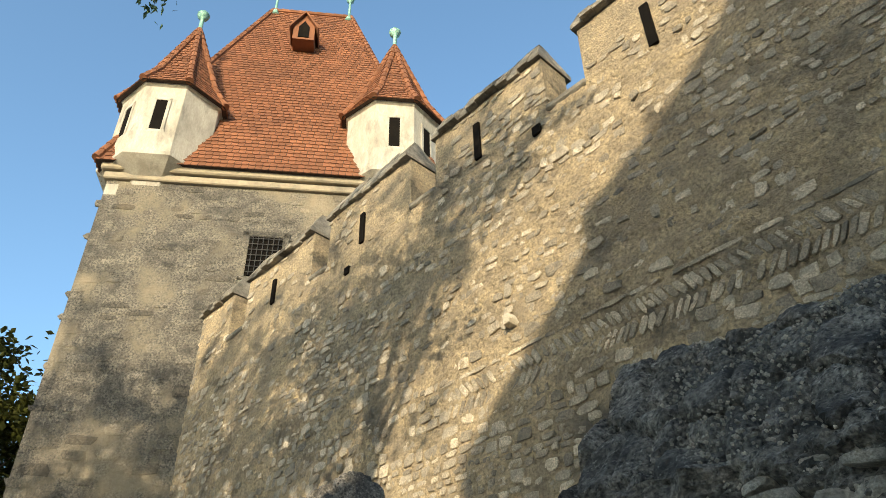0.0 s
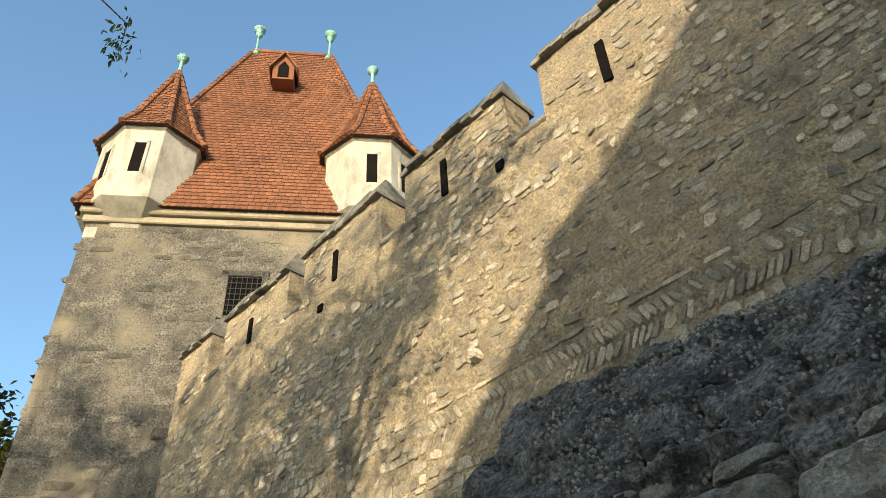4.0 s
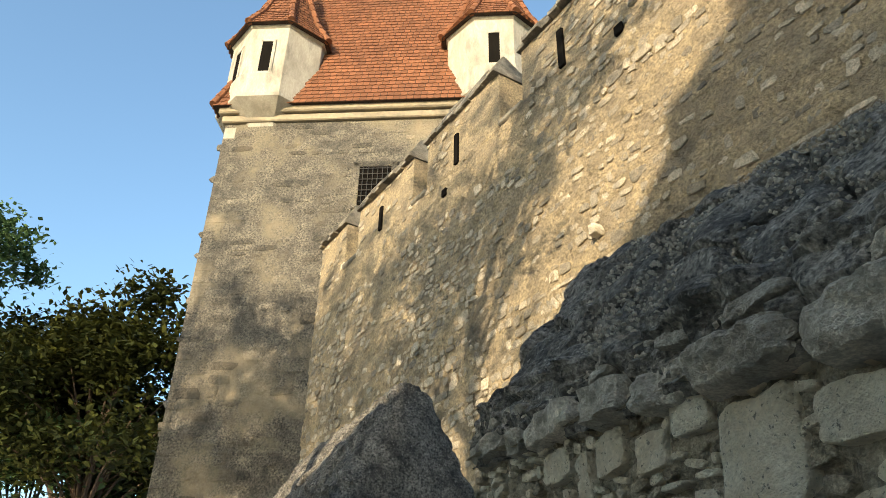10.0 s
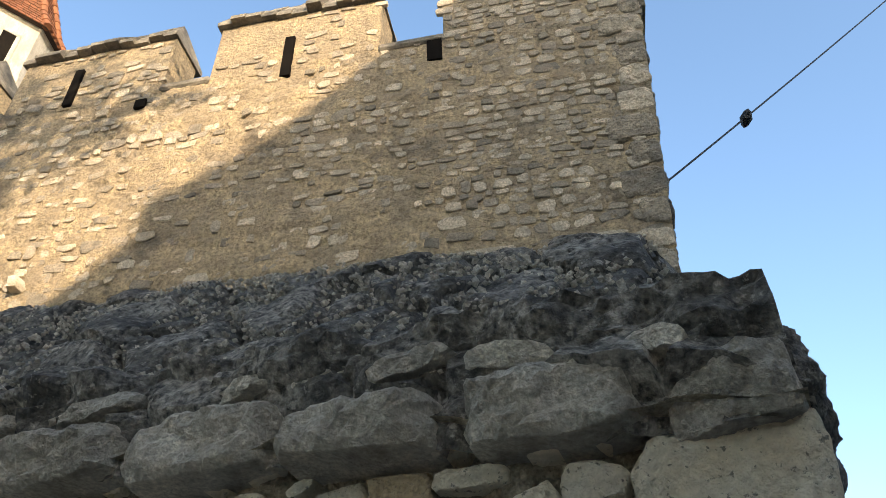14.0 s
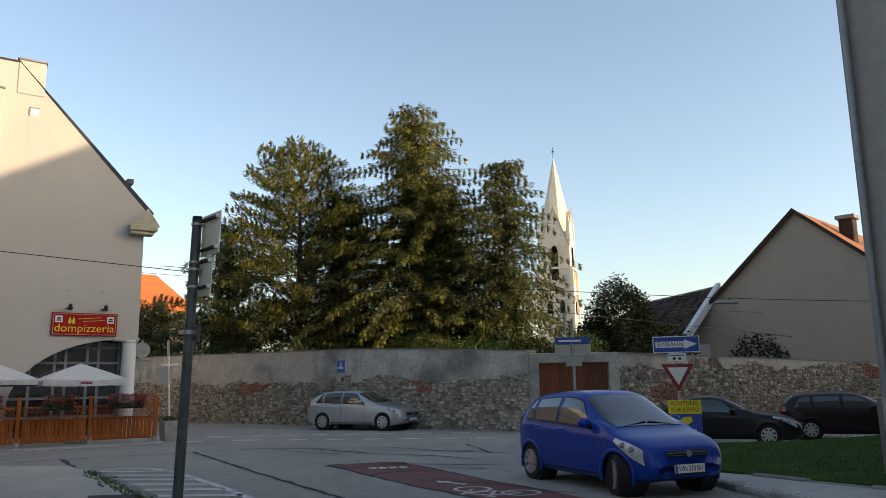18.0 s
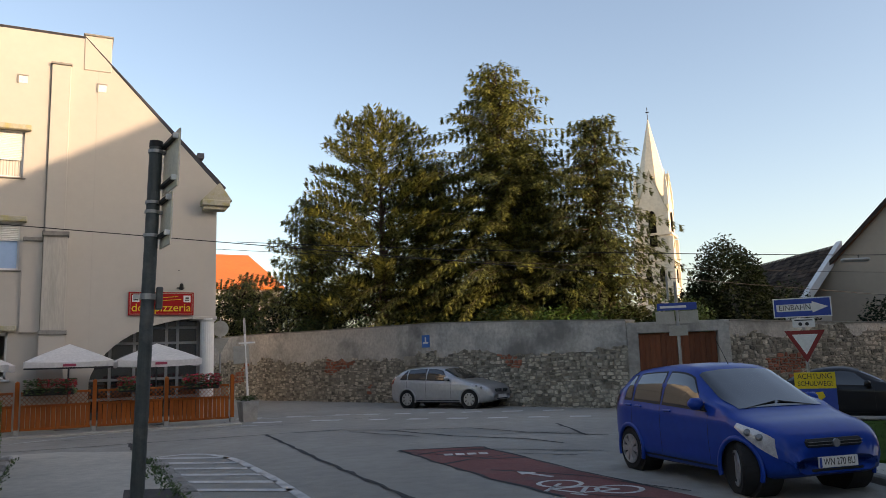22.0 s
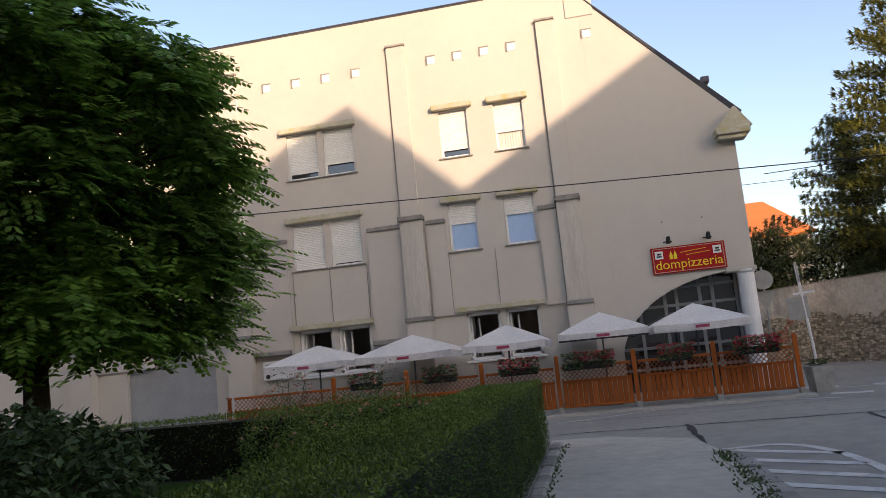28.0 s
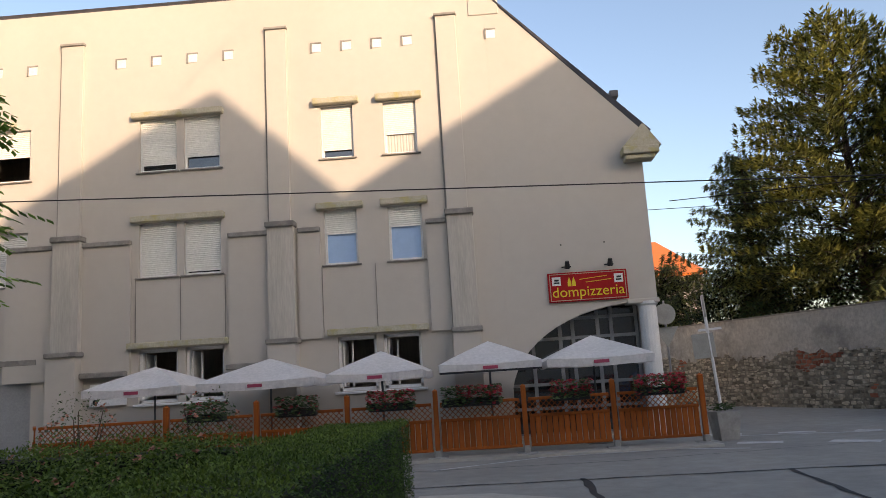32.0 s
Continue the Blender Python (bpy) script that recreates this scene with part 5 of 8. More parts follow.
part("roof", Mesh().add([(0.85, -0.06, 12.42), (5.35, -0.06, 7.71), (5.35, 14, 7.75), (0.85, 14, 12.46), (HX, 14, 12.5), (HX, -0.06, 12.46), (0.85, 0.0, 12.36), (5.25, 0.0, 7.6), (5.25, 14, 7.6), (0.85, 14, 12.3), (HX, 14, 12.36), (HX, 0, 12.36)],
                        [(0, 1, 2, 3), (5, 0, 3, 4), (6, 9, 8, 7), (11, 10, 9, 6), (5, 11, 6, 0), (0, 6, 7, 1), (1, 7, 8, 2)]), ROOFEDGE, house, "dark metal roof edge")
part("chimney", Mesh().box(0.82, -0.03, 11.3, 1.64, 1.2, 12.48, 0.02), PLASTER, house)
part("chimney_cap", Mesh().box(0.78, -0.07, 12.47, 1.68, 1.24, 12.54, 0.02), CORN, house)
part("eave_bracket", Mesh().box(4.5, -0.42, 7.0, 5.42, 0.1, 7.2, 0.02).box(4.56, -0.34, 6.88, 5.32, 0.1, 7.0, 0.02).panel([(4.52, 7.2), (5.5, 7.2), (5.1, 7.78), (5.05, 7.78)], -0.36, 0.0), LEDGE, house, "moulded corner eave with a small roof")
part("roof_window", Mesh().box(4.4, 0.0, 8.7, 4.62, 0.5, 8.88, 0.01), ROOFEDGE, house)
part("column", Mesh().lathe([(0.27, 0), (0.27, 0.12), (0.225, 0.16), (0.225, 3.16), (0.27, 3.2), (0.27, 3.27)], 20, (4.82, 0.2, 0)), WHITE, house, "round white corner column", smooth=False)
part("beam", Mesh().box(4.3, -0.03, 3.22, 5.1, 0.5, 3.34, 0.02), PLASTER, house)
part("back_wall", Mesh().box(HX, 13.6, 0, 5.05, 14, 8), PLASTER, house)
part("left_wall", Mesh().box(HX, 0.4, 0, HX + 0.4, 14, 12.3), PLASTER, house)
part("inner_floor", Mesh().box(HX, 0.4, 0.02, 4.7, 13.6, 0.1).box(HX, 0.4, 3.3, 4.7, 13.6, 3.5).box(HX, 0.4, 6.6, 4.7, 13.6, 6.8), PLASTERD, house)
part("inner_wall", Mesh().box(HX, 3.2, 0.1, 4.7, 3.3, 7.9).box(HX, 3.2, 7.9, 0.7, 3.3, 12.2), PLASTERD, house)
# buttresses in two depths with grey weatherings
for x0, w in ((-15.9, 0.6), (-10.45, 0.62), (-4.75, 0.57), (-0.08, 0.54)):
    part("buttress", Mesh().box(x0, -0.09, 5.9, x0 + w, 0.02, 11.36, 0.01), PLASTER, house)
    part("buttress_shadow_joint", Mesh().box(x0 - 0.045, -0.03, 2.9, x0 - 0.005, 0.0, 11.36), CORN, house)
    part("buttress_base", Mesh().box(x0 - 0.02, -0.26, 2.9, x0 + w + 0.1, 0.02, 5.8, 0.01), PLASTERD, house, "stained lower buttress")
    part("buttress_foot", Mesh().box(x0 - 0.04, -0.40, 0, x0 + w + 0.12, 0.02, 2.78, 0.01), PLASTER, house)
    part("weathering", Mesh().box(x0 - 0.06, -0.34, 5.78, x0 + w + 0.14, 0.02, 5.93, 0.02), CORN, house)
    part("weathering", Mesh().box(x0 - 0.06, -0.47, 2.77, x0 + w + 0.18, 0.02, 2.90, 0.02), CORN, house)
    part("weathering", Mesh().box(x0 - 0.03, -0.14, 11.34, x0 + w + 0.03, 0.02, 11.41, 0.01), CORN, house)
for x0, x1 in ((-15.2, -13.1), (-11.8, -10.5), (-9.75, -8.45), (-5.85, -4.78), (-4.0, -3.42), (-0.65, -0.12)):
    part("storey_band", Mesh().box(x0, -0.16, 5.62, x1, 0.02, 5.75, 0.02), CORN, house)
    part("apron", Mesh().box(x0, -0.09, 2.86 if x0 > -5 else 2.2, x1, 0.02, 5.62), PLASTER, house)
for x0, x1 in ((-9.7, -8.5), (-5.9, -4.8)):
    part("ledge", Mesh().box(x0, -0.25, 2.2, x1, 0.02, 2.35, 0.025), CORN, house)
for x0, x1, lo in ((-8.35, -5.95, 3.0), (-3.42, -0.64, 3.0)):
    for x in (x0, (x0 + x1) / 2, x1 - 0.02):
        part("panel_joint", Mesh().box(x, -0.02, lo, x + 0.02, 0.0, 4.7), CORN, house)
for x0, x1 in ((-8.45, -5.95), (-13.2, -11.7)):
    for z in (9.08, 6.2):
        part("window_hood", Mesh().box(x0, -0.17, z, x1, 0.02, z + 0.17, 0.02), LEDGE, house)
for c in (-2.885, -1.19):
    for z in (9.08, 6.2):
        part("window_hood", Mesh().box(c - 0.62, -0.17, z, c + 0.62, 0.02, z + 0.17, 0.02), LEDGE, house)
part("window_hood", Mesh().box(-8.5, -0.2, 2.88, -5.85, 0.02, 3.04, 0.02), LEDGE, house)
part("window_hood", Mesh().box(-3.3, -0.2, 2.90, -0.72, 0.02, 3.06, 0.02), LEDGE, house)
for i in range(19):
    grp, k = divmod(i, 4)
    x = -0.12 + (-3.36 + 0.83 * k, -8.79 + 1.0 * k, -14.3 + 1.0 * k, -18.6 + 1.0 * k, 1.27)[grp] if grp < 4 else 1.27
    if i > 16:
        continue
    vent = part("vent_niche", Mesh().box(x, -0.012, 10.62, x + 0.24, 0.0, 10.86), WHITE, house)
    # Grey bars paint the shade along each niche's top and left edge.
    part("vent_shade", Mesh().box(x - 0.045, -0.03, 10.86, x + 0.26, 0.0, 10.895).box(x - 0.045, -0.03, 10.60, x, 0.0, 10.86), CORN, vent)


def window(x0, x1, z0, z1, blind, open_dark=False, curtain_low=False, sky_sheen=False):
    """A framed sash window with a roller blind let down by the given share."""
    w = part("window", Mesh().box(x0 - 0.02, 0.10, z0 - 0.02, x0 + 0.06, 0.22, z1).box(x1 - 0.06, 0.10, z0 - 0.02, x1 + 0.02, 0.22, z1).box(x0, 0.10, z0 - 0.02, x1, 0.22, z0 + 0.06).box(x0, 0.10, z1 - 0.06, x1, 0.22, z1 + 0.02), WHITE, house, "white framed window")
    part("sill", Mesh().box(x0 - 0.08, -0.06, z0 - 0.05, x1 + 0.08, 0.14, z0 - 0.01, 0.01), CORN, w)
    if not open_dark:
        part("pane", Mesh().box(x0 + 0.06, 0.155, z0 + 0.06, x1 - 0.06, 0.165, z1 - 0.06), WINGLASS, w)
    if sky_sheen:
        # Pale blue sheet before the pane paints the sky's reflection.
        part("net_blind", Mesh().box(x0 + 0.055, 0.135, z0 + 0.055, x1 - 0.055, 0.145, z1 - 0.3), SKYSHEEN, w, "pale blue sheet before the pane, painted for sky reflection")
    if curtain_low:
        part("curtain", Mesh().grid(24, 1, lambda a, b: (x0 + 0.06 + (x1 - x0 - 0.12) * a, 0.14 + 0.008 * math.sin(a * 60), z0 + 0.06 + b * 0.5)), CURTAINM, w)
    if blind > 0:
        zb = z1 - (z1 - z0) * blind
        n = int((z1 - zb) / 0.05)
        b = Mesh().grid(1, n * 4, lambda s, t: (x0 + 0.05 + (x1 - x0 - 0.1) * s, (0.088, 0.086, 0.088, 0.098)[round(t * n * 4) % 4], zb - 0.03 + t * (z1 - zb + 0.03)))
        part("roller_blind", b, BLIND, w, "white slatted roller blind")


for (a, b), s, o in zip(UP, (0.5, 0.85, 0.74, 0.82, 0.6), (1, 0, 0, 0, 0)):
    window(a, b, 7.60, 9.05, s, open_dark=bool(o), curtain_low=(a == -1.63))
for (a, b), s in zip(UP, (0.97, 0.97, 0.92, 0.42, 0.36)):
    window(a, b, 4.74, 6.18, s, sky_sheen=a > -4)
for k, (a, b) in enumerate(GR):
    w = part("window", Mesh().box(a - 0.02, 0.10, 1.48, a + 0.07, 0.24, 2.86).box(b - 0.07, 0.10, 1.48, b + 0.02, 0.24, 2.86).box(a, 0.10, 1.48, b, 0.24, 1.58).box(a, 0.10, 2.78, b, 0.24, 2.88), WHITE, house, "white framed restaurant window standing open")
    part("sill", Mesh().box(a - 0.1, -0.08, 1.42, b + 0.1, 0.16, 1.48, 0.01), WHITE, w)
    part("sash", Mesh().box(a + 0.08, 0.25, 1.6, a + 0.12, 0.85, 2.76).box(a + 0.30, 0.3, 1.6, a + 0.34, 0.36, 2.7), WHITE, w)
part("hanging_lamp", Mesh().lathe([(0.02, 0.5), (0.02, 0.1), (0.12, 0.06), (0.14, -0.06), (0.0, -0.08)], 12, (-2.2, 1.4, 2.45)), LEDGE, house)
gar = part("garage_shutter", Mesh().box(-14.13, 0.14, 0.1, -11.08, 0.2, 2.62), SHUTTER, house, "grey slatted roller shutter")
for i in range(34):
    part("slat", Mesh().box(-14.13, 0.12, 0.1 + i * 0.074, -11.08, 0.145, 0.163 + i * 0.074), SHUTTER, gar)
part("shutter_hood", Mesh().box(-14.4, -0.1, 2.64, -10.9, 0.02, 2.8, 0.02), CORN, house)
notice = part("notice_board", Mesh().box(-9.45, -0.14, 1.5, -8.5, -0.09, 2.05, 0.005), SIGNW, house, "white notice board with printed lines")
for i in range(3):
    part("text_bar", Mesh().box(-9.35, -0.145, 1.93 - i * 0.1, -8.7 + 0.1 * (i % 2), -0.1405, 1.97 - i * 0.1), GREYM, notice)
part("mark", Mesh().lathe([(0.07, 0), (0.07, 0.004), (0.0, 0.004)], 14).moved(pose(-9.3, -0.1405, 1.6, 90, 0, 0)), SIGNK, notice)

# glazed arch with frames and drapes behind
glz = part("arch_glazing", Mesh().box(1.3, 0.72, 0.1, 4.75, 0.74, 3.25), WINGLASS, house, "glazed arch of the restaurant")
fr = Mesh()
for x in (1.9, 2.62, 2.95, 3.6, 3.95, 4.6):
    fr.box(x - 0.045, 0.66, 0.1, x + 0.045, 0.74, 3.25)
for z in (0.1, 0.75, 1.35, 1.95, 2.5, 3.0):
    fr.box(1.3, 0.67, z - 0.04, 4.75, 0.74, z + 0.04)
part("glazing_frame", fr, GREYM, glz, "grey metal glazing bars")
for x, w in ((4.06, 0.2), (4.36, 0.22)):
    part("drape", Mesh().grid(20, 1, lambda a, b: (x + w * a, 0.78 + 0.012 * math.sin(a * 40), 0.9 + b * 1.9)), ORANGEINT, glz)
part("arch_reveal", Mesh().box(1.2, 0.4, 0, 1.3, 0.75, 3.3), PLASTER, house)
part("arch_reveal", Mesh().box(4.66, 0.4, 0.0, 4.78, 1.7, 3.3), PLASTER, house)

# signboard of the restaurant
sb = thing("restaurant_sign", "dark red restaurant signboard with yellow letters on the pale wall", "sign", pose(3.345, FY - 0.03, 3.735))
part("board", Mesh().box(-0.995, -0.05, -0.375, 0.995, 0.0, 0.375, 0.01), SIGNRED, sb)
part("border", Mesh().box(-0.95, -0.054, 0.325, 0.95, -0.0495, 0.34).box(-0.95, -0.054, -0.34, 0.95, -0.0495, -0.325).box(-0.95, -0.054, -0.34, -0.935, -0.0495, 0.34).box(0.935, -0.054, -0.34, 0.95, -0.0495, 0.34), LEDGE, sb)
words("dompizzeria", 0.36, SIGNYEL, sb, pose(0, -0.053, -0.135, 90, 0, 0), "lettering", 1.8)
for x in (-0.78, 0.78):
    badge = part("badge", Mesh().box(x - 0.11, -0.056, 0.05, x + 0.11, -0.05, 0.27, 0.003), SIGNW, sb)
    part("badge_mark", Mesh().box(x - 0.07, -0.06, 0.1, x + 0.07, -0.0555, 0.14).box(x - 0.05, -0.06, 0.16, x + 0.06, -0.0555, 0.21), SIGNK, badge)
part("spires", Mesh().panel([(-0.5, 0.02), (-0.41, 0.02), (-0.41, 0.12), (-0.455, 0.26), (-0.5, 0.12)], -0.056, -0.05).panel([(-0.39, 0.02), (-0.3, 0.02), (-0.3, 0.12), (-0.345, 0.26), (-0.39, 0.12)], -0.056, -0.05), SIGNYEL, sb)
part("script_bars", Mesh().panel([(-0.2, 0.17), (0.5, 0.23), (0.5, 0.245), (-0.2, 0.185)], -0.056, -0.05).panel([(-0.05, 0.09), (0.6, 0.14), (0.6, 0.155), (-0.05, 0.105)], -0.056, -0.05), SIGNYEL, sb)
for x in (2.85, 3.92):
    spot = thing("wall_spotlight", "small black spotlight on an arm above the signboard", "lamp", pose(x, FY - 0.02, 4.24), group="spotlights over the sign")
    part("arm", Mesh().tube((0, 0, 0.06), (0, -0.3, 0.06), 0.012), IRON, spot)
    part("head", Mesh().tube((0.0, -0.3, 0.12), (0.0, -0.22, -0.04), 0.05, 0.075, 12), PLASTIC, spot)
    part("mount", Mesh().box(-0.12, -0.04, 0.0, 0.12, 0.0, 0.03), IRON, spot)
for x in (2.75, 3.85):
    solid("wall_fixing", Mesh().box(x, FY - 0.03, 4.82, x + 0.03, FY, 4.85), IRON, "small iron fixing on the plaster", "wall fixing", group="wall fixings")

# ---- parasols ----


def parasol(x, y, half, z0, z1, dark=False):
    p = thing("parasol", "square pale lilac-white parasol with valance and red print" if not dark else "square pale parasol with a dark lower edge", "parasol", pose(x, y, 0, 0, 0, rng.uniform(-4, 4)), group="parasols on the terrace")
    part("pole", Mesh().tube((0, 0, 0.09), (0, 0, z1 - 0.05), 0.025, n=10), POLE, p)
    part("base", Mesh().box(-0.32, -0.32, 0.05, 0.32, 0.32, 0.12, 0.02), CONC, p)
    c = Mesh()
    for k in range(4):
        q = Matrix.Rotation(math.pi / 2 * k, 3, "Z")
        c.add([q @ Vector(((2 * i / 6 - 1) * half * (1 - j / 5) if j < 5 else 0, -half * (1 - j / 5), z0 + (z1 - z0) * (j / 5) ** 0.92 - 0.035 * math.sin(math.pi * i / 6) * (1 - j / 5))) for j in range(6) for i in range(7)],
              [(j * 7 + i, j * 7 + i + 1, j * 7 + 8 + i, j * 7 + 7 + i) for j in range(5) for i in range(6)])
    part("canopy", c, CLOTH, p)
    v = Mesh()
    for k in range(4):
        q = Matrix.Rotation(math.pi / 2 * k, 3, "Z")
        v.add([q @ Vector((-half + 2 * half * i / 12, -half * (1 + 0.012 * math.sin(i * 2.2)), z0 - 0.035 * math.sin(math.pi * i / 12) - 0.17 * j)) for j in range(2) for i in range(13)], [(i, i + 1, 14 + i, 13 + i) for i in range(12)])
    part("valance", v, CLOTH, p)
    if dark:
        part("trim", Mesh().box(-half, -half - 0.02, z0 - 0.21, half, -half - 0.008, z0 - 0.165), CHAR, p, "dark lower edge")
    part("print", Mesh().box(-0.16, -half - 0.018, z0 - 0.145, 0.16, -half - 0.008, z0 - 0.075), CLOTHMARK, p, "red printed mark")
    for s in (-1, 1):
        for t in (-1, 1):
            part("rib", Mesh().tube((0, 0, z1 - 0.12), (s * half * 0.97, t * half * 0.97, z0 - 0.02), 0.012, n=6), ALU, p)


rng = random.Random(3)
for x, y, hf, z0, z1, dk in ((-7.0, 25.7, 1.12, 1.86, 2.33, 0), (-4.35, 25.9, 1.28, 1.86, 2.36, 0), (-1.73, 25.7, 1.05, 1.88, 2.36, 0), (0.72, 25.9, 1.10, 1.94, 2.44, 1), (3.05, 25.7, 1.12, 1.92, 2.41, 0)):
    parasol(x, y, hf, z0, z1, bool(dk))

# ---- wooden fence of the terrace ----
posts = [-6.1, -4.2, -2.3, -0.46, 1.37, 3.21, 5.03]
PY = [24.2 + 0.05 * i for i in range(7)]


fence = thing("terrace_fence", "orange stained wooden fence with lattice top round the terrace", "fence")


def fence_panel(x0, x1, y0, y1):
    L = math.hypot(x1 - x0, y1 - y0)
    a, b = 0.09, L - 0.09
    f = part("fence_panel", Mesh().box(a, -0.035, 0.76, b, 0.03, 0.82, 0.008), FENCE, fence)
    for z in (0.17, 1.10):
        part("rail", Mesh().box(a, -0.035, z, b, 0.03, z + 0.06, 0.008), FENCE, f)
    f.matrix_basis = pose(x0, y0, 0, 0, 0, math.degrees(math.atan2(y1 - y0, x1 - x0)))
    n = int((b - a) / 0.115)
    for i in range(n):
        x = a + (b - a) * i / n
        part("board", boardmesh, None, f).matrix_basis = Matrix.Translation((x + 0.055, 0, 0))
    lat = Mesh()
    w, z0, z1 = b - a, 0.82, 1.10
    k = int(w / 0.115) + 3
    for i in range(-3, k):
        for s, y in ((1, -0.012), (-1, 0.004)):
            xa = a + i * 0.115 + (0.28 if s < 0 else 0)
            xb = xa + 0.28 * s
            ta = max(0.0, min(1.0, (a - xa) / (xb - xa))) if (xa - a) * s < 0 else 0.0
            lo, hi = 0.0, 1.0
            for lim in (a, b):
                t = (lim - xa) / (xb - xa)
                if (s > 0) == (lim == a):
                    lo = max(lo, t)
                else:
                    hi = min(hi, t)
            if hi - lo < 0.05:
                continue
            p0, p1 = (xa + (xb - xa) * lo, z0 + 0.28 * lo), (xa + (xb - xa) * hi, z0 + 0.28 * hi)
            d = 0.011
            lat.panel([(p0[0] - d, p0[1]), (p0[0] + d, p0[1]), (p1[0] + d, p1[1]), (p1[0] - d, p1[1])], y, y + 0.014)
    part("lattice", lat, FENCE, f, "diagonal wooden lattice")


boardmesh = Mesh().box(-0.052, -0.015, 0.2, 0.052, 0.012, 0.78, 0.006).data("board", FENCE)
postmesh = Mesh().box(-0.05, -0.05, 0.10, 0.05, 0.05, 1.40).add([(-0.06, -0.06, 1.40), (0.06, -0.06, 1.40), (0.06, 0.06, 1.40), (-0.06, 0.06, 1.40), (0, 0, 1.445)], [(0, 1, 4), (1, 2, 4), (2, 3, 4), (3, 0, 4), (3, 2, 1, 0)]).data("fence_post", FENCE)
for i, (x, y) in enumerate(zip(posts, PY)):
    q = part("fence_post", postmesh, None, fence)
    q.matrix_basis = pose(x, y, 0)
    part("foot", Mesh().box(-0.21, -0.17, 0.0, 0.21, 0.17, 0.07, 0.015).box(-0.06, -0.1, 0.06, 0.06, 0.1, 0.2, 0.01), CONC, q, "pale concrete foot")
    if i:
        fence_panel(posts[i - 1], x, PY[i - 1], y)
fence_panel(-8.9, -6.1, 24.15, 24.2)
fence_panel(-9.6, -8.9, 25.3, 24.15)


def flowers(x, y, z, n, w, red, seed, spill=0.0):
    """A window box full of leaves and blossoms."""
    r = random.Random(seed)
    t = thing("flower_box", "hanging planter box with red geraniums on the fence", "flower box", pose(x, y, z), group="flower boxes on the fence")
    part("box", Mesh().box(-w / 2, -0.1, -0.12, w / 2, 0.1, 0.04, 0.02), PLASTIC, t)
    lv, pt = Mesh(), Mesh()
    for i in range(n * 2):
        c = Vector((r.uniform(-w / 2, w / 2) * 1.1, r.gauss(-0.06, 0.10), r.uniform(-0.14, 0.24) + 0.05))
        s = r.uniform(0.03, 0.06)
        q = Matrix.Rotation(r.random() * 6, 3, "Z") @ Matrix.Rotation(r.uniform(-1, 1), 3, "X")
        if r.random() < (0.30 if c.z > 0.05 else 0.1) * red:
            for k in range(5):
                d = q @ Vector((math.cos(k * 1.26), math.sin(k * 1.26), 0.3)) * s * 0.8
                e = q @ Vector((math.cos(k * 1.26 + 0.8), math.sin(k * 1.26 + 0.8), 0.3)) * s * 0.8
                pt.add([c, c + d, c + e], [(0, 1, 2)])
        else:
            lv.add([c + q @ Vector(v) for v in ((-s, 0, 0), (0, -s * 0.6, 0.01), (s, 0, 0), (0, s * 0.6, 0.01))], [(0, 1, 2, 3)])
    part("leaves", lv, LEAF2, t)
    part("blossoms", pt, PETAL, t, "red geranium blossoms")


for k, (x, n, w, red) in enumerate(((4.1, 420, 0.95, 1.3), (2.32, 330, 0.75, 1), (0.45, 380, 0.85, 0.9), (-0.1, 120, 0.4, 0.1), (-1.35, 380, 0.9, 1.1), (-3.3, 300, 0.8, 0.4), (-5.2, 280, 0.8, 0.5))):
    flowers(x, 24.10, 1.18, n, w, red * 1.4, 40 + k)
pl = thing("concrete_planter", "square grey concrete planter with low green plants", "planter", pose(5.64, 25.22, 0, 0, 0, 8))
part("tub", Mesh().add([(-0.2, -0.2, 0), (0.2, -0.2, 0), (0.2, 0.2, 0), (-0.2, 0.2, 0), (-0.26, -0.26, 0.6), (0.26, -0.26, 0.6), (0.26, 0.26, 0.6), (-0.26, 0.26, 0.6)], [(3, 2, 1, 0), (4, 5, 6, 7), (0, 1, 5, 4), (1, 2, 6, 5), (2, 3, 7, 6), (3, 0, 4, 7)]), CONC, pl)
lv = Mesh()
for i in range(260):
    c, s = Vector((rng.gauss(0, 0.12), rng.gauss(0, 0.12), 0.62 + rng.random() * 0.14)), rng.uniform(0.02, 0.05)
    q = Matrix.Rotation(rng.random() * 6, 3, "Z") @ Matrix.Rotation(rng.uniform(-1.2, 1.2), 3, "X")
    lv.add([c + q @ Vector(v) for v in ((-s, 0, 0), (0, -s * 0.5, 0), (s, 0, 0), (0, s * 0.5, 0))], [(0, 1, 2, 3)])
tagged(part("plants", lv, LEAF2, pl), kind="stuff")


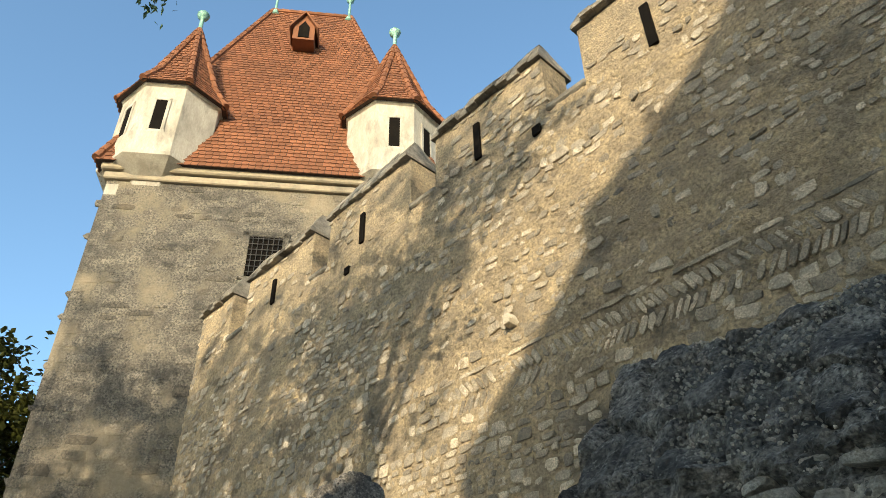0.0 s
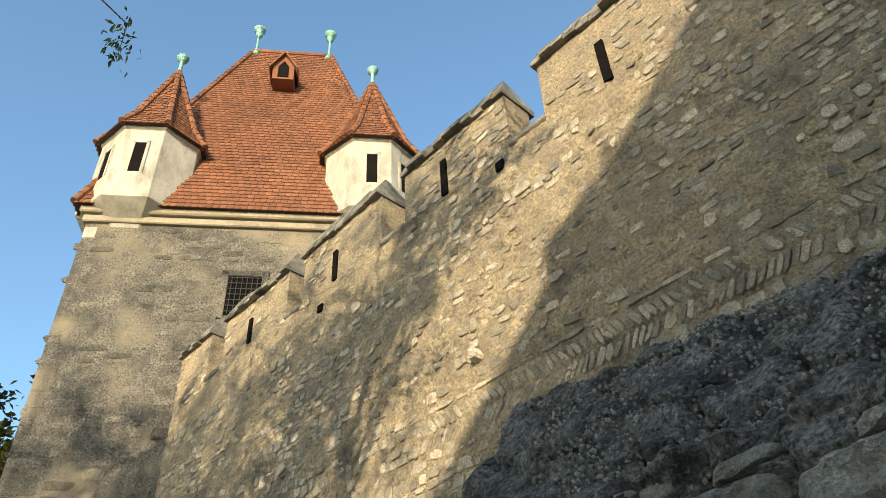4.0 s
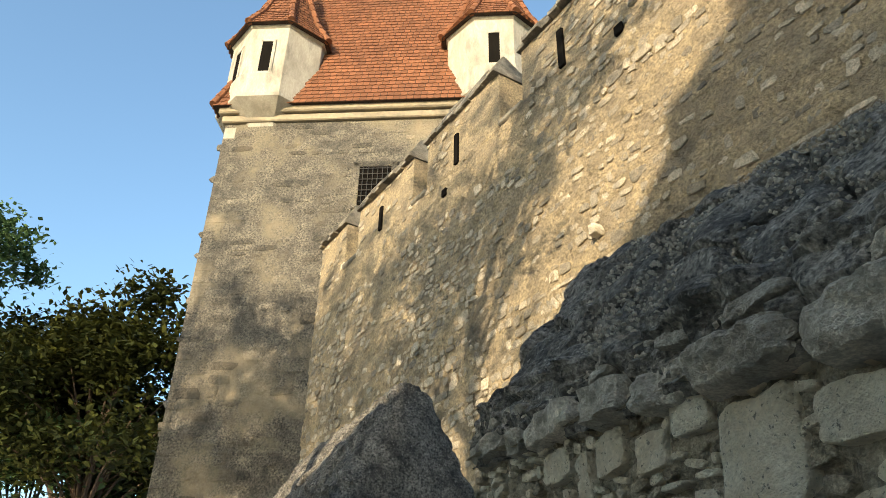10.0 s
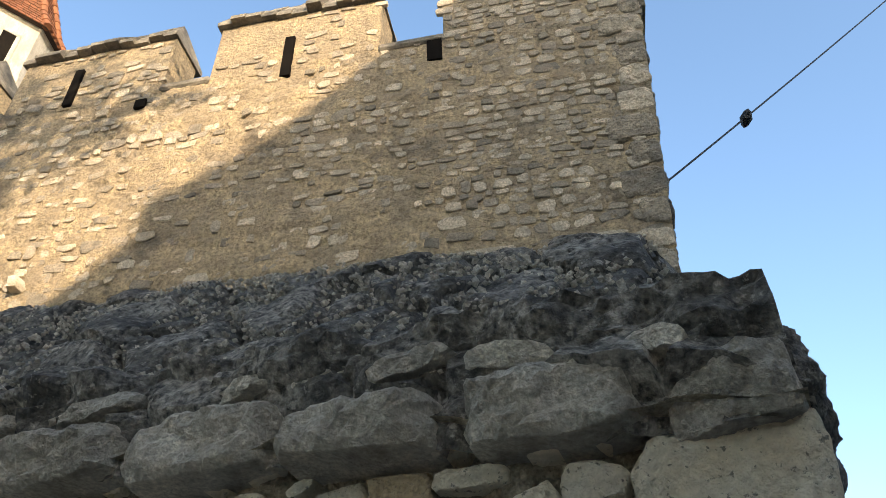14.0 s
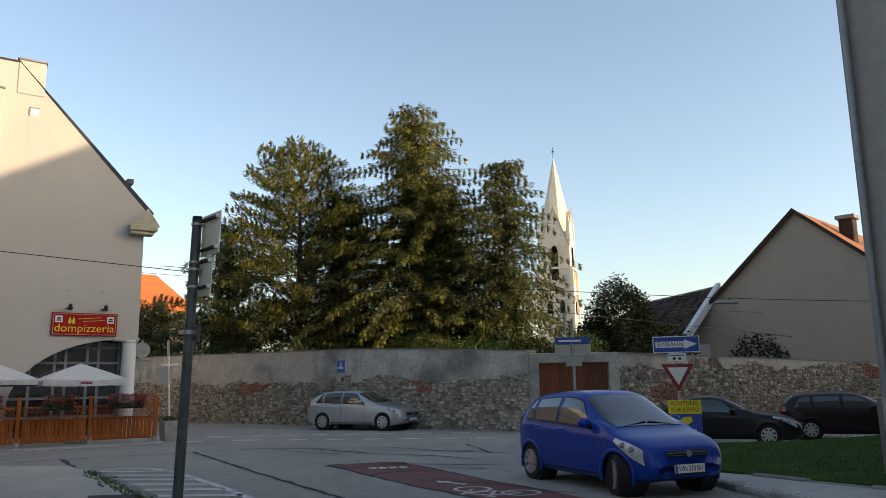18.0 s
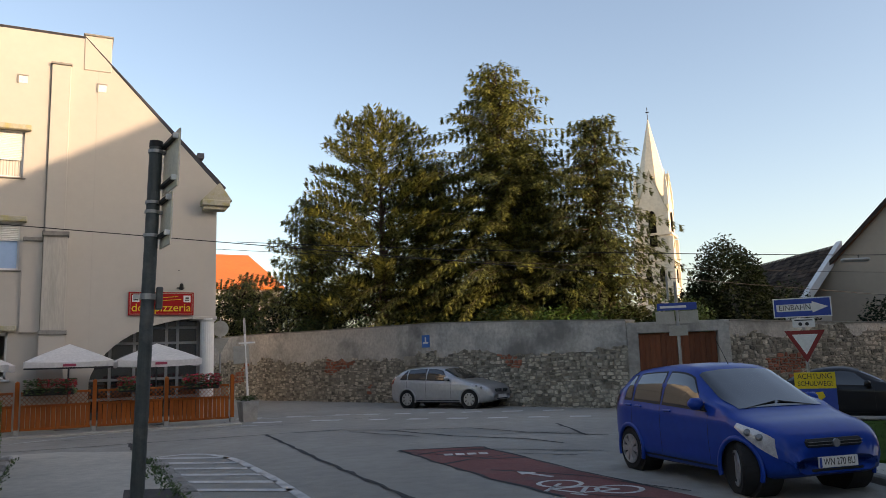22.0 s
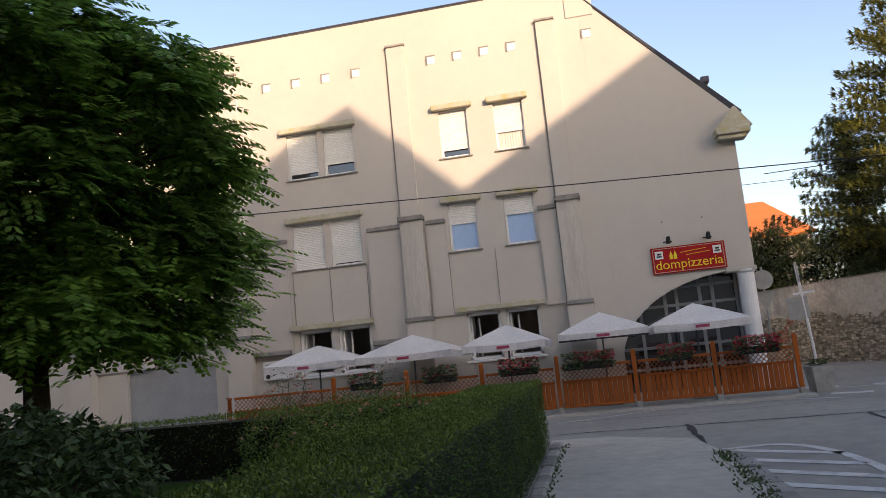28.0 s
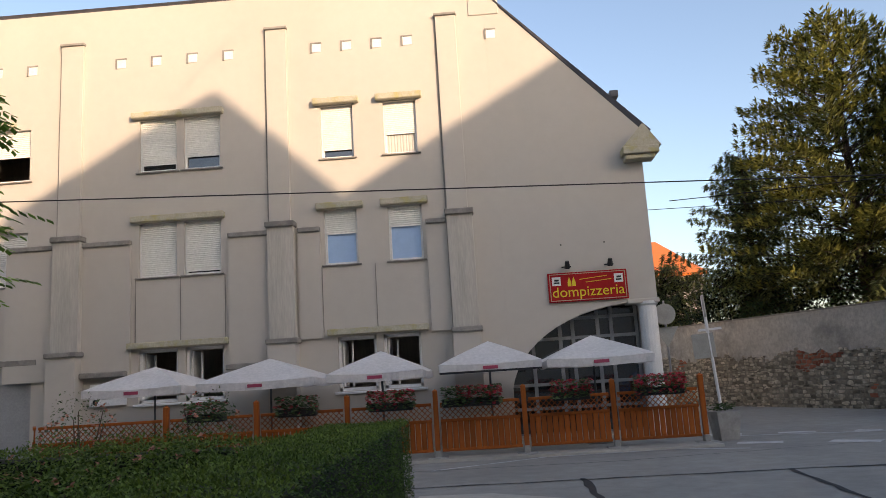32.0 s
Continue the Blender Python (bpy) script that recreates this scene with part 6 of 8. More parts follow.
# ---- the field-stone garden wall with its gate ----
def field_wall(pts, tops, seed, name):
    w = thing(name, "old garden wall of field stones with flaking grey plaster", "wall", kind="structure")
    r = random.Random(seed)
    count = 0
    for (x0, y0), (x1, y1), t0, t1 in zip(pts, pts[1:], tops, tops[1:]):
        L = math.hypot(x1 - x0, y1 - y0)
        mm = pose(x0, y0, 0, 0, 0, math.degrees(math.atan2(y1 - y0, x1 - x0)))
        body = Mesh().panel([(0, -0.4), (L, -0.4), (L, t1), (0, t0)], 0.0, 0.5).moved(mm)
        part("core", body, FARMORT, w)
        plz = lambda a: 1.78 + 0.3 * (x0 > 17) + 0.5 * noise.noise((x0 + a * 0.45, y0 * 0.45, 3)) + 0.16 * noise.noise((x0 + a * 2.2, y0, 8)) + 0.08 * noise.noise((x0 + a * 8, y0, 5))
        n = max(4, int(L / 0.12))
        band = Mesh()
        lo = [(L * i / n, plz(L * i / n)) for i in range(n + 1)]
        k = len(band.v)
        band.add([(a, -0.03, z) for a, z in lo] + [(a, -0.03, t0 + (t1 - t0) * a / L) for a, z in lo] + [(a, 0.01, z) for a, z in lo], [(i, i + 1, n + 2 + i, n + 1 + i) for i in range(n)] + [(2 * n + 2 + i, 2 * n + 3 + i, i + 1, i) for i in range(n)])
        part("plaster", band.moved(mm), FARPL, w, "flaking grey plaster band")
        part("coping", Mesh().panel([(0, t0), (L, t1), (L, t1 + 0.05), (0, t0 + 0.05)], -0.06, 0.56).moved(mm), CORN, w)
        st, br = Mesh(), Mesh()
        for u, v, ww, h in courses(0, L, -0.1, 2.4, r, (0.06, 0.15), (0.09, 0.28), lambda u, v: v < plz(u) + 0.06):
            sm = Mesh().stone(u, v + r.uniform(-0.02, 0.02), ww * 1.06, h * 1.06, r.uniform(0.015, 0.05), r, 6)
            red = noise.noise((x0 + u * 0.5, y0 * 0.3, v * 0.9)) > 0.52
            (br if red else st).add([mm @ Vector(p) for p in sm.v], sm.f)
        tagged(part("rubble", st, FARST, w), kind="stuff")
        if br.v:
            tagged(part("bricks", br, FARBR, w), kind="stuff")
    return w


field_wall([(5.0, 52.0), (9.2, 39.8), (10.6, 36.2), (12.2, 31.8), (13.4, 28.0), (14.7, 24.0), (16.13, 20.15)], [3.2, 3.2, 3.15, 3.1, 3.05, 2.88, 2.66], 7, "wall_garden")
field_wall([(18.71, 18.5), (24.0, 17.9), (33.5, 17.2), (60, 15.0)], [2.55, 2.42, 2.2, 2.0], 9, "wall_garden_street")
gm = pose(16.13, 20.15, 0, 0, 0, math.degrees(math.atan2(18.5 - 20.15, 18.71 - 16.13)))
GL = math.hypot(2.58, 1.65)
gate = thing("garden_gate", "double red-brown plank gate in a pale plastered frame", "gate", gm)
part("pillar", Mesh().box(0, -0.06, -0.1, 0.34, 0.45, 2.6, 0.01), FARPL, gate)
part("pillar", Mesh().box(GL - 0.34, -0.06, -0.1, GL, 0.45, 2.6, 0.01), FARPL, gate)
part("lintel", Mesh().box(0.34, -0.05, 2.27, GL - 0.34, 0.45, 2.6, 0.01), FARPL, gate)
for k in range(2):
    lf = part("leaf", Mesh().box(0.36 + k * (GL - 0.72) / 2, 0.10, 0.05, 0.34 + (k + 1) * (GL - 0.72) / 2, 0.14, 2.25), GATEWOOD, gate)
    for i in range(7):
        a = 0.37 + k * (GL - 0.72) / 2 + i * ((GL - 0.72) / 2 - 0.04) / 7
        part("plank", Mesh().box(a, 0.07, 0.08, a + ((GL - 0.72) / 2 - 0.04) / 7 - 0.012, 0.10, 2.22, 0.008), GATEWOOD, lf)
solid("postbox_recess", Mesh().box(-0.35, -0.1, 1.45, 0.35, 0.05, 1.85, 0.02), FARST, "walled-up stone recess with a slab", "recess", m=pose(12.95, 29.42, 0, 0, 0, -72.5))
ps = thing("pedestrian_sign", "square blue road sign with white symbol on the garden wall", "sign", pose(13.23, 28.53, 2.40, 0, 0, -72.5))
part("plate", Mesh().box(-0.22, -0.06, -0.24, 0.22, -0.045, 0.24, 0.004), SIGNSKY, ps)
part("symbol", Mesh().panel([(-0.03, 0.16), (0.03, 0.16), (0.04, -0.02), (0.15, -0.04), (0.15, -0.1), (-0.15, -0.1), (-0.15, -0.04), (-0.04, -0.02)], -0.064, -0.06), SIGNW, ps)


# ---- church, far roofs and houses ----
church = thing("church_tower", "tall pale limestone church tower with a pointed spire", "church tower", pose(58.0, 64.4, 0, 0, 0, -52) @ Matrix.Diagonal((0.7, 0.7, 1, 1)))
for x0, z0, x1, z1 in ((2.7, 0, 2.7, 8.6), (2.6, 8.6, 2.6, 11.5), (2.5, 11.5, 2.4, 18.5)):
    part("stage", Mesh().add([(-x0, -x0, z0), (x0, -x0, z0), (x0, x0, z0), (-x0, x0, z0), (-x1, -x1, z1), (x1, -x1, z1), (x1, x1, z1), (-x1, x1, z1)], [(0, 1, 5, 4), (1, 2, 6, 5), (2, 3, 7, 6), (3, 0, 4, 7), (4, 5, 6, 7)]), CHURCH, church)
for z in (8.5, 11.4, 14.2):
    part("string_course", Mesh().box(-2.85, -2.85, z, 2.85, 2.85, z + 0.25), CHURCH, church)
for sx in (-1, 1):
    for sy in (-1, 1):
        part("buttress", Mesh().box(sx * 2.6 - 0.35, sy * 2.6 - 0.35, 0, sx * 2.6 + 0.35, sy * 2.6 + 0.35, 14).lathe([(0.45, 17.5), (0.4, 19.2), (0.0, 21.5)], 4, (sx * 2.3, sy * 2.3, 0), math.pi / 4), CHURCH, church)
part("spire", Mesh().lathe([(2.75, 18.2), (2.0, 21.3), (0.06, 27.6)], 8, (0, 0, 0), math.pi / 8), CHURCH, church, "slender stone spire")
part("spire_cross", Mesh().tube((0, 0, 27.0), (0, 0, 29.0), 0.05).box(-0.25, -0.04, 28.4, 0.25, 0.04, 28.5), IRON, church)
for k in range(4):
    q = Matrix.Rotation(math.pi / 2 * k, 4, "Z")
    part("gable", Mesh().panel([(-2.4, 16.8), (2.4, 16.8), (0, 21.2)], -2.5, -2.0).moved(q), CHURCH, church)
    part("gable_edge", Mesh().panel([(-2.55, 16.8), (0, 21.5), (2.55, 16.8), (2.35, 16.8), (0, 21.0), (-2.35, 16.8)], -2.56, -2.48).moved(q), LEDGE, church)
    arc = [(0.55 * math.cos(math.pi * i / 8), 16.0 + 0.9 * math.sin(math.pi * i / 8)) for i in range(9)]
    part("belfry_window", Mesh().panel([(-0.55, 13.0), (0.55, 13.0), *arc], -2.62, -2.4).moved(q), DARK, church)
    for x in (-1.0, 1.0):
        a2 = [(x + 0.38 * math.cos(math.pi * i / 6), 10.3 + 0.38 * math.sin(math.pi * i / 6)) for i in range(7)]
        part("small_window", Mesh().panel([(x - 0.38, 9.2), (x + 0.38, 9.2), *a2], -2.72, -2.5).moved(q), DARK, church)
    a3 = [(0.5 * math.cos(math.pi * i / 6), 7.0 + 0.5 * math.sin(math.pi * i / 6)) for i in range(7)]
    part("small_window", Mesh().panel([(-0.5, 6.0), (0.5, 6.0), *a3], -2.8, -2.5).moved(q), DARK, church)
nave = thing("church_nave", "white church gables below the tower", "church", pose(55.2, 60.0, 0, 0, 0, -45))
part("gable", Mesh().panel([(-3, 0), (4, 0), (4, 1), (-1, 6.6), (-3, 6.6)], 0, 8), CHURCH, nave)
part("roof", Mesh().panel([(4.3, 0.9), (4.1, 0.7), (-1.1, 6.5), (-1, 6.9)], -0.3, 8.3), TILEDARK, nave)


def far_house(name, label, poly, y1, m, wallm, roofm, ridge_over=0.3):
    """A house with a gable of the given half outline (eave and ridge), reaching back to y1."""
    h = thing(name, label, "house", m)
    (xa, za), (xr, zr), (xb, zb) = poly
    part("wall", Mesh().panel([(xa, -0.5), (xb, -0.5), (xb, zb), (xr, zr), (xa, za)], 0, y1), wallm, h)
    for (x0, z0), (x1, z1) in (((xa, za), (xr, zr)), ((xr, zr), (xb, zb))):
        d = Vector((x1 - x0, 0, z1 - z0)).normalized()
        nrm = Vector((-d.z, 0, d.x))
        if nrm.z < 0:
            nrm = -nrm
        o = d * ridge_over
        a, b = Vector((x0, 0, z0)), Vector((x1, 0, z1))
        if z0 < z1:
            a = a - o
        else:
            b = b + o
        m2 = Mesh().add([(*p,) for p in (a + Vector((0, -0.2, 0)), b + Vector((0, -0.2, 0)), b + Vector((0, y1 + 0.2, 0)), a + Vector((0, y1 + 0.2, 0)))] + [(*(p + nrm * 0.16),) for p in (a + Vector((0, -0.2, 0)), b + Vector((0, -0.2, 0)), b + Vector((0, y1 + 0.2, 0)), a + Vector((0, y1 + 0.2, 0)))],
                         [(0, 3, 2, 1), (4, 5, 6, 7), (0, 1, 5, 4), (1, 2, 6, 5), (2, 3, 7, 6), (3, 0, 4, 7)])
        part("roof", m2, roofm, h)
    return h


gh = far_house("gable_house", "house with a blank brown rendered gable and an orange tiled roof", [(-7.0, 3.6), (0, 9.85), (8.6, 2.5)], 12, pose(34.9, 21.4, 0, 0, 0, -79), GABLE, ROOFOR)
part("verge", Mesh().panel([(-7.25, 3.34), (0, 9.86), (8.85, 2.24), (8.85, 2.46), (0, 10.1), (-7.25, 3.58)], -0.25, -0.203), TILEDARK, gh, "dark brown verge board")
for x, y, s in ((1.6, 2.8, 0.34), (2.8, 4.6, 0.38)):
    ch = part("chimney", Mesh().box(x - s, y - s, 7, x + s, y + s, 9.9 - x * 0.12, 0.03), TILEDARK, gh)
    part("chimney_cap", Mesh().box(x - s - 0.12, y - s - 0.12, 9.85 - x * 0.12, x + s + 0.12, y + s + 0.12, 10.05 - x * 0.12, 0.02), CORN, ch)
ah = thing("annex", "low house with a dark mossy tiled roof and white gable edge", "house", pose(31.8, 27.1, 0.5, 0, 0, -100))
part("wall", Mesh().box(-8, 0, -0.5, 0.4, 6, 3.0), PLASTER, ah)
tiled(ah, (-8.6, -0.4, 2.7), (0.4, -0.4, 2.7), (-6.6, 3.0, 5.9), (0.4, 3.0, 6.2), 0.3, 0.28, TILEDARK)
part("roof", Mesh().add([(-8.6, -0.42, 2.62), (0.4, -0.42, 2.62), (0.4, 3.0, 6.12), (-6.6, 3.0, 5.8), (-6.6, 6, 3), (0.4, 6, 3)], [(0, 1, 2, 3), (3, 2, 5, 4), (0, 3, 4)]), TILEDARK, ah)
part("verge", Mesh().add([(0.4, -0.5, 2.5), (0.75, -0.5, 2.5), (0.75, 3.0, 6.35), (0.4, 3.0, 6.35), (0.4, -0.5, 2.0), (0.75, -0.5, 2.0), (0.75, 3.0, 5.8), (0.4, 3.0, 5.8)], [(0, 1, 2, 3), (4, 7, 6, 5), (0, 4, 5, 1), (1, 5, 6, 2), (2, 6, 7, 3), (3, 7, 4, 0)]), WHITE, ah, "white gable edge")
far_house("orange_roof_house", "far long house with a bright orange roof", [(-12, 7.0), (0, 10.9), (12, 7.0)], 30, pose(14.0, 66, 0, 0, 0, 90), PLASTER, ROOFBRIGHT)

# ---- the grey house, and unseen houses added to cast shadow ----
gy = thing("grey_house", "tall grey plastered house with downpipe at the street corner", "house", pose(11.88, 6.45, 0))
# The two rear blocks are unseen; the last is added to stop sunlight.
for b in ((0, -7.0, 0, 9.5, 0, 13.4), (0.3, -24, 0, 14.0, -7.004, 13.4), (14.004, -9.0, 0, 24, -7.0, 13.35)):
    part("wall", Mesh().box(*b), GREYPL, gy)
part("plinth", Mesh().box(-0.06, -24, 0, 9.56, 0.06, 1.28, 0.01), PLINTH, gy, "brown-grey plinth")
# Unseen roofs and gable, shaped to cast the shadow edge on the restaurant.
part("roof", Mesh().add([(-0.3, -7.0, 15.75), (4.45, -7.0, 18.2), (8.9, -7.0, 15.0), (8.9, -7.0, 13.3), (-0.3, -7.0, 13.3), (-0.3, -24, 15.75), (4.45, -24, 18.2), (8.9, -24, 15.0), (8.9, -24, 13.3), (-0.3, -24, 13.3)],
                        [(4, 3, 2, 1, 0), (0, 1, 6, 5), (1, 2, 7, 6), (5, 6, 7, 8, 9), (0, 5, 9, 4), (2, 3, 8, 7)]), TILEDARK, gy)
part("roof", Mesh().panel([(7.0, 13.3), (7.0, 15.2), (7.55, 15.95), (16.0, 20.75), (24, 15.5), (24, 13.3)], -9.0, -7.0), TILEDARK, gy)
part("gable", Mesh().panel([(-0.25, 13.35), (-0.25, 16.75), (4.2, 19.35), (8.85, 15.0), (8.85, 13.35)], -8.9, -7.05), TILEDARK, gy)
part("eave", Mesh().box(-0.4, -7.0, 13.3, 9.9, 0.4, 13.6, 0.03), CORN, gy)
dp = part("downpipe", Mesh().tube((-0.07, -0.12, 0.05), (-0.07, -0.12, 13.2), 0.055, n=12), GREYM, gy, "grey metal downpipe")
part("pipe_foot", Mesh().tube((-0.07, -0.12, 0.0), (-0.07, -0.12, 1.3), 0.075, n=12), ALUBACK, dp)
for z in (2.6, 5.1, 7.4, 9.5):
    part("pipe_clip", Mesh().tube((-0.07, -0.12, z), (-0.07, -0.12, z + 0.06), 0.068, n=12).tube((-0.07, -0.12, z + 0.03), (0, -0.12, z + 0.03), 0.012, n=6), GREYM, dp)
for y in (-2.25, -5.0):
    for z in (2.7, 6.1, 9.5):
        w = part("window", Mesh().box(-0.03, y + 0.56, z + 0.09, 0.06, y + 0.64, z + 1.76), WHITE, gy, "white framed window")
        for b in ((y, z, y + 1.2, z + 0.09), (y, z + 1.76, y + 1.2, z + 1.85), (y, z + 0.09, y + 0.09, z + 1.76), (y + 1.11, z + 0.09, y + 1.2, z + 1.76)):
            part("window_frame", Mesh().box(-0.04, b[0], b[1], 0.06, b[2], b[3], 0.004), WHITE, w)
        for b in (y + 0.09, y + 0.64):
            part("glazing_bar", Mesh().box(-0.028, b, z + 1.2, 0.06, b + 0.47, z + 1.27), WHITE, w)
        part("pane", Mesh().box(-0.012, y + 0.05, z + 0.05, 0.0, y + 1.15, z + 1.8), WINGLASS, w)
        for b in ((-0.05, y - 0.16, z - 0.02, y - 0.01, z + 1.95), (-0.05, y + 1.21, z - 0.02, y + 1.36, z + 1.95), (-0.07, y - 0.2, z - 0.16, y + 1.4, z - 0.04), (-0.053, y - 0.16, z + 1.955, y + 1.36, z + 2.06)):
            part("surround", Mesh().box(b[0], b[1], b[2], 0.02, b[3], b[4]), GREYPL, w)
# Unseen house and wing, placed to cast the shadow on the town walls.
hc = far_house("caster_house", "unseen plastered house behind the walker, added to shadow the curtain wall", [(-2.3, 11.65), (5.0, 18.2), (12.3, 11.65)], 8, pose(12.96, -18.28, 0, 0, 0, 38.3), PLASTER, TILEDARK)
part("wing", Mesh().box(-10.0, 0.0, -0.3, -2.31, 7.0, 8.6).box(-10.2, -0.2, 8.6, -2.31, 7.2, 8.85, 0.05), PLASTER, hc, "unseen lower wing with a flat roof, added to shade the cap")
# Unseen houses, added to keep the garden wall and side street in shadow.
for k, x in enumerate((42.0, 56.0, 70.0)):
    far_house("caster_row_house", "plain unseen plastered house added to shade the side street", [(-5.0, 9.2), (0.0, 13.0), (5.0, 9.2)], 13.9, pose(x + 7, -6.5, 0, 0, 0, 90), GREYPL, TILEDARK)


# ---- plants ----
def leaf(mesh, c, s, r, asp=0.5, hang=0.0):
    """One pointed leaf of length s at c."""
    q = Matrix.Rotation(r.random() * 6.283, 3, "Z") @ Matrix.Rotation(r.uniform(-0.9, 0.9) + hang, 3, "Y") @ Matrix.Rotation(r.uniform(-0.8, 0.8), 3, "X")
    w = s * asp / 2
    mesh.add([c + q @ Vector(v) for v in ((0, 0, 0), (s * 0.45, -w, s * 0.05), (s, 0, 0), (s * 0.45, w, s * 0.05))], [(0, 1, 2, 3)])


def hedge(x0, y0, x1, y1, h, label, seed, dens=900, fine=1.0):
    r = random.Random(seed)
    t = thing("hedge", label, "hedge", group="clipped hedges")
    # Near-black box paints the shade inside the hedge; no twigs are modelled.
    part("branchwork", Mesh().box(x0 + 0.10, y0 + 0.10, 0.04, x1 - 0.10, y1 - 0.10, h - 0.10), HEDGEDARK, t)
    side, topm = Mesh(), Mesh()
    for k in range(int(2 * (y1 - y0 + x1 - x0) * h * dens)):
        u = r.random() * (2 * (y1 - y0) + 2 * (x1 - x0))
        z = 0.06 + r.random() * (h - 0.08)
        if u < y1 - y0:
            c, n = Vector((x1, y0 + u, z)), Vector((1, 0, 0))
        elif u < 2 * (y1 - y0):
            c, n = Vector((x0, y0 + u - (y1 - y0), z)), Vector((-1, 0, 0))
        elif u < 2 * (y1 - y0) + x1 - x0:
            c, n = Vector((x0 + u - 2 * (y1 - y0), y0, z)), Vector((0, -1, 0))
        else:
            c, n = Vector((x0 + u - 2 * (y1 - y0) - (x1 - x0), y1, z)), Vector((0, 1, 0))
        c = c + n * (0.03 * noise.noise((c.x * 2.5, c.y * 2.5, z * 3)) + r.uniform(-0.05, 0.015))
        leaf(side, c, r.uniform(0.03, 0.06) * fine, r)
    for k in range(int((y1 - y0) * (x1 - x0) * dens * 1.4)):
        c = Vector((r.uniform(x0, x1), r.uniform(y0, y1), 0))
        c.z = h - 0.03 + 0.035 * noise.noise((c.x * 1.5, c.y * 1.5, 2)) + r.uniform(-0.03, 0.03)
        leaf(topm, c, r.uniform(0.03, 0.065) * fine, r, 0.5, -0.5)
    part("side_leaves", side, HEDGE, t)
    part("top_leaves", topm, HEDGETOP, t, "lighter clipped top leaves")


hedge(-1.5, 8.2, -0.42, 18.5, 1.13, "long clipped green hedge beside the footpath", 1, 2100, 0.62)
hedge(-13.0, 17.6, -1.7, 18.5, 1.02, "clipped green hedge in front of the terrace", 2, 420)


def shrub(name, label, x, y, rad, h, n, material, seed, size=(0.03, 0.07), petals=0, petal=None, z0=0.0):
    r = random.Random(seed)
    t = thing(name, label, "shrub", pose(x, y, 0))
    st = Mesh()
    for k in range(7):
        a = r.random() * 6.28
        st.tube((0, 0, 0.02), (math.cos(a) * rad * 0.6, math.sin(a) * rad * 0.6, h * r.uniform(0.5, 0.85)), 0.02, 0.006, 6)
    part("stems", st, BARK, t)
    m, p = Mesh(), Mesh()
    for k in range(n):
        a, u, v = r.random() * 6.283, r.random(), r.random()
        ph = math.acos(1 - 1.6 * u)
        rr = rad * (0.55 + 0.45 * v ** 0.4) * (1 + 0.28 * noise.noise((math.cos(a) * 1.6 + seed, math.sin(a) * 1.6, ph * 1.5)))
        c = Vector((rr * math.sin(ph) * math.cos(a), rr * math.sin(ph) * math.sin(a), z0 + h * 0.5 + rr / rad * h * 0.5 * math.cos(ph)))
        if c.z < 0.05:
            continue
        if petals and r.random() < petals:
            for q in range(5):
                leaf(p, c, 0.05, r, 0.9)
        else:
            leaf(m, c, r.uniform(*size), r)
    part("leaves", m, material, t)
    if p.v:
        part("blossoms", p, petal, t)
    return t


shrub("shrub", "round dark evergreen shrub beside the wall", -3.0, 9.4, 0.98, 1.6, 15000, SHRUBL, 11, (0.045, 0.09))
for k, (x, y, rad, h, n) in enumerate(((-3.2, 16.6, 0.95, 1.28, 6000), (-2.3, 15.8, 0.75, 1.28, 4600), (-4.4, 16.9, 0.7, 1.2, 3600), (-2.6, 14.2, 0.75, 1.18, 4600), (-2.2, 12.6, 0.65, 1.12, 3000))):
    shrub("rose_bush", "loose rose bush with a few pink blossoms behind the hedge", x, y, rad, h, n, HEDGETOP, 60 + k, (0.03, 0.06), 0.004, PETALPINK)
shrub("rose_bush", "tall rose bush with pink blossoms by the terrace", -5.1, 18.9, 0.55, 1.75, 900, LEAF2, 71, (0.03, 0.06), 0.06, PETALPINK)
shrub("rose_bush", "tall dark rose bush by the terrace", -3.3, 19.0, 0.55, 1.7, 900, LEAF2, 72, (0.03, 0.06), 0.02, PETALPINK)


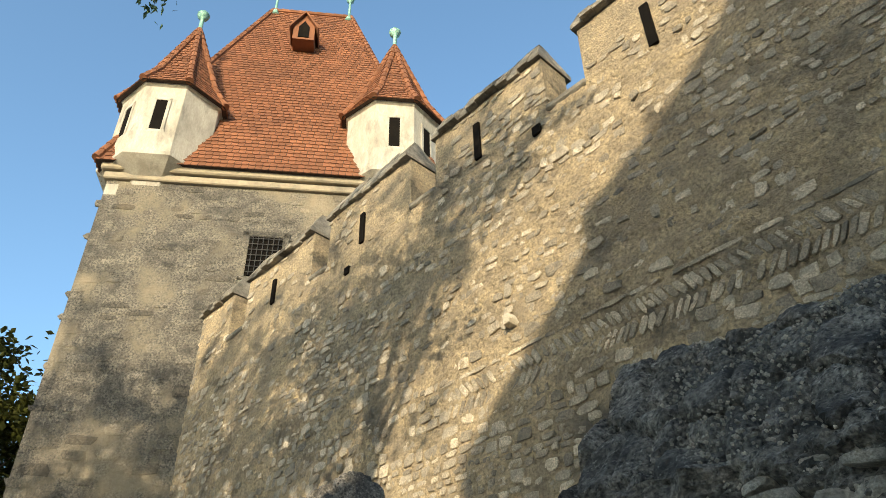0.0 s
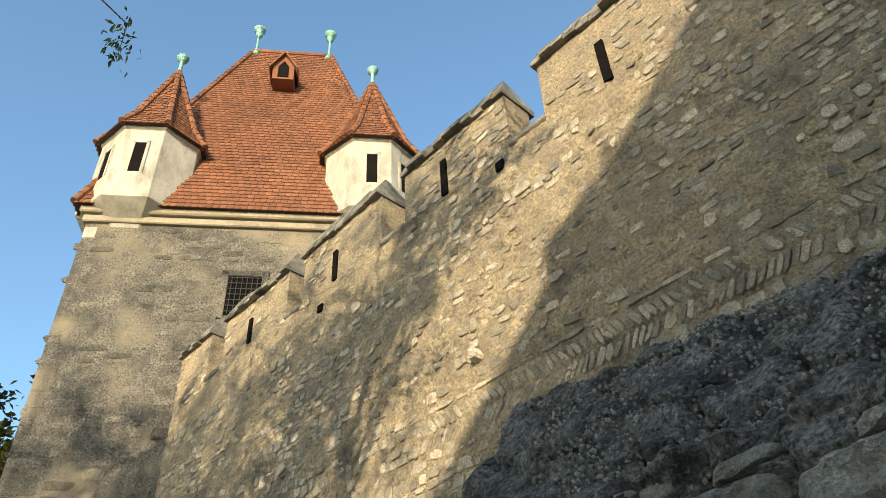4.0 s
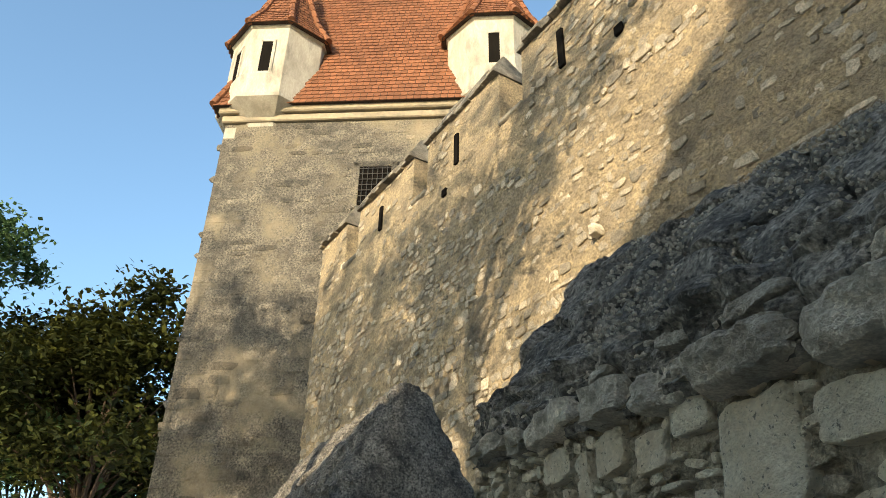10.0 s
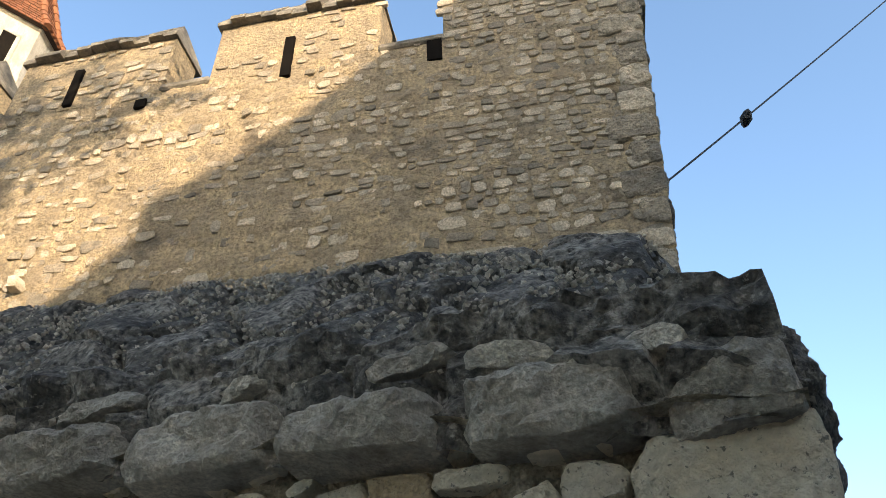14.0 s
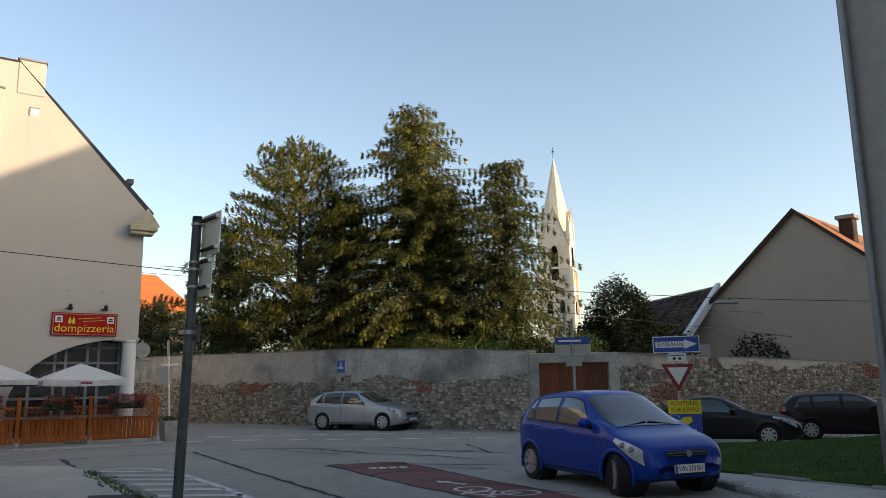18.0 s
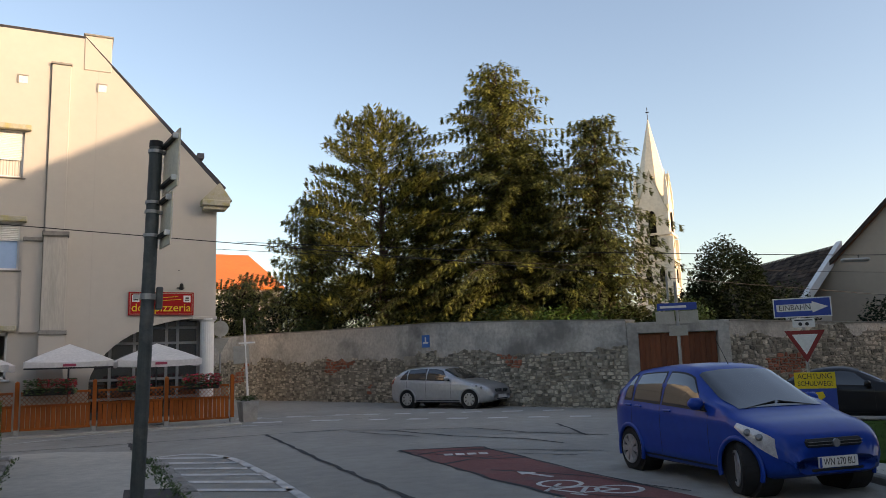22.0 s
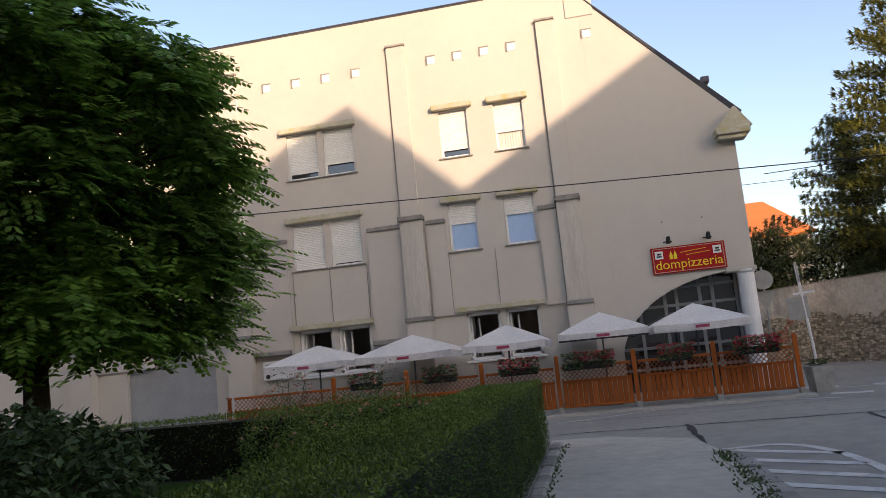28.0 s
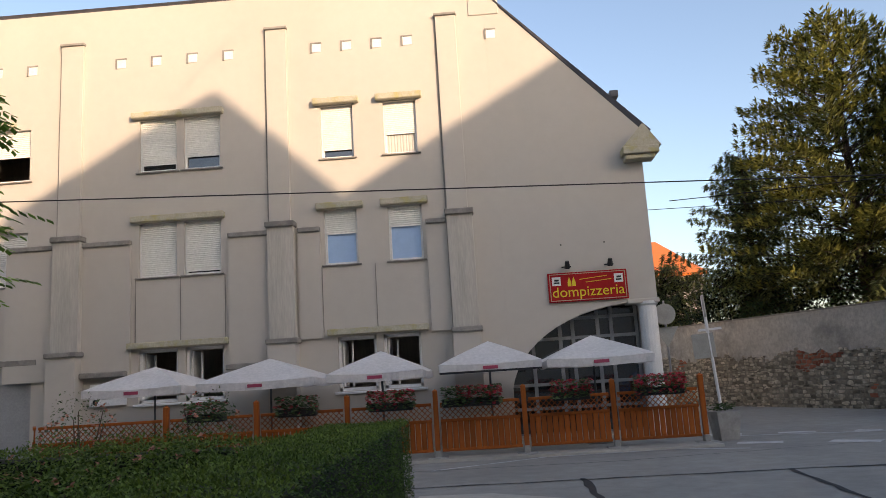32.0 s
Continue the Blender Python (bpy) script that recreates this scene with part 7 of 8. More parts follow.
def ash_tree(x, y, h, crown, seed):
    """A young broad tree with feathered leaves hanging in layers."""
    r = random.Random(seed)
    t = thing("ash_tree", "young tree with dense feathered green leaves on the lawn", "tree", pose(x, y, 0))
    tr = Mesh().tube((0, 0, 0), (0.02, 0.03, 1.6), 0.17, 0.13, 12).tube((0.02, 0.03, 1.55), (0.0, 0.0, h * 0.6), 0.13, 0.07, 10)
    part("trunk", tr, BARK, t)
    lm, limbs = Mesh(), Mesh()
    mid = Vector((0, 0, 1.5 + (h - 1.5) * 0.52))
    for k in range(26):
        a, up = k * 2.4 + r.uniform(-0.3, 0.3), r.random()
        b0 = Vector((0, 0, 1.6 + up * h * 0.35))
        e = mid + Vector((math.cos(a) * crown * 0.8, math.sin(a) * crown * 0.8, (h - 1.5) * 0.4 * (2 * up - 0.8)))
        limbs.tube(b0, b0.lerp(e, 0.5) + Vector((0, 0, 0.25)), 0.06, 0.035, 6, False).tube(b0.lerp(e, 0.5) + Vector((0, 0, 0.25)), e, 0.035, 0.01, 6, False)
    sprays = []
    for k in range(105):
        u, a = -0.85 + 1.83 * (k + 0.5) / 105, k * 2.39996 + r.uniform(-0.35, 0.35)
        q = math.sqrt(max(0.0, 1 - u * u)) if u > 0 else math.sqrt(max(0.0, 1 - 0.65 * u * u))
        g = r.uniform(0.62, 1.02)
        c = mid + Vector((math.cos(a) * q * crown * g, math.sin(a) * q * crown * g, u * (h - 1.5) * (0.53 if u > 0 else 0.44) * (0.55 + 0.45 * g)))
        limbs.tube(mid.lerp(c, 0.25), c, 0.025, 0.008, 5, False)
        sprays.append((c, Vector((math.cos(a), math.sin(a), 0)), r.uniform(0.32, 0.6)))
    for c, out, size in sprays:
        side = out.cross(Vector((0, 0, 1)))
        for k in range(int(250 * size)):
            x, y, z = r.gauss(0, 0.42), r.gauss(0, 0.55), r.gauss(0, 0.24)
            o = c + (out * x + side * y) * size + Vector((0, 0, (z - 0.35 * (x * x + y * y)) * size))
            ax = (out * (0.55 + x) + side * y + Vector((r.gauss(0, 0.3), r.gauss(0, 0.3), -0.35 + r.gauss(0, 0.25)))).normalized()
            sd = ax.cross(Vector((0, 0, 1))).normalized()
            up2 = sd.cross(ax)
            ln = r.uniform(0.24, 0.38)
            for i in range(5):
                base = o + ax * ln * (0.15 + 0.19 * i) + Vector((0, 0, -0.06 * (i / 6) ** 2))
                for sg in (-1, 1):
                    e = (sd * sg * 0.9 + ax * 0.5 - Vector((0, 0, 0.25))).normalized()
                    l2, w2 = 0.13 * (1 - 0.06 * i), 0.028
                    f = e.cross(up2).normalized() * w2
                    lm.add([base, base + e * l2 * 0.5 + f, base + e * l2, base + e * l2 * 0.5 - f], [(0, 1, 2, 3)])
    tagged(part("branchwork", limbs, BARK, t), kind="stuff")
    part("crown", lm, LEAF, t, "dense feathered leaves")
    return t


ash_tree(-5.25, 12.6, 6.0, 2.1, 4)


def conifer(x, y, h, rad, seed, material, label, first=0.14, droop=0.35, step=0.34, power=0.75, tuft=1.0, lean=0.0, tufted=False):
    """A tall conifer: whorls of drooping branches hung with needle sprays."""
    r = random.Random(seed)
    t = thing("conifer", label, "tree", pose(x, y, 0), group="tall conifers behind the garden wall")
    part("trunk", Mesh().tube((0, 0, 0), (lean, 0, h * 0.97), 0.02 * h + 0.06, 0.02, 12), BARK, t)
    m, limbs = Mesh(), Mesh()
    z = h * first
    while z < h * 0.985:
        f = (z / h - first) / (1 - first)
        n = r.randint(6, 8)
        a0, whorl = r.random() * 6.28, r.uniform(0.86, 1.12)
        for k in range(n):
            L = rad * ((1 - f) ** power) * r.uniform(0.45, 1.22) * whorl * (0.8 + 0.2 * min(1, f * 6)) + 0.25
            a = a0 + 6.283 * k / n + r.uniform(-0.25, 0.25)
            ca, sa = math.cos(a), math.sin(a)
            p0 = Vector((lean * z / h, 0, z + r.uniform(-0.45, 0.45) * step))
            nn = max(3, int(L / 0.26))
            prev = p0
            for i in range(1, nn + 1):
                s = i / nn
                p = p0 + Vector((ca * L * s, sa * L * s, (0.30 + 0.2 * f) * L * s - droop * (1 - 0.6 * f) * L * s * s * 1.35 + r.uniform(-0.04, 0.04)))
                limbs.tube(prev, p, 0.03 * (1.05 - s), 0.03 * (1.0 - s) + 0.004, 4, False)
                prev = p
                if tufted and s < 0.45:
                    continue
                for j in range(24 if tufted else 21):
                    side = r.choice((-1, 1))
                    wd = (0.34 if tufted else 0.05 + 0.46 * (1 - s) * min(1, L / 2.5)) * r.random()
                    o = p + Vector((-sa * side * wd, ca * side * wd, r.uniform(-0.08, 0.25) if tufted else r.uniform(-0.22, 0.05)))
                    e = Vector((ca * 0.7 - sa * side * 0.6 + r.uniform(-0.3, 0.3), sa * 0.7 + ca * side * 0.6 + r.uniform(-0.3, 0.3), r.uniform(-1.0, 0.1) + 0.9 * tufted)).normalized()
                    sd = e.cross(Vector((r.uniform(-0.4, 0.4), r.uniform(-0.4, 0.4), 1))).normalized()
                    l2, w2 = r.uniform(0.16, 0.36) * tuft, r.uniform(0.022, 0.045) * tuft
                    m.add([o, o + e * l2 * 0.4 + sd * w2, o + e * l2, o + e * l2 * 0.45 - sd * w2], [(0, 1, 2, 3)])
                    m.add([o + e * l2 * 0.15, o + e * l2 * 0.5 + sd * l2 * 0.45 - Vector((0, 0, 0.05)), o + e * l2 * 0.35 + sd * w2 * 0.6], [(0, 1, 2)])
        z += step * r.uniform(0.8, 1.2)
    tagged(part("branchwork", limbs, BARK, t), kind="stuff")
    part("crown", m, material, t)


conifer(18.6, 31.4, 15.6, 5.7, 1, NEEDLE, "tall dark green spruce behind the garden wall", 0.21, 0.40, 0.30, 0.68)
conifer(21.5, 27.9, 12.5, 3.9, 2, NEEDLE2, "slender dark spruce with drooping branches", 0.2, 0.55, 0.30, 0.62)
conifer(14.5, 36.1, 13.6, 4.8, 3, PINE, "broad olive-green pine with rounded crown", 0.26, 0.10, 0.30, 0.45, 1.05, tufted=True)
conifer(16.4, 34.8, 11.6, 4.2, 5, NEEDLE2, "dark spruce between its taller neighbours", 0.24, 0.4, 0.30, 0.5)
conifer(19.6, 30.5, 11.4, 4.0, 7, NEEDLE, "dark green spruce between its taller neighbours", 0.1, 0.4, 0.30, 0.5)
conifer(12.4, 41.0, 10.6, 3.2, 4, NEEDLE2, "dark yew beside the pine", 0.34, 0.1, 0.30, 0.55)
conifer(9.9, 47.0, 6.7, 3.2, 6, NEEDLE2, "low dark yew at the wall's end", 0.5, 0.1, 0.34, 0.5)
for k, (x, y, rad, h, n, mt) in enumerate(((14.1, 35.9, 1.8, 4.1, 2600, LEAF2), (16.4, 31.6, 1.8, 4.0, 2600, LEAF2), (17.6, 26.6, 1.5, 3.5, 2400, HEDGE), (19.5, 23.9, 1.4, 3.4, 2200, LEAF3), (11.5, 44.5, 2.0, 4.9, 2600, LEAF2), (26.6, 25.7, 1.9, 6.4, 11000, DARKL), (25.2, 26.0, 1.4, 4.6, 5500, DARKL), (28.6, 24.4, 1.2, 4.6, 2000, DARKL), (29.7, 20.6, 1.4, 3.5, 2400, DARKL), (15.6, 33.6, 1.9, 4.2, 3000, LEAF2), (17.2, 29.0, 1.6, 3.9, 2600, LEAF2), (12.6, 39.8, 1.9, 4.5, 2600, LEAF2), (18.4, 25.0, 1.4, 3.4, 2200, HEDGE), (22.6, 24.6, 1.5, 3.8, 2600, LEAF2), (9.3, 51.5, 2.2, 6.1, 2600, LEAF2), (20.8, 26.0, 1.3, 3.6, 1800, HEDGE), (14.6, 38.0, 2.1, 6.2, 5200, DARKL), (16.6, 35.6, 2.1, 6.0, 5200, DARKL), (18.6, 32.4, 2.0, 5.6, 5200, DARKL), (12.4, 42.5, 2.2, 6.0, 5200, DARKL), (10.2, 48.0, 2.4, 6.6, 5200, DARKL), (20.6, 28.4, 1.8, 5.0, 4200, DARKL))):
    shrub("garden_shrub", "dense green shrub behind the garden wall", x, y, rad, h, int(n * 1.5), mt, 90 + k, (0.10, 0.22))


def broad_tree(name, label, x, y, h, rad, zc, n, material, seed, size=(0.14, 0.3), squash=0.75, gap=0.0, flat_z=None):
    """A broad tree whose crown is made of many leaf clumps on limbs."""
    r = random.Random(seed)
    t = thing(name, label, "tree", pose(x, y, 0))
    part("trunk", Mesh().tube((0, 0, 0), (0.1, 0.05, zc * 0.55), 0.30, 0.22, 12).tube((0.1, 0.05, zc * 0.53), (0, 0, zc), 0.22, 0.10, 10), BARK, t)
    limbs, m = Mesh(), Mesh()
    for k in range(46):
        a, u = r.random() * 6.283, r.uniform(-0.55, 1)
        d = Vector((math.cos(a) * math.sqrt(max(0, 1 - u * u)), math.sin(a) * math.sqrt(max(0, 1 - u * u)), u * squash))
        e = Vector((0, 0, zc)) + d * rad * r.uniform(0.55, 1.02)
        s = Vector((0.05, 0.03, zc * r.uniform(0.5, 0.85)))
        mid = (s + e) / 2 + Vector((0, 0, rad * 0.12))
        limbs.tube(s, mid, 0.08, 0.05, 6, False).tube(mid, e, 0.05, 0.012, 6, False)
        cr = rad * r.uniform(0.2, 0.36)
        for j in range(n // 46):
            c = e + Vector((r.gauss(0, 0.5), r.gauss(0, 0.5), r.gauss(0, 0.4))) * cr
            if noise.noise(c * 1.25 + Vector((seed, 0, 0))) < gap - 0.25:
                continue
            leaf(m, c, r.uniform(*size), r, 0.6)
    tagged(part("branchwork", limbs, BARK, t), kind="stuff")
    part("crown", m, material, t)
    return t


broad_tree("maple_tree", "broad green tree turning yellow beyond the tower", -41.0, 0.3, 20, 6.2, 12.9, 46000, LEAF3, 21, (0.25, 0.5), 1.08)
broad_tree("maple_tree", "dark broad tree behind the tower's foot", -47.0, -2.0, 17, 7.0, 9.0, 30000, LEAF2, 23, (0.3, 0.55), 1.1)
broad_tree("dark_tree", "tall dark tree at the edge beyond the tower", -41.0, -8.7, 24.5, 4.2, 20.0, 14000, LEAF2, 22, (0.25, 0.45))


def shade_tree(label, x, y, rad, zc, clumps, seed, squash, per, size, forks, thick):
    """A tall tree whose leaves sit in tight twig clumps along forked limbs, with open gaps between."""
    r = random.Random(seed)
    t = thing("shade_tree", label, "tree", pose(x, y, 0), group="tall trees behind the walker")
    part("trunk", Mesh().tube((0, 0, 0), (0.15, 0.1, zc * 0.5), 0.28, 0.2, 12).tube((0.15, 0.1, zc * 0.49), (0, 0, zc * 0.95), 0.2, 0.1, 10), BARK, t)
    limbs, m = Mesh(), Mesh()
    ends = []
    for k in range(forks):
        a, u = k * 2.4 + r.uniform(-0.4, 0.4), r.uniform(-0.5, 0.95)
        q = math.sqrt(max(0, 1 - u * u))
        e = Vector((math.cos(a) * q * rad, math.sin(a) * q * rad, zc + u * rad * squash)) * 1.0
        b = Vector((0.1, 0.06, zc * r.uniform(0.62, 0.9)))
        mid = b.lerp(e, 0.5) + Vector((r.gauss(0, 0.3), r.gauss(0, 0.3), rad * 0.10))
        limbs.tube(b, mid, thick, thick * 0.55, 6, False).tube(mid, e, thick * 0.55, 0.012, 6, False)
        ends.append((b, mid, e))
    for k in range(clumps):
        b, mid, e = ends[k % len(ends)]
        f = r.uniform(0.25, 1.0)
        p = b.lerp(mid, f * 2) if f < 0.5 else mid.lerp(e, f * 2 - 1)
        c = p + Vector((r.gauss(0, 1), r.gauss(0, 1), r.gauss(0, 0.8))) * rad * 0.18
        limbs.tube(p, c, 0.010, 0.004, 4, False)
        cr = r.uniform(*size)
        st = Vector((r.uniform(0.7, 1.5), r.uniform(0.7, 1.5), r.uniform(0.5, 1.1)))
        for j in range(per):
            leaf(m, c + Vector((r.gauss(0, 0.62) * st.x, r.gauss(0, 0.62) * st.y, r.gauss(0, 0.62) * st.z)) * cr, r.uniform(0.10, 0.18), r, 0.75)
    tagged(part("branchwork", limbs, BARK, t), kind="stuff")
    part("crown", m, LEAF2, t)
    return t


# Unseen trees, placed to dapple the sunlight on the tower and curtain wall.
shade_tree("unseen dense tall tree behind the walker, added to shade the tower", -6.0, -15.2, 6.4, 11.6, 700, 24, 0.95, 70, (0.16, 0.36), 22, 0.11)
shade_tree("unseen tall open tree behind the walker, added to dapple the wall", -2.6, -5.6, 4.2, 12.6, 190, 25, 0.8, 60, (0.2, 0.38), 14, 0.06)
shade_tree("unseen slender open tree, added to dapple the wall and tower", -7.0, -6.2, 3.6, 10.2, 280, 26, 1.1, 60, (0.2, 0.38), 14, 0.06)
twig = thing("hanging_twig", "dark leafy twig hanging from the street tree", "twig", pose(-8.5, -0.22, 10.75))
tm = Mesh()
r2 = random.Random(8)
for k in range(70):
    leaf(tm, Vector((r2.gauss(0, 0.10), r2.gauss(0, 0.10), r2.uniform(-0.45, 0.3))), r2.uniform(0.08, 0.16), r2, 0.4, 0.9)
part("leaves", tm, LEAF2, twig)
part("stem", Mesh().tube((2.0, -5.8, -0.4), (0.8, -2.6, 0.8), 0.05, 0.03, 6).tube((0.8, -2.6, 0.8), (0, 0, 0.3), 0.03, 0.008, 6).tube((0, 0, 0.3), (0.03, 0.02, -0.4), 0.008, 0.004, 6), BARK, twig)


# ---- cars ----
def car(label, x, y, yaw, L, W, paint, roof, belt, wheels, wr, doors, lamp, rake=(0.22, 0.10), plate="", steer=0, saloon=False):
    """A car along +x. roof: the top line (x, z) from tail to nose; belt: window line at tail and nose; wheels: their x; doors: x of the pillars from tail to nose."""
    c = thing("car", label, "car", pose(x, y, ground_z(x, y), 0, 0, yaw), group="parked cars")
    w, xn = W / 2, L / 2
    H = max(p[1] for p in roof)

    def top_at(q):
        if q <= roof[0][0]:
            return roof[0][1]
        for i, ((a, za), (b, zb)) in enumerate(zip(roof, roof[1:])):
            if a <= q <= b:
                t = (q - a) / (b - a)
                ma = (zb - roof[i - 1][1]) / (b - roof[i - 1][0]) * (b - a) if i else zb - za
                mb = (roof[i + 2][1] - za) / (roof[i + 2][0] - a) * (b - a) if i + 2 < len(roof) else zb - za
                return (2 * t ** 3 - 3 * t * t + 1) * za + (t ** 3 - 2 * t * t + t) * ma + (3 * t * t - 2 * t ** 3) * zb + (t ** 3 - t * t) * mb
        return roof[-1][1]

    belt_at = lambda q: belt[0] + (belt[1] - belt[0]) * (q + xn) / L

    def half(q):
        a, b = max(0.0, min(1.0, (xn - q) / 0.75)), max(0.0, min(1.0, (q + xn) / 0.55))
        return w * min(0.66 + 0.34 * math.sqrt(max(0.0, 1 - (1 - a) ** 2.3)), 0.76 + 0.24 * math.sqrt(max(0.0, 1 - (1 - b) ** 2.2)))

    def section(q):
        """Half outline at q: under-floor, sill, flank, belt, rail, roof centre."""
        hw, zt = half(q), top_at(q)
        e = max(0.0, min(1.0, (q + xn) / 0.35, (xn - q) / 0.35))
        sill = 0.19 + 0.09 * (1 - e)
        zb = min(belt_at(q), zt - 0.06)
        g = zt - zb
        k = max(0.0, min(1.0, (g - 0.07) / 0.2))
        k = k * k * (3 - 2 * k)
        tw = hw * (0.90 - 0.20 * min(1.0, g / 0.55))
        cab = [(hw * 0.955, zb), ((hw * 0.955 + tw) / 2 + 0.02, zb + g * 0.5), (tw, zt - 0.085), (tw * 0.86, zt - 0.03), (tw * 0.45, zt - 0.005), (0, zt)]
        hood = [(hw * 0.955, zb), (hw * 0.90, zt - 0.032), (hw * 0.80, zt - 0.014), (hw * 0.60, zt - 0.004), (hw * 0.30, zt), (0, zt)]
        up = [(a[0] + (b[0] - a[0]) * k, a[1] + (b[1] - a[1]) * k) for a, b in zip(hood, cab)]
        return [(0, sill), (hw * 0.80, sill), (hw * 0.93, sill + 0.03), (hw * 0.985, sill + 0.14), (hw, sill + (zb - sill) * 0.55), (hw * 0.99, zb - 0.07 * min(1, (zb - sill) / 0.4))] + up

    def at(q, iv, s=1):
        sec = section(q)
        i = min(10, int(iv))
        t = iv - i
        return Vector((q, s * (sec[i][0] + (sec[i + 1][0] - sec[i][0]) * t), sec[i][1] + (sec[i + 1][1] - sec[i][1]) * t))

    def panel(name, corners, material, lift, s=1, nu=10, nv=5, parent=None, label="", smooth=True):
        """A patch on the skin between four (q, index) corners: low rear, low front, high front, high rear."""
        def fn(a, b):
            (qa, ia), (qb, ib), (qc, ic), (qd, idd) = corners
            q = (qa * (1 - a) + qb * a) * (1 - b) + (qd * (1 - a) + qc * a) * b
            iv = (ia * (1 - a) + ib * a) * (1 - b) + (idd * (1 - a) + ic * a) * b
            p, d = at(q, iv, s), 0.01
            n = (at(q + d, iv, s) - at(q - d, iv, s)).cross(at(q, min(10.9, iv + 0.05), s) - at(q, iv - 0.05, s)) * -s
            return p + n.normalized() * lift if n.length > 1e-9 else p
        return part(name, Mesh().grid(nu, nv, fn), material, parent or c, label, smooth)

    n = 120
    xs = [L * i / n - xn for i in range(n + 1)]
    rows = [0, 1, 1.5, 2, 2.5, 3] + [3.2 + 0.2 * i for i in range(14)] + [6, 6.5, 7, 7.5, 8, 8.5, 9, 9.5, 10, 11]
    m = Mesh()
    for q in xs:
        sec = [at(q, iv) for iv in rows]
        m.v += [(p.x, -p.y, p.z) for p in sec] + [(p.x, p.y, p.z) for p in reversed(sec[1:-1])]
    k = len(m.v) // len(xs)
    R = wr * 1.15
    hole = lambda f: any(math.hypot(sum(m.v[i][0] for i in f) / 4 - q, sum(m.v[i][2] for i in f) / 4 - wr) < R for q in wheels) and abs(sum(m.v[i][1] for i in f) / 4) > w * 0.62
    m.f += [f for f in ((i * k + j, i * k + (j + 1) % k, (i + 1) * k + (j + 1) % k, (i + 1) * k + j) for i in range(n) for j in range(k)) if not hole(f)]
    m.f += [tuple(range(k)), tuple(range((n + 1) * k - 1, n * k - 1, -1))]
    part("body", m, paint, c, smooth=True)
    # glass, with dark rubber round it
    top_q = [q for q in xs if top_at(q) > H - 0.07]
    q0, q1 = doors[0], doors[-1]
    for s in (-1, 1):
        for i, (a, b) in enumerate(zip(doors, doors[1:])):
            la, lb = (a, b - 0.03)
            ha = a + (rake[0] if i == 0 else 0.02)
            hb = b - 0.03 - (rake[1] if i == len(doors) - 2 else 0.02)
            panel("window_seal", [(la, 6.04), (lb, 6.04), (hb, 7.92), (ha, 7.92)], PLASTIC, 0.003, s)
            panel("side_window", [(la + 0.025, 6.18), (lb - 0.025, 6.18), (hb - 0.02, 7.80), (ha + 0.02, 7.80)], CARGLASS, 0.006, s, label="dark side window")
    nose, foot = top_q[-1] + 0.02, [p for p in roof if p[0] > 0 and p[1] < belt_at(p[0]) + 0.10][0][0]

    def screen(name, qa, qb, edge, text):
        """A glass sheet across the car from qa to qb."""
        g = Mesh().grid(16, 12, lambda a, b: (lambda q, t: at(q, 11 - (11 - edge) * abs(t), 1 if t > 0 else -1) + Vector((0.003, 0, 0.007)))(qa + (qb - qa) * b, 2 * a - 1))
        part(name, g, CARGLASS, c, text, True)
    screen("windscreen", nose + 0.03, foot - 0.03, 8.35, "sloping glass windscreen")
    low = doors[0] - 0.42 if saloon else [q for q in xs if q < 0 and top_at(q) > belt_at(-xn) + 0.06][0]
    screen("rear_window", low, top_q[0] - 0.06, 8.35, "rear window")
    for s in (-1, 1):
        for q in doors[1:]:
            panel("door_gap", [(q - 0.012, 3.0), (q - 0.004, 3.0), (q - 0.018, 6.0), (q - 0.026, 6.0)], PLASTIC, 0.002, s, 1, 6)
        panel("sill_trim", [(wheels[0] + R + 0.02, 1.2), (wheels[1] - R - 0.02, 1.2), (wheels[1] - R - 0.02, 2.6), (wheels[0] + R + 0.02, 2.6)], PLASTIC, 0.004, s, 6, 2)
        for q in doors[:-1]:
            p = at(q + 0.16, 5.3, s)
            part("door_handle", Mesh().box(p.x - 0.09, p.y - 0.022, p.z - 0.016, p.x + 0.09, p.y + 0.022, p.z + 0.016, 0.012), paint, c)
        p = at(doors[-1] - 0.16, 6.2, s)
        mr = part("mirror", Mesh().box(p.x - 0.07, p.y + s * 0.09 - 0.10, p.z + 0.0, p.x + 0.08, p.y + s * 0.09 + 0.10, p.z + 0.14, 0.05), paint, c, smooth=True)
        part("mirror_foot", Mesh().box(p.x - 0.03, p.y - 0.03, p.z - 0.02, p.x + 0.05, p.y + 0.05, p.z + 0.05, 0.015), PLASTIC, mr)
        # head lamp: dark housing, clear cover, two reflectors
        (ra, ia), (fa, ib, ic) = lamp
        hp = panel("headlight", [(ra, ia), (fa + 0.02, ib), (fa - 0.02, ic), (ra + 0.03, ia + 0.8)], LAMP, 0.008, s, 12, 6, label="clear glass headlight")
        for t in (0.38, 0.68):
            p = at(ra + (fa - ra) * t, ia + (0.5 * (ib + ic) - ia) * t + 0.12, s)
            part("reflector", Mesh().lathe([(0.0, 0.03), (0.03, 0.024), (0.045, 0.0)], 12).moved(Matrix.Translation(p + Vector((0.004, s * 0.006, 0))) @ Matrix.Rotation(math.radians(50), 4, "Y") @ Matrix.Rotation(-s * math.radians(50), 4, "X")), GREYM, hp)
        panel("tail_light", [(-xn + 0.03, 4.6), (-xn + 0.20, 4.8), (-xn + 0.24, 6.6), (-xn + 0.10, 6.6)], TAIL, 0.008, s, 4, 6)
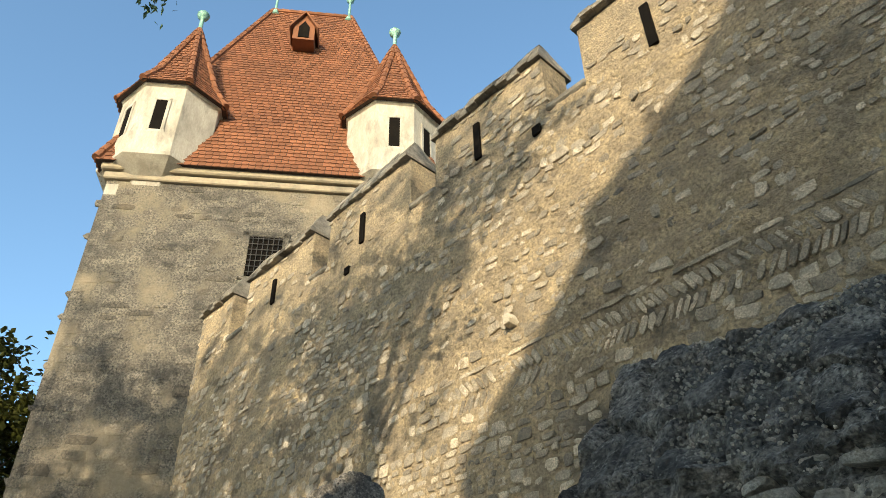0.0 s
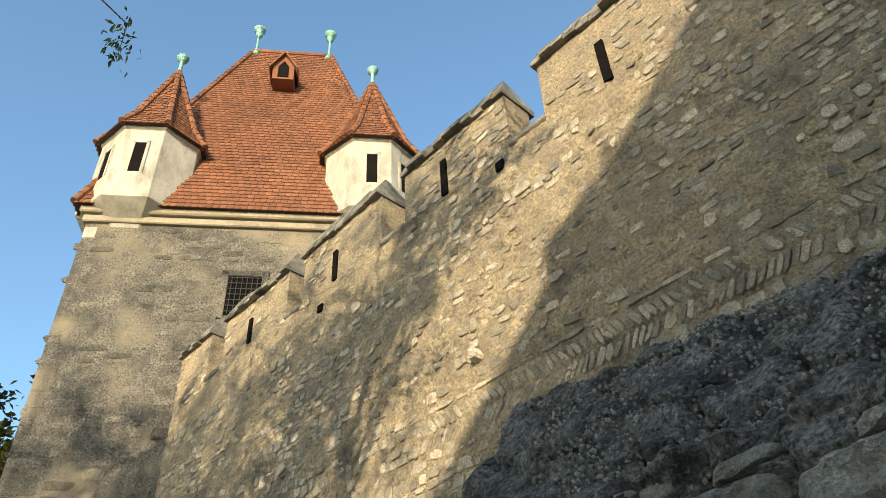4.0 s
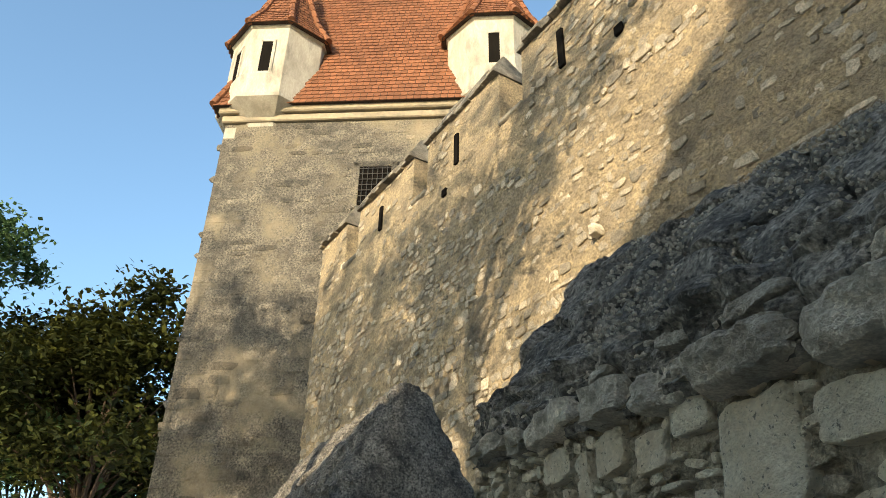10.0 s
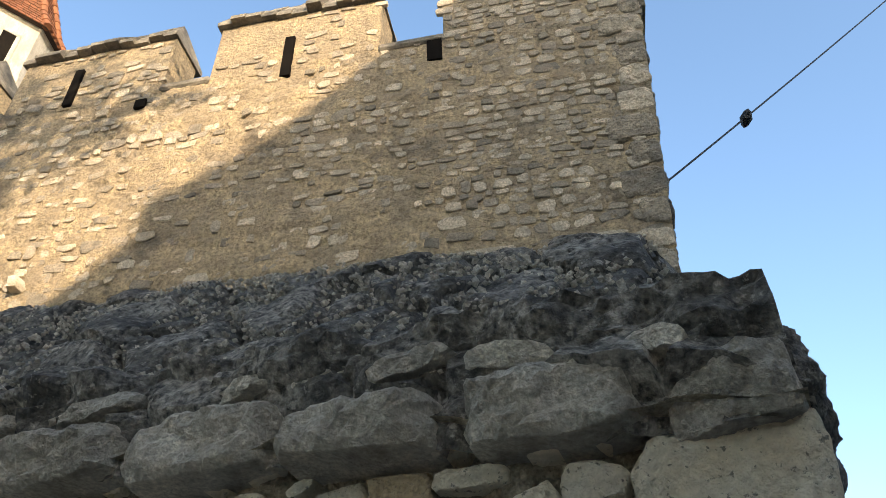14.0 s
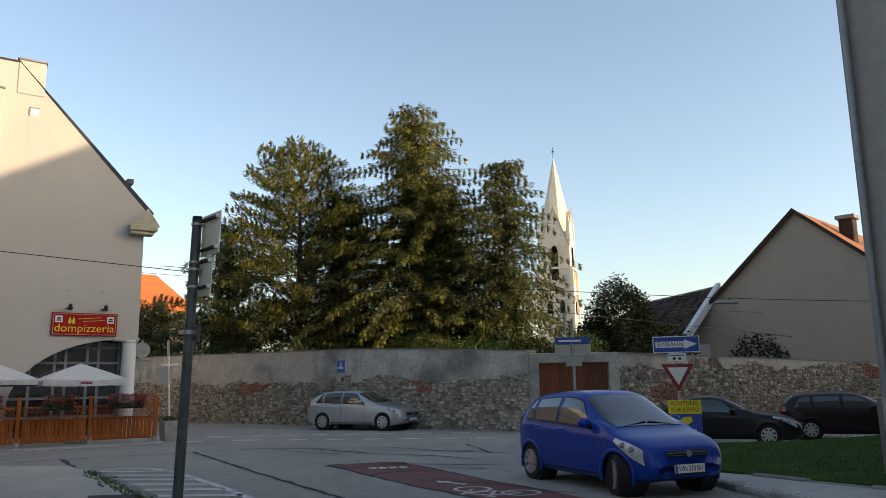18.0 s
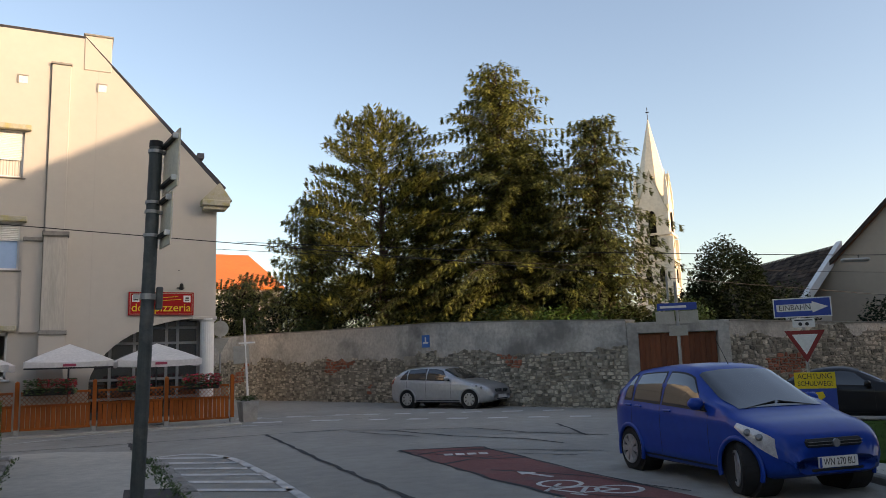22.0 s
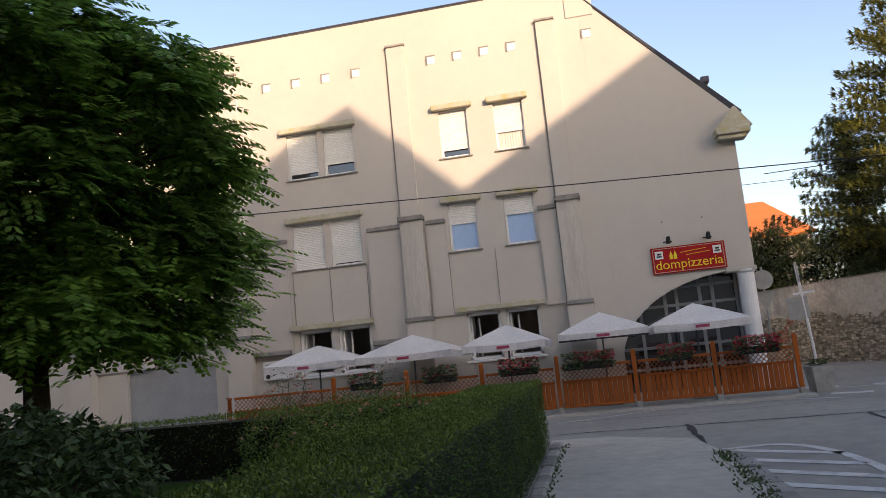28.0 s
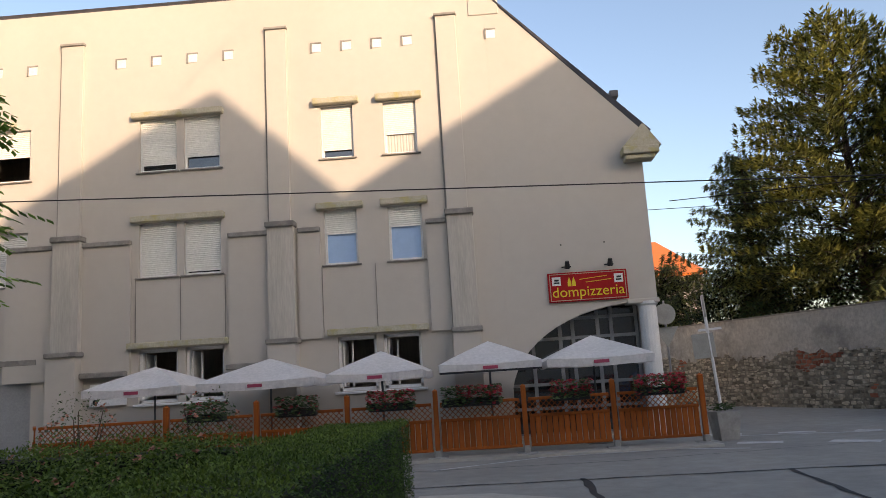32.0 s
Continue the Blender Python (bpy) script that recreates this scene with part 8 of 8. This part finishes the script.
        part("fog_light", Mesh().tube((xn - 0.20, s * w * 0.70, 0.36), (xn - 0.045, s * w * 0.66, 0.36), 0.075, 0.06, 14), PLASTIC, c)
        for q in wheels:
            hw = half(q)
            part("wheel_arch", Mesh().tube((q, s * (hw - 0.34), wr), (q, s * (hw - 0.05), wr), R, n=30), PLASTIC, c)
            lip = Mesh()
            arc = [math.radians(-18 + 216 * i / 22) for i in range(23)]
            pts = [Vector((q + R * math.cos(t), s * (half(q + R * math.cos(t)) * 0.99), wr + R * math.sin(t))) for t in arc]
            for t, p in zip(arc, pts):
                d = Vector((math.cos(t), 0, math.sin(t)))
                lip.v += [tuple(p + d * (0.032 * math.cos(1.0472 * e)) + Vector((0, s * 0.026 * math.sin(1.0472 * e), 0))) for e in range(6)]
            lip.f += [(g * 6 + e, g * 6 + (e + 1) % 6, g * 6 + 6 + (e + 1) % 6, g * 6 + 6 + e) for g in range(22) for e in range(6)]
            part("arch_lip", lip, paint, c, smooth=True)
            turn = Matrix.Translation((q, s * (hw - 0.11), wr)) @ Matrix.Rotation(radians(steer if q > 0 else 0), 4, "Z")
            wh = part("wheel", Mesh().lathe([(wr * 0.62, -0.1), (wr * 0.92, -0.1), (wr, -0.07), (wr, 0.07), (wr * 0.92, 0.1), (wr * 0.66, 0.1), (wr * 0.62, 0.085)], 30).moved(turn @ Matrix.Rotation(math.pi / 2, 4, "X")), TYRE, c, "black tyre")
            rim = Mesh().lathe([(wr * 0.68, -0.02), (wr * 0.68, 0.02), (wr * 0.62, 0.022), (wr * 0.60, -0.03)], 30)
            for b in range(8):
                a = 6.283 * b / 8
                ca, sa = math.cos(a), math.sin(a)
                rim.add([(ca * r + sa * h, sa * r - ca * h, z) for r, g, z in ((0.03, 0.022, 0.012), (wr * 0.62, 0.042, 0.014)) for h in (-g, g)] + [(ca * r + sa * h, sa * r - ca * h, z) for r, g, z in ((0.03, 0.03, -0.02), (wr * 0.62, 0.05, -0.02)) for h in (-g, g)],
                        [(0, 1, 3, 2), (0, 2, 6, 4), (1, 5, 7, 3), (2, 3, 7, 6)])
            rim.lathe([(0.06, -0.01), (0.06, 0.016), (0.03, 0.024), (0.0, 0.024)], 14)
            part("rim", rim.moved(turn @ Matrix.Translation((0, s * 0.095, 0)) @ Matrix.Rotation(-s * math.pi / 2, 4, "X")), RIM, wh, "silver spoked rim")
            part("brake_disc", Mesh().tube((0, -0.01, 0), (0, 0.01, 0), wr * 0.5, n=20).moved(turn @ Matrix.Translation((0, s * 0.03, 0))), PLASTIC, wh)
    zh = top_at(xn - 0.12)
    part("grille", Mesh().box(xn - 0.16, -w * 0.46, zh - 0.16, xn + 0.006, w * 0.46, zh - 0.06, 0.03), PLASTIC, c)
    for i in range(2):
        part("grille_bar", Mesh().box(xn - 0.02, -w * 0.44, zh - 0.095 - 0.032 * i, xn + 0.012, w * 0.44, zh - 0.089 - 0.032 * i), GREYM, c)
    part("lower_grille", Mesh().box(xn - 0.10, -w * 0.44, 0.285, xn + 0.004, w * 0.44, 0.345, 0.02), PLASTIC, c)
    part("mark", Mesh().tube((xn, 0, zh - 0.11), (xn + 0.022, 0, zh - 0.11), 0.045, n=14), ALU, c)
    pt = part("number_plate", Mesh().box(xn - 0.01, -0.26, zh - 0.365, xn + 0.022, 0.26, zh - 0.25, 0.004), SIGNW, c, "white number plate")
    if plate:
        part("plate_edge", Mesh().box(xn + 0.0215, -0.255, zh - 0.36, xn + 0.0235, -0.225, zh - 0.255), SIGNBLUE, pt)
        words(plate, 0.105, SIGNK, pt, pose(xn + 0.0225, 0.01, zh - 0.308, 90, 0, 90), "lettering", 0.42, 0.001)
    for s in (-1, 1):
        part("wiper", Mesh().tube((foot - 0.03, s * 0.5, top_at(foot - 0.03) - 0.005), (foot - 0.10, s * 0.02, top_at(foot - 0.10) + 0.022), 0.009, n=5), PLASTIC, c)
    part("aerial", Mesh().tube((nose - 0.12, 0, H - 0.02), (nose - 0.36, 0, H + 0.34), 0.006, 0.003, 5), PLASTIC, c)
    return c


# heading of each car: its nose points along +x of its own frame
car("small bright blue hatchback parked at the kerb", 8.52, 9.06, -99.8, 3.54, 1.64, CARBLUE,
    [(-1.77, 0.58), (-1.745, 0.82), (-1.66, 1.04), (-1.53, 1.24), (-1.36, 1.37), (-1.1, 1.425), (-0.7, 1.462), (-0.2, 1.47), (0.12, 1.42), (0.46, 1.24), (1.0, 0.93), (1.2, 0.865), (1.46, 0.80), (1.64, 0.71), (1.74, 0.60), (1.77, 0.46)],
    (0.98, 0.84), (-1.20, 1.16), 0.295, (-1.36, -1.10, -0.38, 0.66), ((1.14, 5.05), (1.655, 3.95, 6.0)), (0.12, 0.44), "WN 270 BU", -26)
car("silver compact hatchback parked along the garden wall", 12.95, 26.05, -60, 4.20, 1.74, CARSILV,
    [(-2.10, 0.66), (-2.07, 0.92), (-1.93, 1.10), (-1.68, 1.30), (-1.36, 1.40), (-0.88, 1.445), (-0.3, 1.45), (0.08, 1.40), (0.45, 1.24), (0.98, 0.99), (1.28, 0.92), (1.68, 0.84), (1.93, 0.74), (2.06, 0.60), (2.10, 0.46)],
    (1.0, 0.87), (-1.29, 1.31), 0.315, (-1.62, -1.28, -0.46, 0.58), ((1.38, 5.35), (1.95, 4.4, 5.9)), (0.24, 0.40), "")
car("black saloon car parked beyond the lawn", 19.5, 15.3, -56, 4.7, 1.80, CARBLK,
    [(-2.35, 0.7), (-2.30, 0.95), (-2.0, 1.02), (-1.62, 1.07), (-1.25, 1.24), (-0.85, 1.38), (-0.3, 1.45), (0.1, 1.42), (0.5, 1.27), (1.02, 1.0), (1.3, 0.95), (1.8, 0.87), (2.12, 0.77), (2.3, 0.62), (2.35, 0.48)],
    (0.99, 0.88), (-1.4, 1.42), 0.32, (-1.25, -0.42, 0.62), ((1.55, 5.4), (2.17, 4.4, 5.9)), (0.34, 0.40), "", 0, True)
car("dark red estate car parked behind the black one", 24.2, 13.6, -56, 4.5, 1.78, CARDRED,
    [(-2.25, 0.7), (-2.21, 1.0), (-2.06, 1.22), (-1.86, 1.38), (-1.5, 1.45), (-0.8, 1.485), (-0.2, 1.48), (0.12, 1.43), (0.5, 1.26), (1.0, 1.0), (1.3, 0.94), (1.8, 0.86), (2.08, 0.76), (2.22, 0.6), (2.25, 0.48)],
    (1.0, 0.9), (-1.35, 1.36), 0.32, (-1.80, -1.25, -0.4, 0.6), ((1.5, 5.4), (2.1, 4.4, 5.9)), (0.2, 0.40), "")

# ---- street furniture ----
pole = thing("sign_pole", "dark grey steel pole carrying two road signs seen from behind", "sign pole", pose(1.02, 6.55, 0, 0, 1.6, 0))
part("shaft", Mesh().tube((0, 0, 0.0), (0, 0, 3.02), 0.042, 0.040, 18), POLE, pole, smooth=False)
part("pole_cap", Mesh().tube((0, 0, 3.01), (0, 0, 3.05), 0.043, 0.041, 18), PLASTIC, pole)
TURN = pose(0.062, 0, 0, 0, 0, 7)
big = part("sign_panel", Mesh().box(-0.006, -0.33, 2.7, 0.006, 0.03, 3.06, 0.004).moved(TURN), SIGNBACK, pole, "pale sign panel seen from behind")
part("sign_face", Mesh().box(0.0065, -0.32, 2.73, 0.009, 0.02, 3.05).moved(TURN), SIGNW, big)
sm = part("sign_panel", Mesh().box(-0.006, -0.22, 2.36, 0.006, 0.03, 2.69, 0.004).moved(TURN), SIGNBACK, pole, "small sign panel seen from behind")
part("sign_face", Mesh().box(0.0065, -0.21, 2.37, 0.009, 0.02, 2.68).moved(TURN), SIGNW, sm)
for panel, far, zs in ((big, -0.30, (3.0, 2.74)), (sm, -0.2, (2.64, 2.42))):
    for z in zs:
        rl = part("rail", Mesh().box(-0.034, far, z, -0.006, 0.0, z + 0.024, 0.003).moved(TURN), PLASTIC, panel, "dark channel rail")
        part("end_clip", Mesh().box(-0.036, far - 0.022, z - 0.004, -0.004, far - 0.001, z + 0.028, 0.003).moved(TURN), SIGNW, rl, "white end clip")
for z in (2.97, 2.64, 2.58, 2.43):
    part("clamp", Mesh().tube((0, 0, z), (0, 0, z + 0.02), 0.048, n=18).box(0.03, -0.02, z, 0.075, 0.02, z + 0.02), ALU, pole, "bright steel clamp")
part("junction_box", Mesh().box(0.045, -0.03, 1.98, 0.085, 0.03, 2.12, 0.006), POLE, pole)
part("band", Mesh().tube((0, 0, 2.04), (0, 0, 2.075), 0.050, n=18).box(-0.085, -0.012, 2.045, -0.03, 0.012, 2.07), ALU, pole, "bright steel band")

ow = thing("one_way_sign", "blue one-way arrow sign above a give-way triangle on a post", "road sign", pose(13.58, 11.81, 0.24, 0, 0, -50))
part("post", Mesh().tube((0, 0.05, -0.24), (0, 0.05, 2.4), 0.03, n=10), ALU, ow)
part("plate", Mesh().box(-0.5, -0.01, 2.02, 0.5, 0.005, 2.36, 0.004), SIGNBLUE, ow, "blue plate with white arrow")
part("rim", Mesh().box(-0.52, -0.006, 2.0, 0.52, 0.003, 2.38), SIGNW, ow)
part("arrow", Mesh().panel([(0.18, 2.30), (0.46, 2.19), (0.18, 2.08)], -0.016, -0.01).box(-0.46, -0.016, 2.12, 0.2, -0.0105, 2.26), SIGNW, ow)
words("EINBAHN", 0.15, SIGNK, ow, pose(-0.13, -0.017, 2.19, 90, 0, 0), "lettering", 0.56, 0.002)
part("small_plate", Mesh().box(-0.20, -0.01, 1.80, 0.20, 0.005, 1.98, 0.004), SIGNW, ow)
part("plate_mark", Mesh().box(-0.16, -0.014, 1.93, 0.16, -0.0095, 1.95).tube((-0.06, -0.012, 1.865), (-0.06, -0.0095, 1.865), 0.035, n=12).tube((0.06, -0.012, 1.865), (0.06, -0.0095, 1.865), 0.035, n=12), SIGNK, ow)
yt = part("give_way", Mesh().panel([(-0.36, 1.74), (0.36, 1.74), (0, 1.12)], -0.012, 0.0), SIGNR2, ow, "red bordered give-way triangle")
part("triangle_field", Mesh().panel([(-0.23, 1.665), (0.23, 1.665), (0, 1.27)], -0.016, -0.012), SIGNW, yt)
sw = thing("school_sign", "yellow and blue school route warning board on the post", "sign", pose(13.62, 11.72, 0.12, 0, 0, -50))
part("board", Mesh().box(-0.36, -0.02, 0.12, 0.36, 0.0, 0.74, 0.004), SIGNBLUE, sw)
part("header", Mesh().box(-0.36, -0.022, 0.74, 0.36, 0.0, 1.05, 0.004), SIGNYEL, sw)
words("ACHTUNG", 0.14, SIGNK, sw, pose(0, -0.024, 0.97, 90, 0, 0), "lettering", 0.6, 0.002)
words("SCHULWEG!", 0.13, SIGNK, sw, pose(0, -0.024, 0.83, 90, 0, 0), "lettering", 0.6, 0.002)
part("bird", Mesh().panel([(-0.25, 0.46), (-0.05, 0.66), (0.12, 0.68), (0.16, 0.58), (0.05, 0.5), (-0.08, 0.5)], -0.024, -0.0195), SIGNYEL, sw, "yellow bird shape")
part("text_bars", Mesh().box(-0.02, -0.024, 0.36, 0.22, -0.0195, 0.40).box(-0.12, -0.024, 0.22, 0.3, -0.0195, 0.30), SIGNW, sw)
part("legs", Mesh().tube((-0.3, 0.01, -0.12), (-0.3, 0.01, 0.2), 0.02).tube((0.3, 0.01, -0.12), (0.3, 0.01, 0.2), 0.02), ALU, sw)

st = thing("street_name_sign", "blue street name sign above grey sign backs on a post", "road sign", pose(12.7, 14.3, 0.2, 0, 0, -40))
part("post", Mesh().tube((0, 0.05, -0.2), (0, 0.05, 3.0), 0.035, n=10), ALU, st)
part("name_plate", Mesh().box(-0.42, -0.01, 2.36, 0.42, 0.01, 2.52, 0.004), SIGNBLUE, st)
part("name_bars", Mesh().box(-0.36, -0.014, 2.41, 0.2, -0.0095, 2.46), SIGNW, st)
part("sign_back", Mesh().box(-0.46, 0.0, 2.06, -0.06, 0.012, 2.34, 0.004), ALUBACK, st, "grey sign back")
part("sign_back", Mesh().box(0.04, 0.0, 2.06, 0.44, 0.012, 2.34, 0.004), ALUBACK, st, "grey sign back")
part("sign_back", Mesh().box(-0.2, 0.0, 1.80, 0.2, 0.012, 2.02, 0.004), ALUBACK, st, "grey sign back")
part("sign_edge", Mesh().box(-0.18, -0.2, 2.6, -0.16, 0.3, 3.15, 0.004), ALUBACK, st)

rs = thing("round_sign", "round sign back and inverted triangle sign back on a post", "road sign", pose(5.3, 28.04, -0.11, 0, 0, -12))
part("post", Mesh().tube((0, 0.03, 0.11), (0, 0.03, 3.4), 0.03, n=10), ALU, rs)
part("disc", Mesh().tube((0, 0, 3.05), (0, 0.02, 3.05), 0.27, n=24), ALUBACK, rs)
part("triangle", Mesh().panel([(-0.3, 2.72), (0.3, 2.72), (0, 2.2)], 0, 0.02), ALUBACK, rs)
part("small_plate", Mesh().box(-0.2, 0, 2.66, 0.2, 0.02, 2.72), ALUBACK, rs)
ls = thing("leaning_sign", "white sign back on a leaning white post behind the planter", "road sign", pose(5.76, 25.62, 0, 0, -3, -10))
part("post", Mesh().tube((0, 0.03, 0), (0, 0.03, 3.1), 0.035, n=10), SIGNW, ls)
part("sign_back", Mesh().box(-0.38, 0, 1.75, 0.1, 0.02, 2.3, 0.005), ALUBACK, ls)
part("crossbar", Mesh().box(-0.2, 0, 2.35, 0.3, 0.02, 2.40), SIGNW, ls)
part("fin", Mesh().box(-0.02, -0.15, 2.65, 0.02, 0.15, 3.15, 0.008), ALUBACK, ls)


def cable(name, label, p0, p1, sag, rad=0.012):
    a, b = Vector(p0), Vector(p1)
    d = (b - a).normalized()
    s = d.cross(Vector((0, 0, 1))).normalized()
    u = s.cross(d)
    n, m = 28, Mesh()
    pts = []
    for i in range(n + 1):
        c = a.lerp(b, i / n) - Vector((0, 0, sag * 4 * (i / n) * (1 - i / n)))
        pts += [c + (s * math.cos(1.0472 * k) + u * math.sin(1.0472 * k)) * rad for k in range(6)]
    m.add(pts, [(i * 6 + k, i * 6 + (k + 1) % 6, i * 6 + 6 + (k + 1) % 6, i * 6 + 6 + k) for i in range(n) for k in range(6)])
    return solid(name, m, IRON, label, "cable", group="cables over the street")


cable("cable", "thin black cable across the street before the house", (-26, 22.0, 6.3), (34.7, 22.0, 3.675), 0.06)
cable("cable", "thin black cable to the street lamp", (6.0, 29.0, 6.1), (21.8, 16.2, 4.36), 0.1)
cable("cable", "thin black cable to the street lamp", (21.8, 16.2, 4.36), (30.5, 5.0, 3.6), 0.1)
cable("cable", "thin black cable behind the conifers", (5.0, 27.6, 5.6), (40, 22.6, 5.0), 0.2, 0.008)
cable("cable", "taut black wire with an insulator beside the wall end", (7.28, 12.06, 17.24), (-0.9, 6.53, 7.14), 0.05, 0.014)
solid("insulator", Mesh().lathe([(0.0, -0.14), (0.05, -0.1), (0.09, 0), (0.05, 0.1), (0.0, 0.14)], 10), PLASTIC, "black egg insulator on the wire", "insulator", m=pose(1.15, 7.92, 9.62, 40, 30, 0))
sl = thing("street_lamp", "flat grey street lamp hung from a cable", "street lamp", pose(21.8, 16.2, 4.22, 0, 0, -30))
part("housing", Mesh().box(-0.5, -0.12, -0.06, 0.3, 0.12, 0.05, 0.04), ALUBACK, sl)
part("hanger", Mesh().tube((0, 0, 0.03), (0, 0, 0.14), 0.015), IRON, sl)
cb = thing("wall_wire", "wire hooked from the grey house corner", "cable", pose(0, 0, 0))
part("wire", Mesh().tube((11.85, 5.4, 6.4), (11.85, 5.0, 7.4), 0.008, n=5).tube((11.85, 5.4, 6.4), (11.85, 5.4, 6.3), 0.03, n=8), PLASTIC, cb)
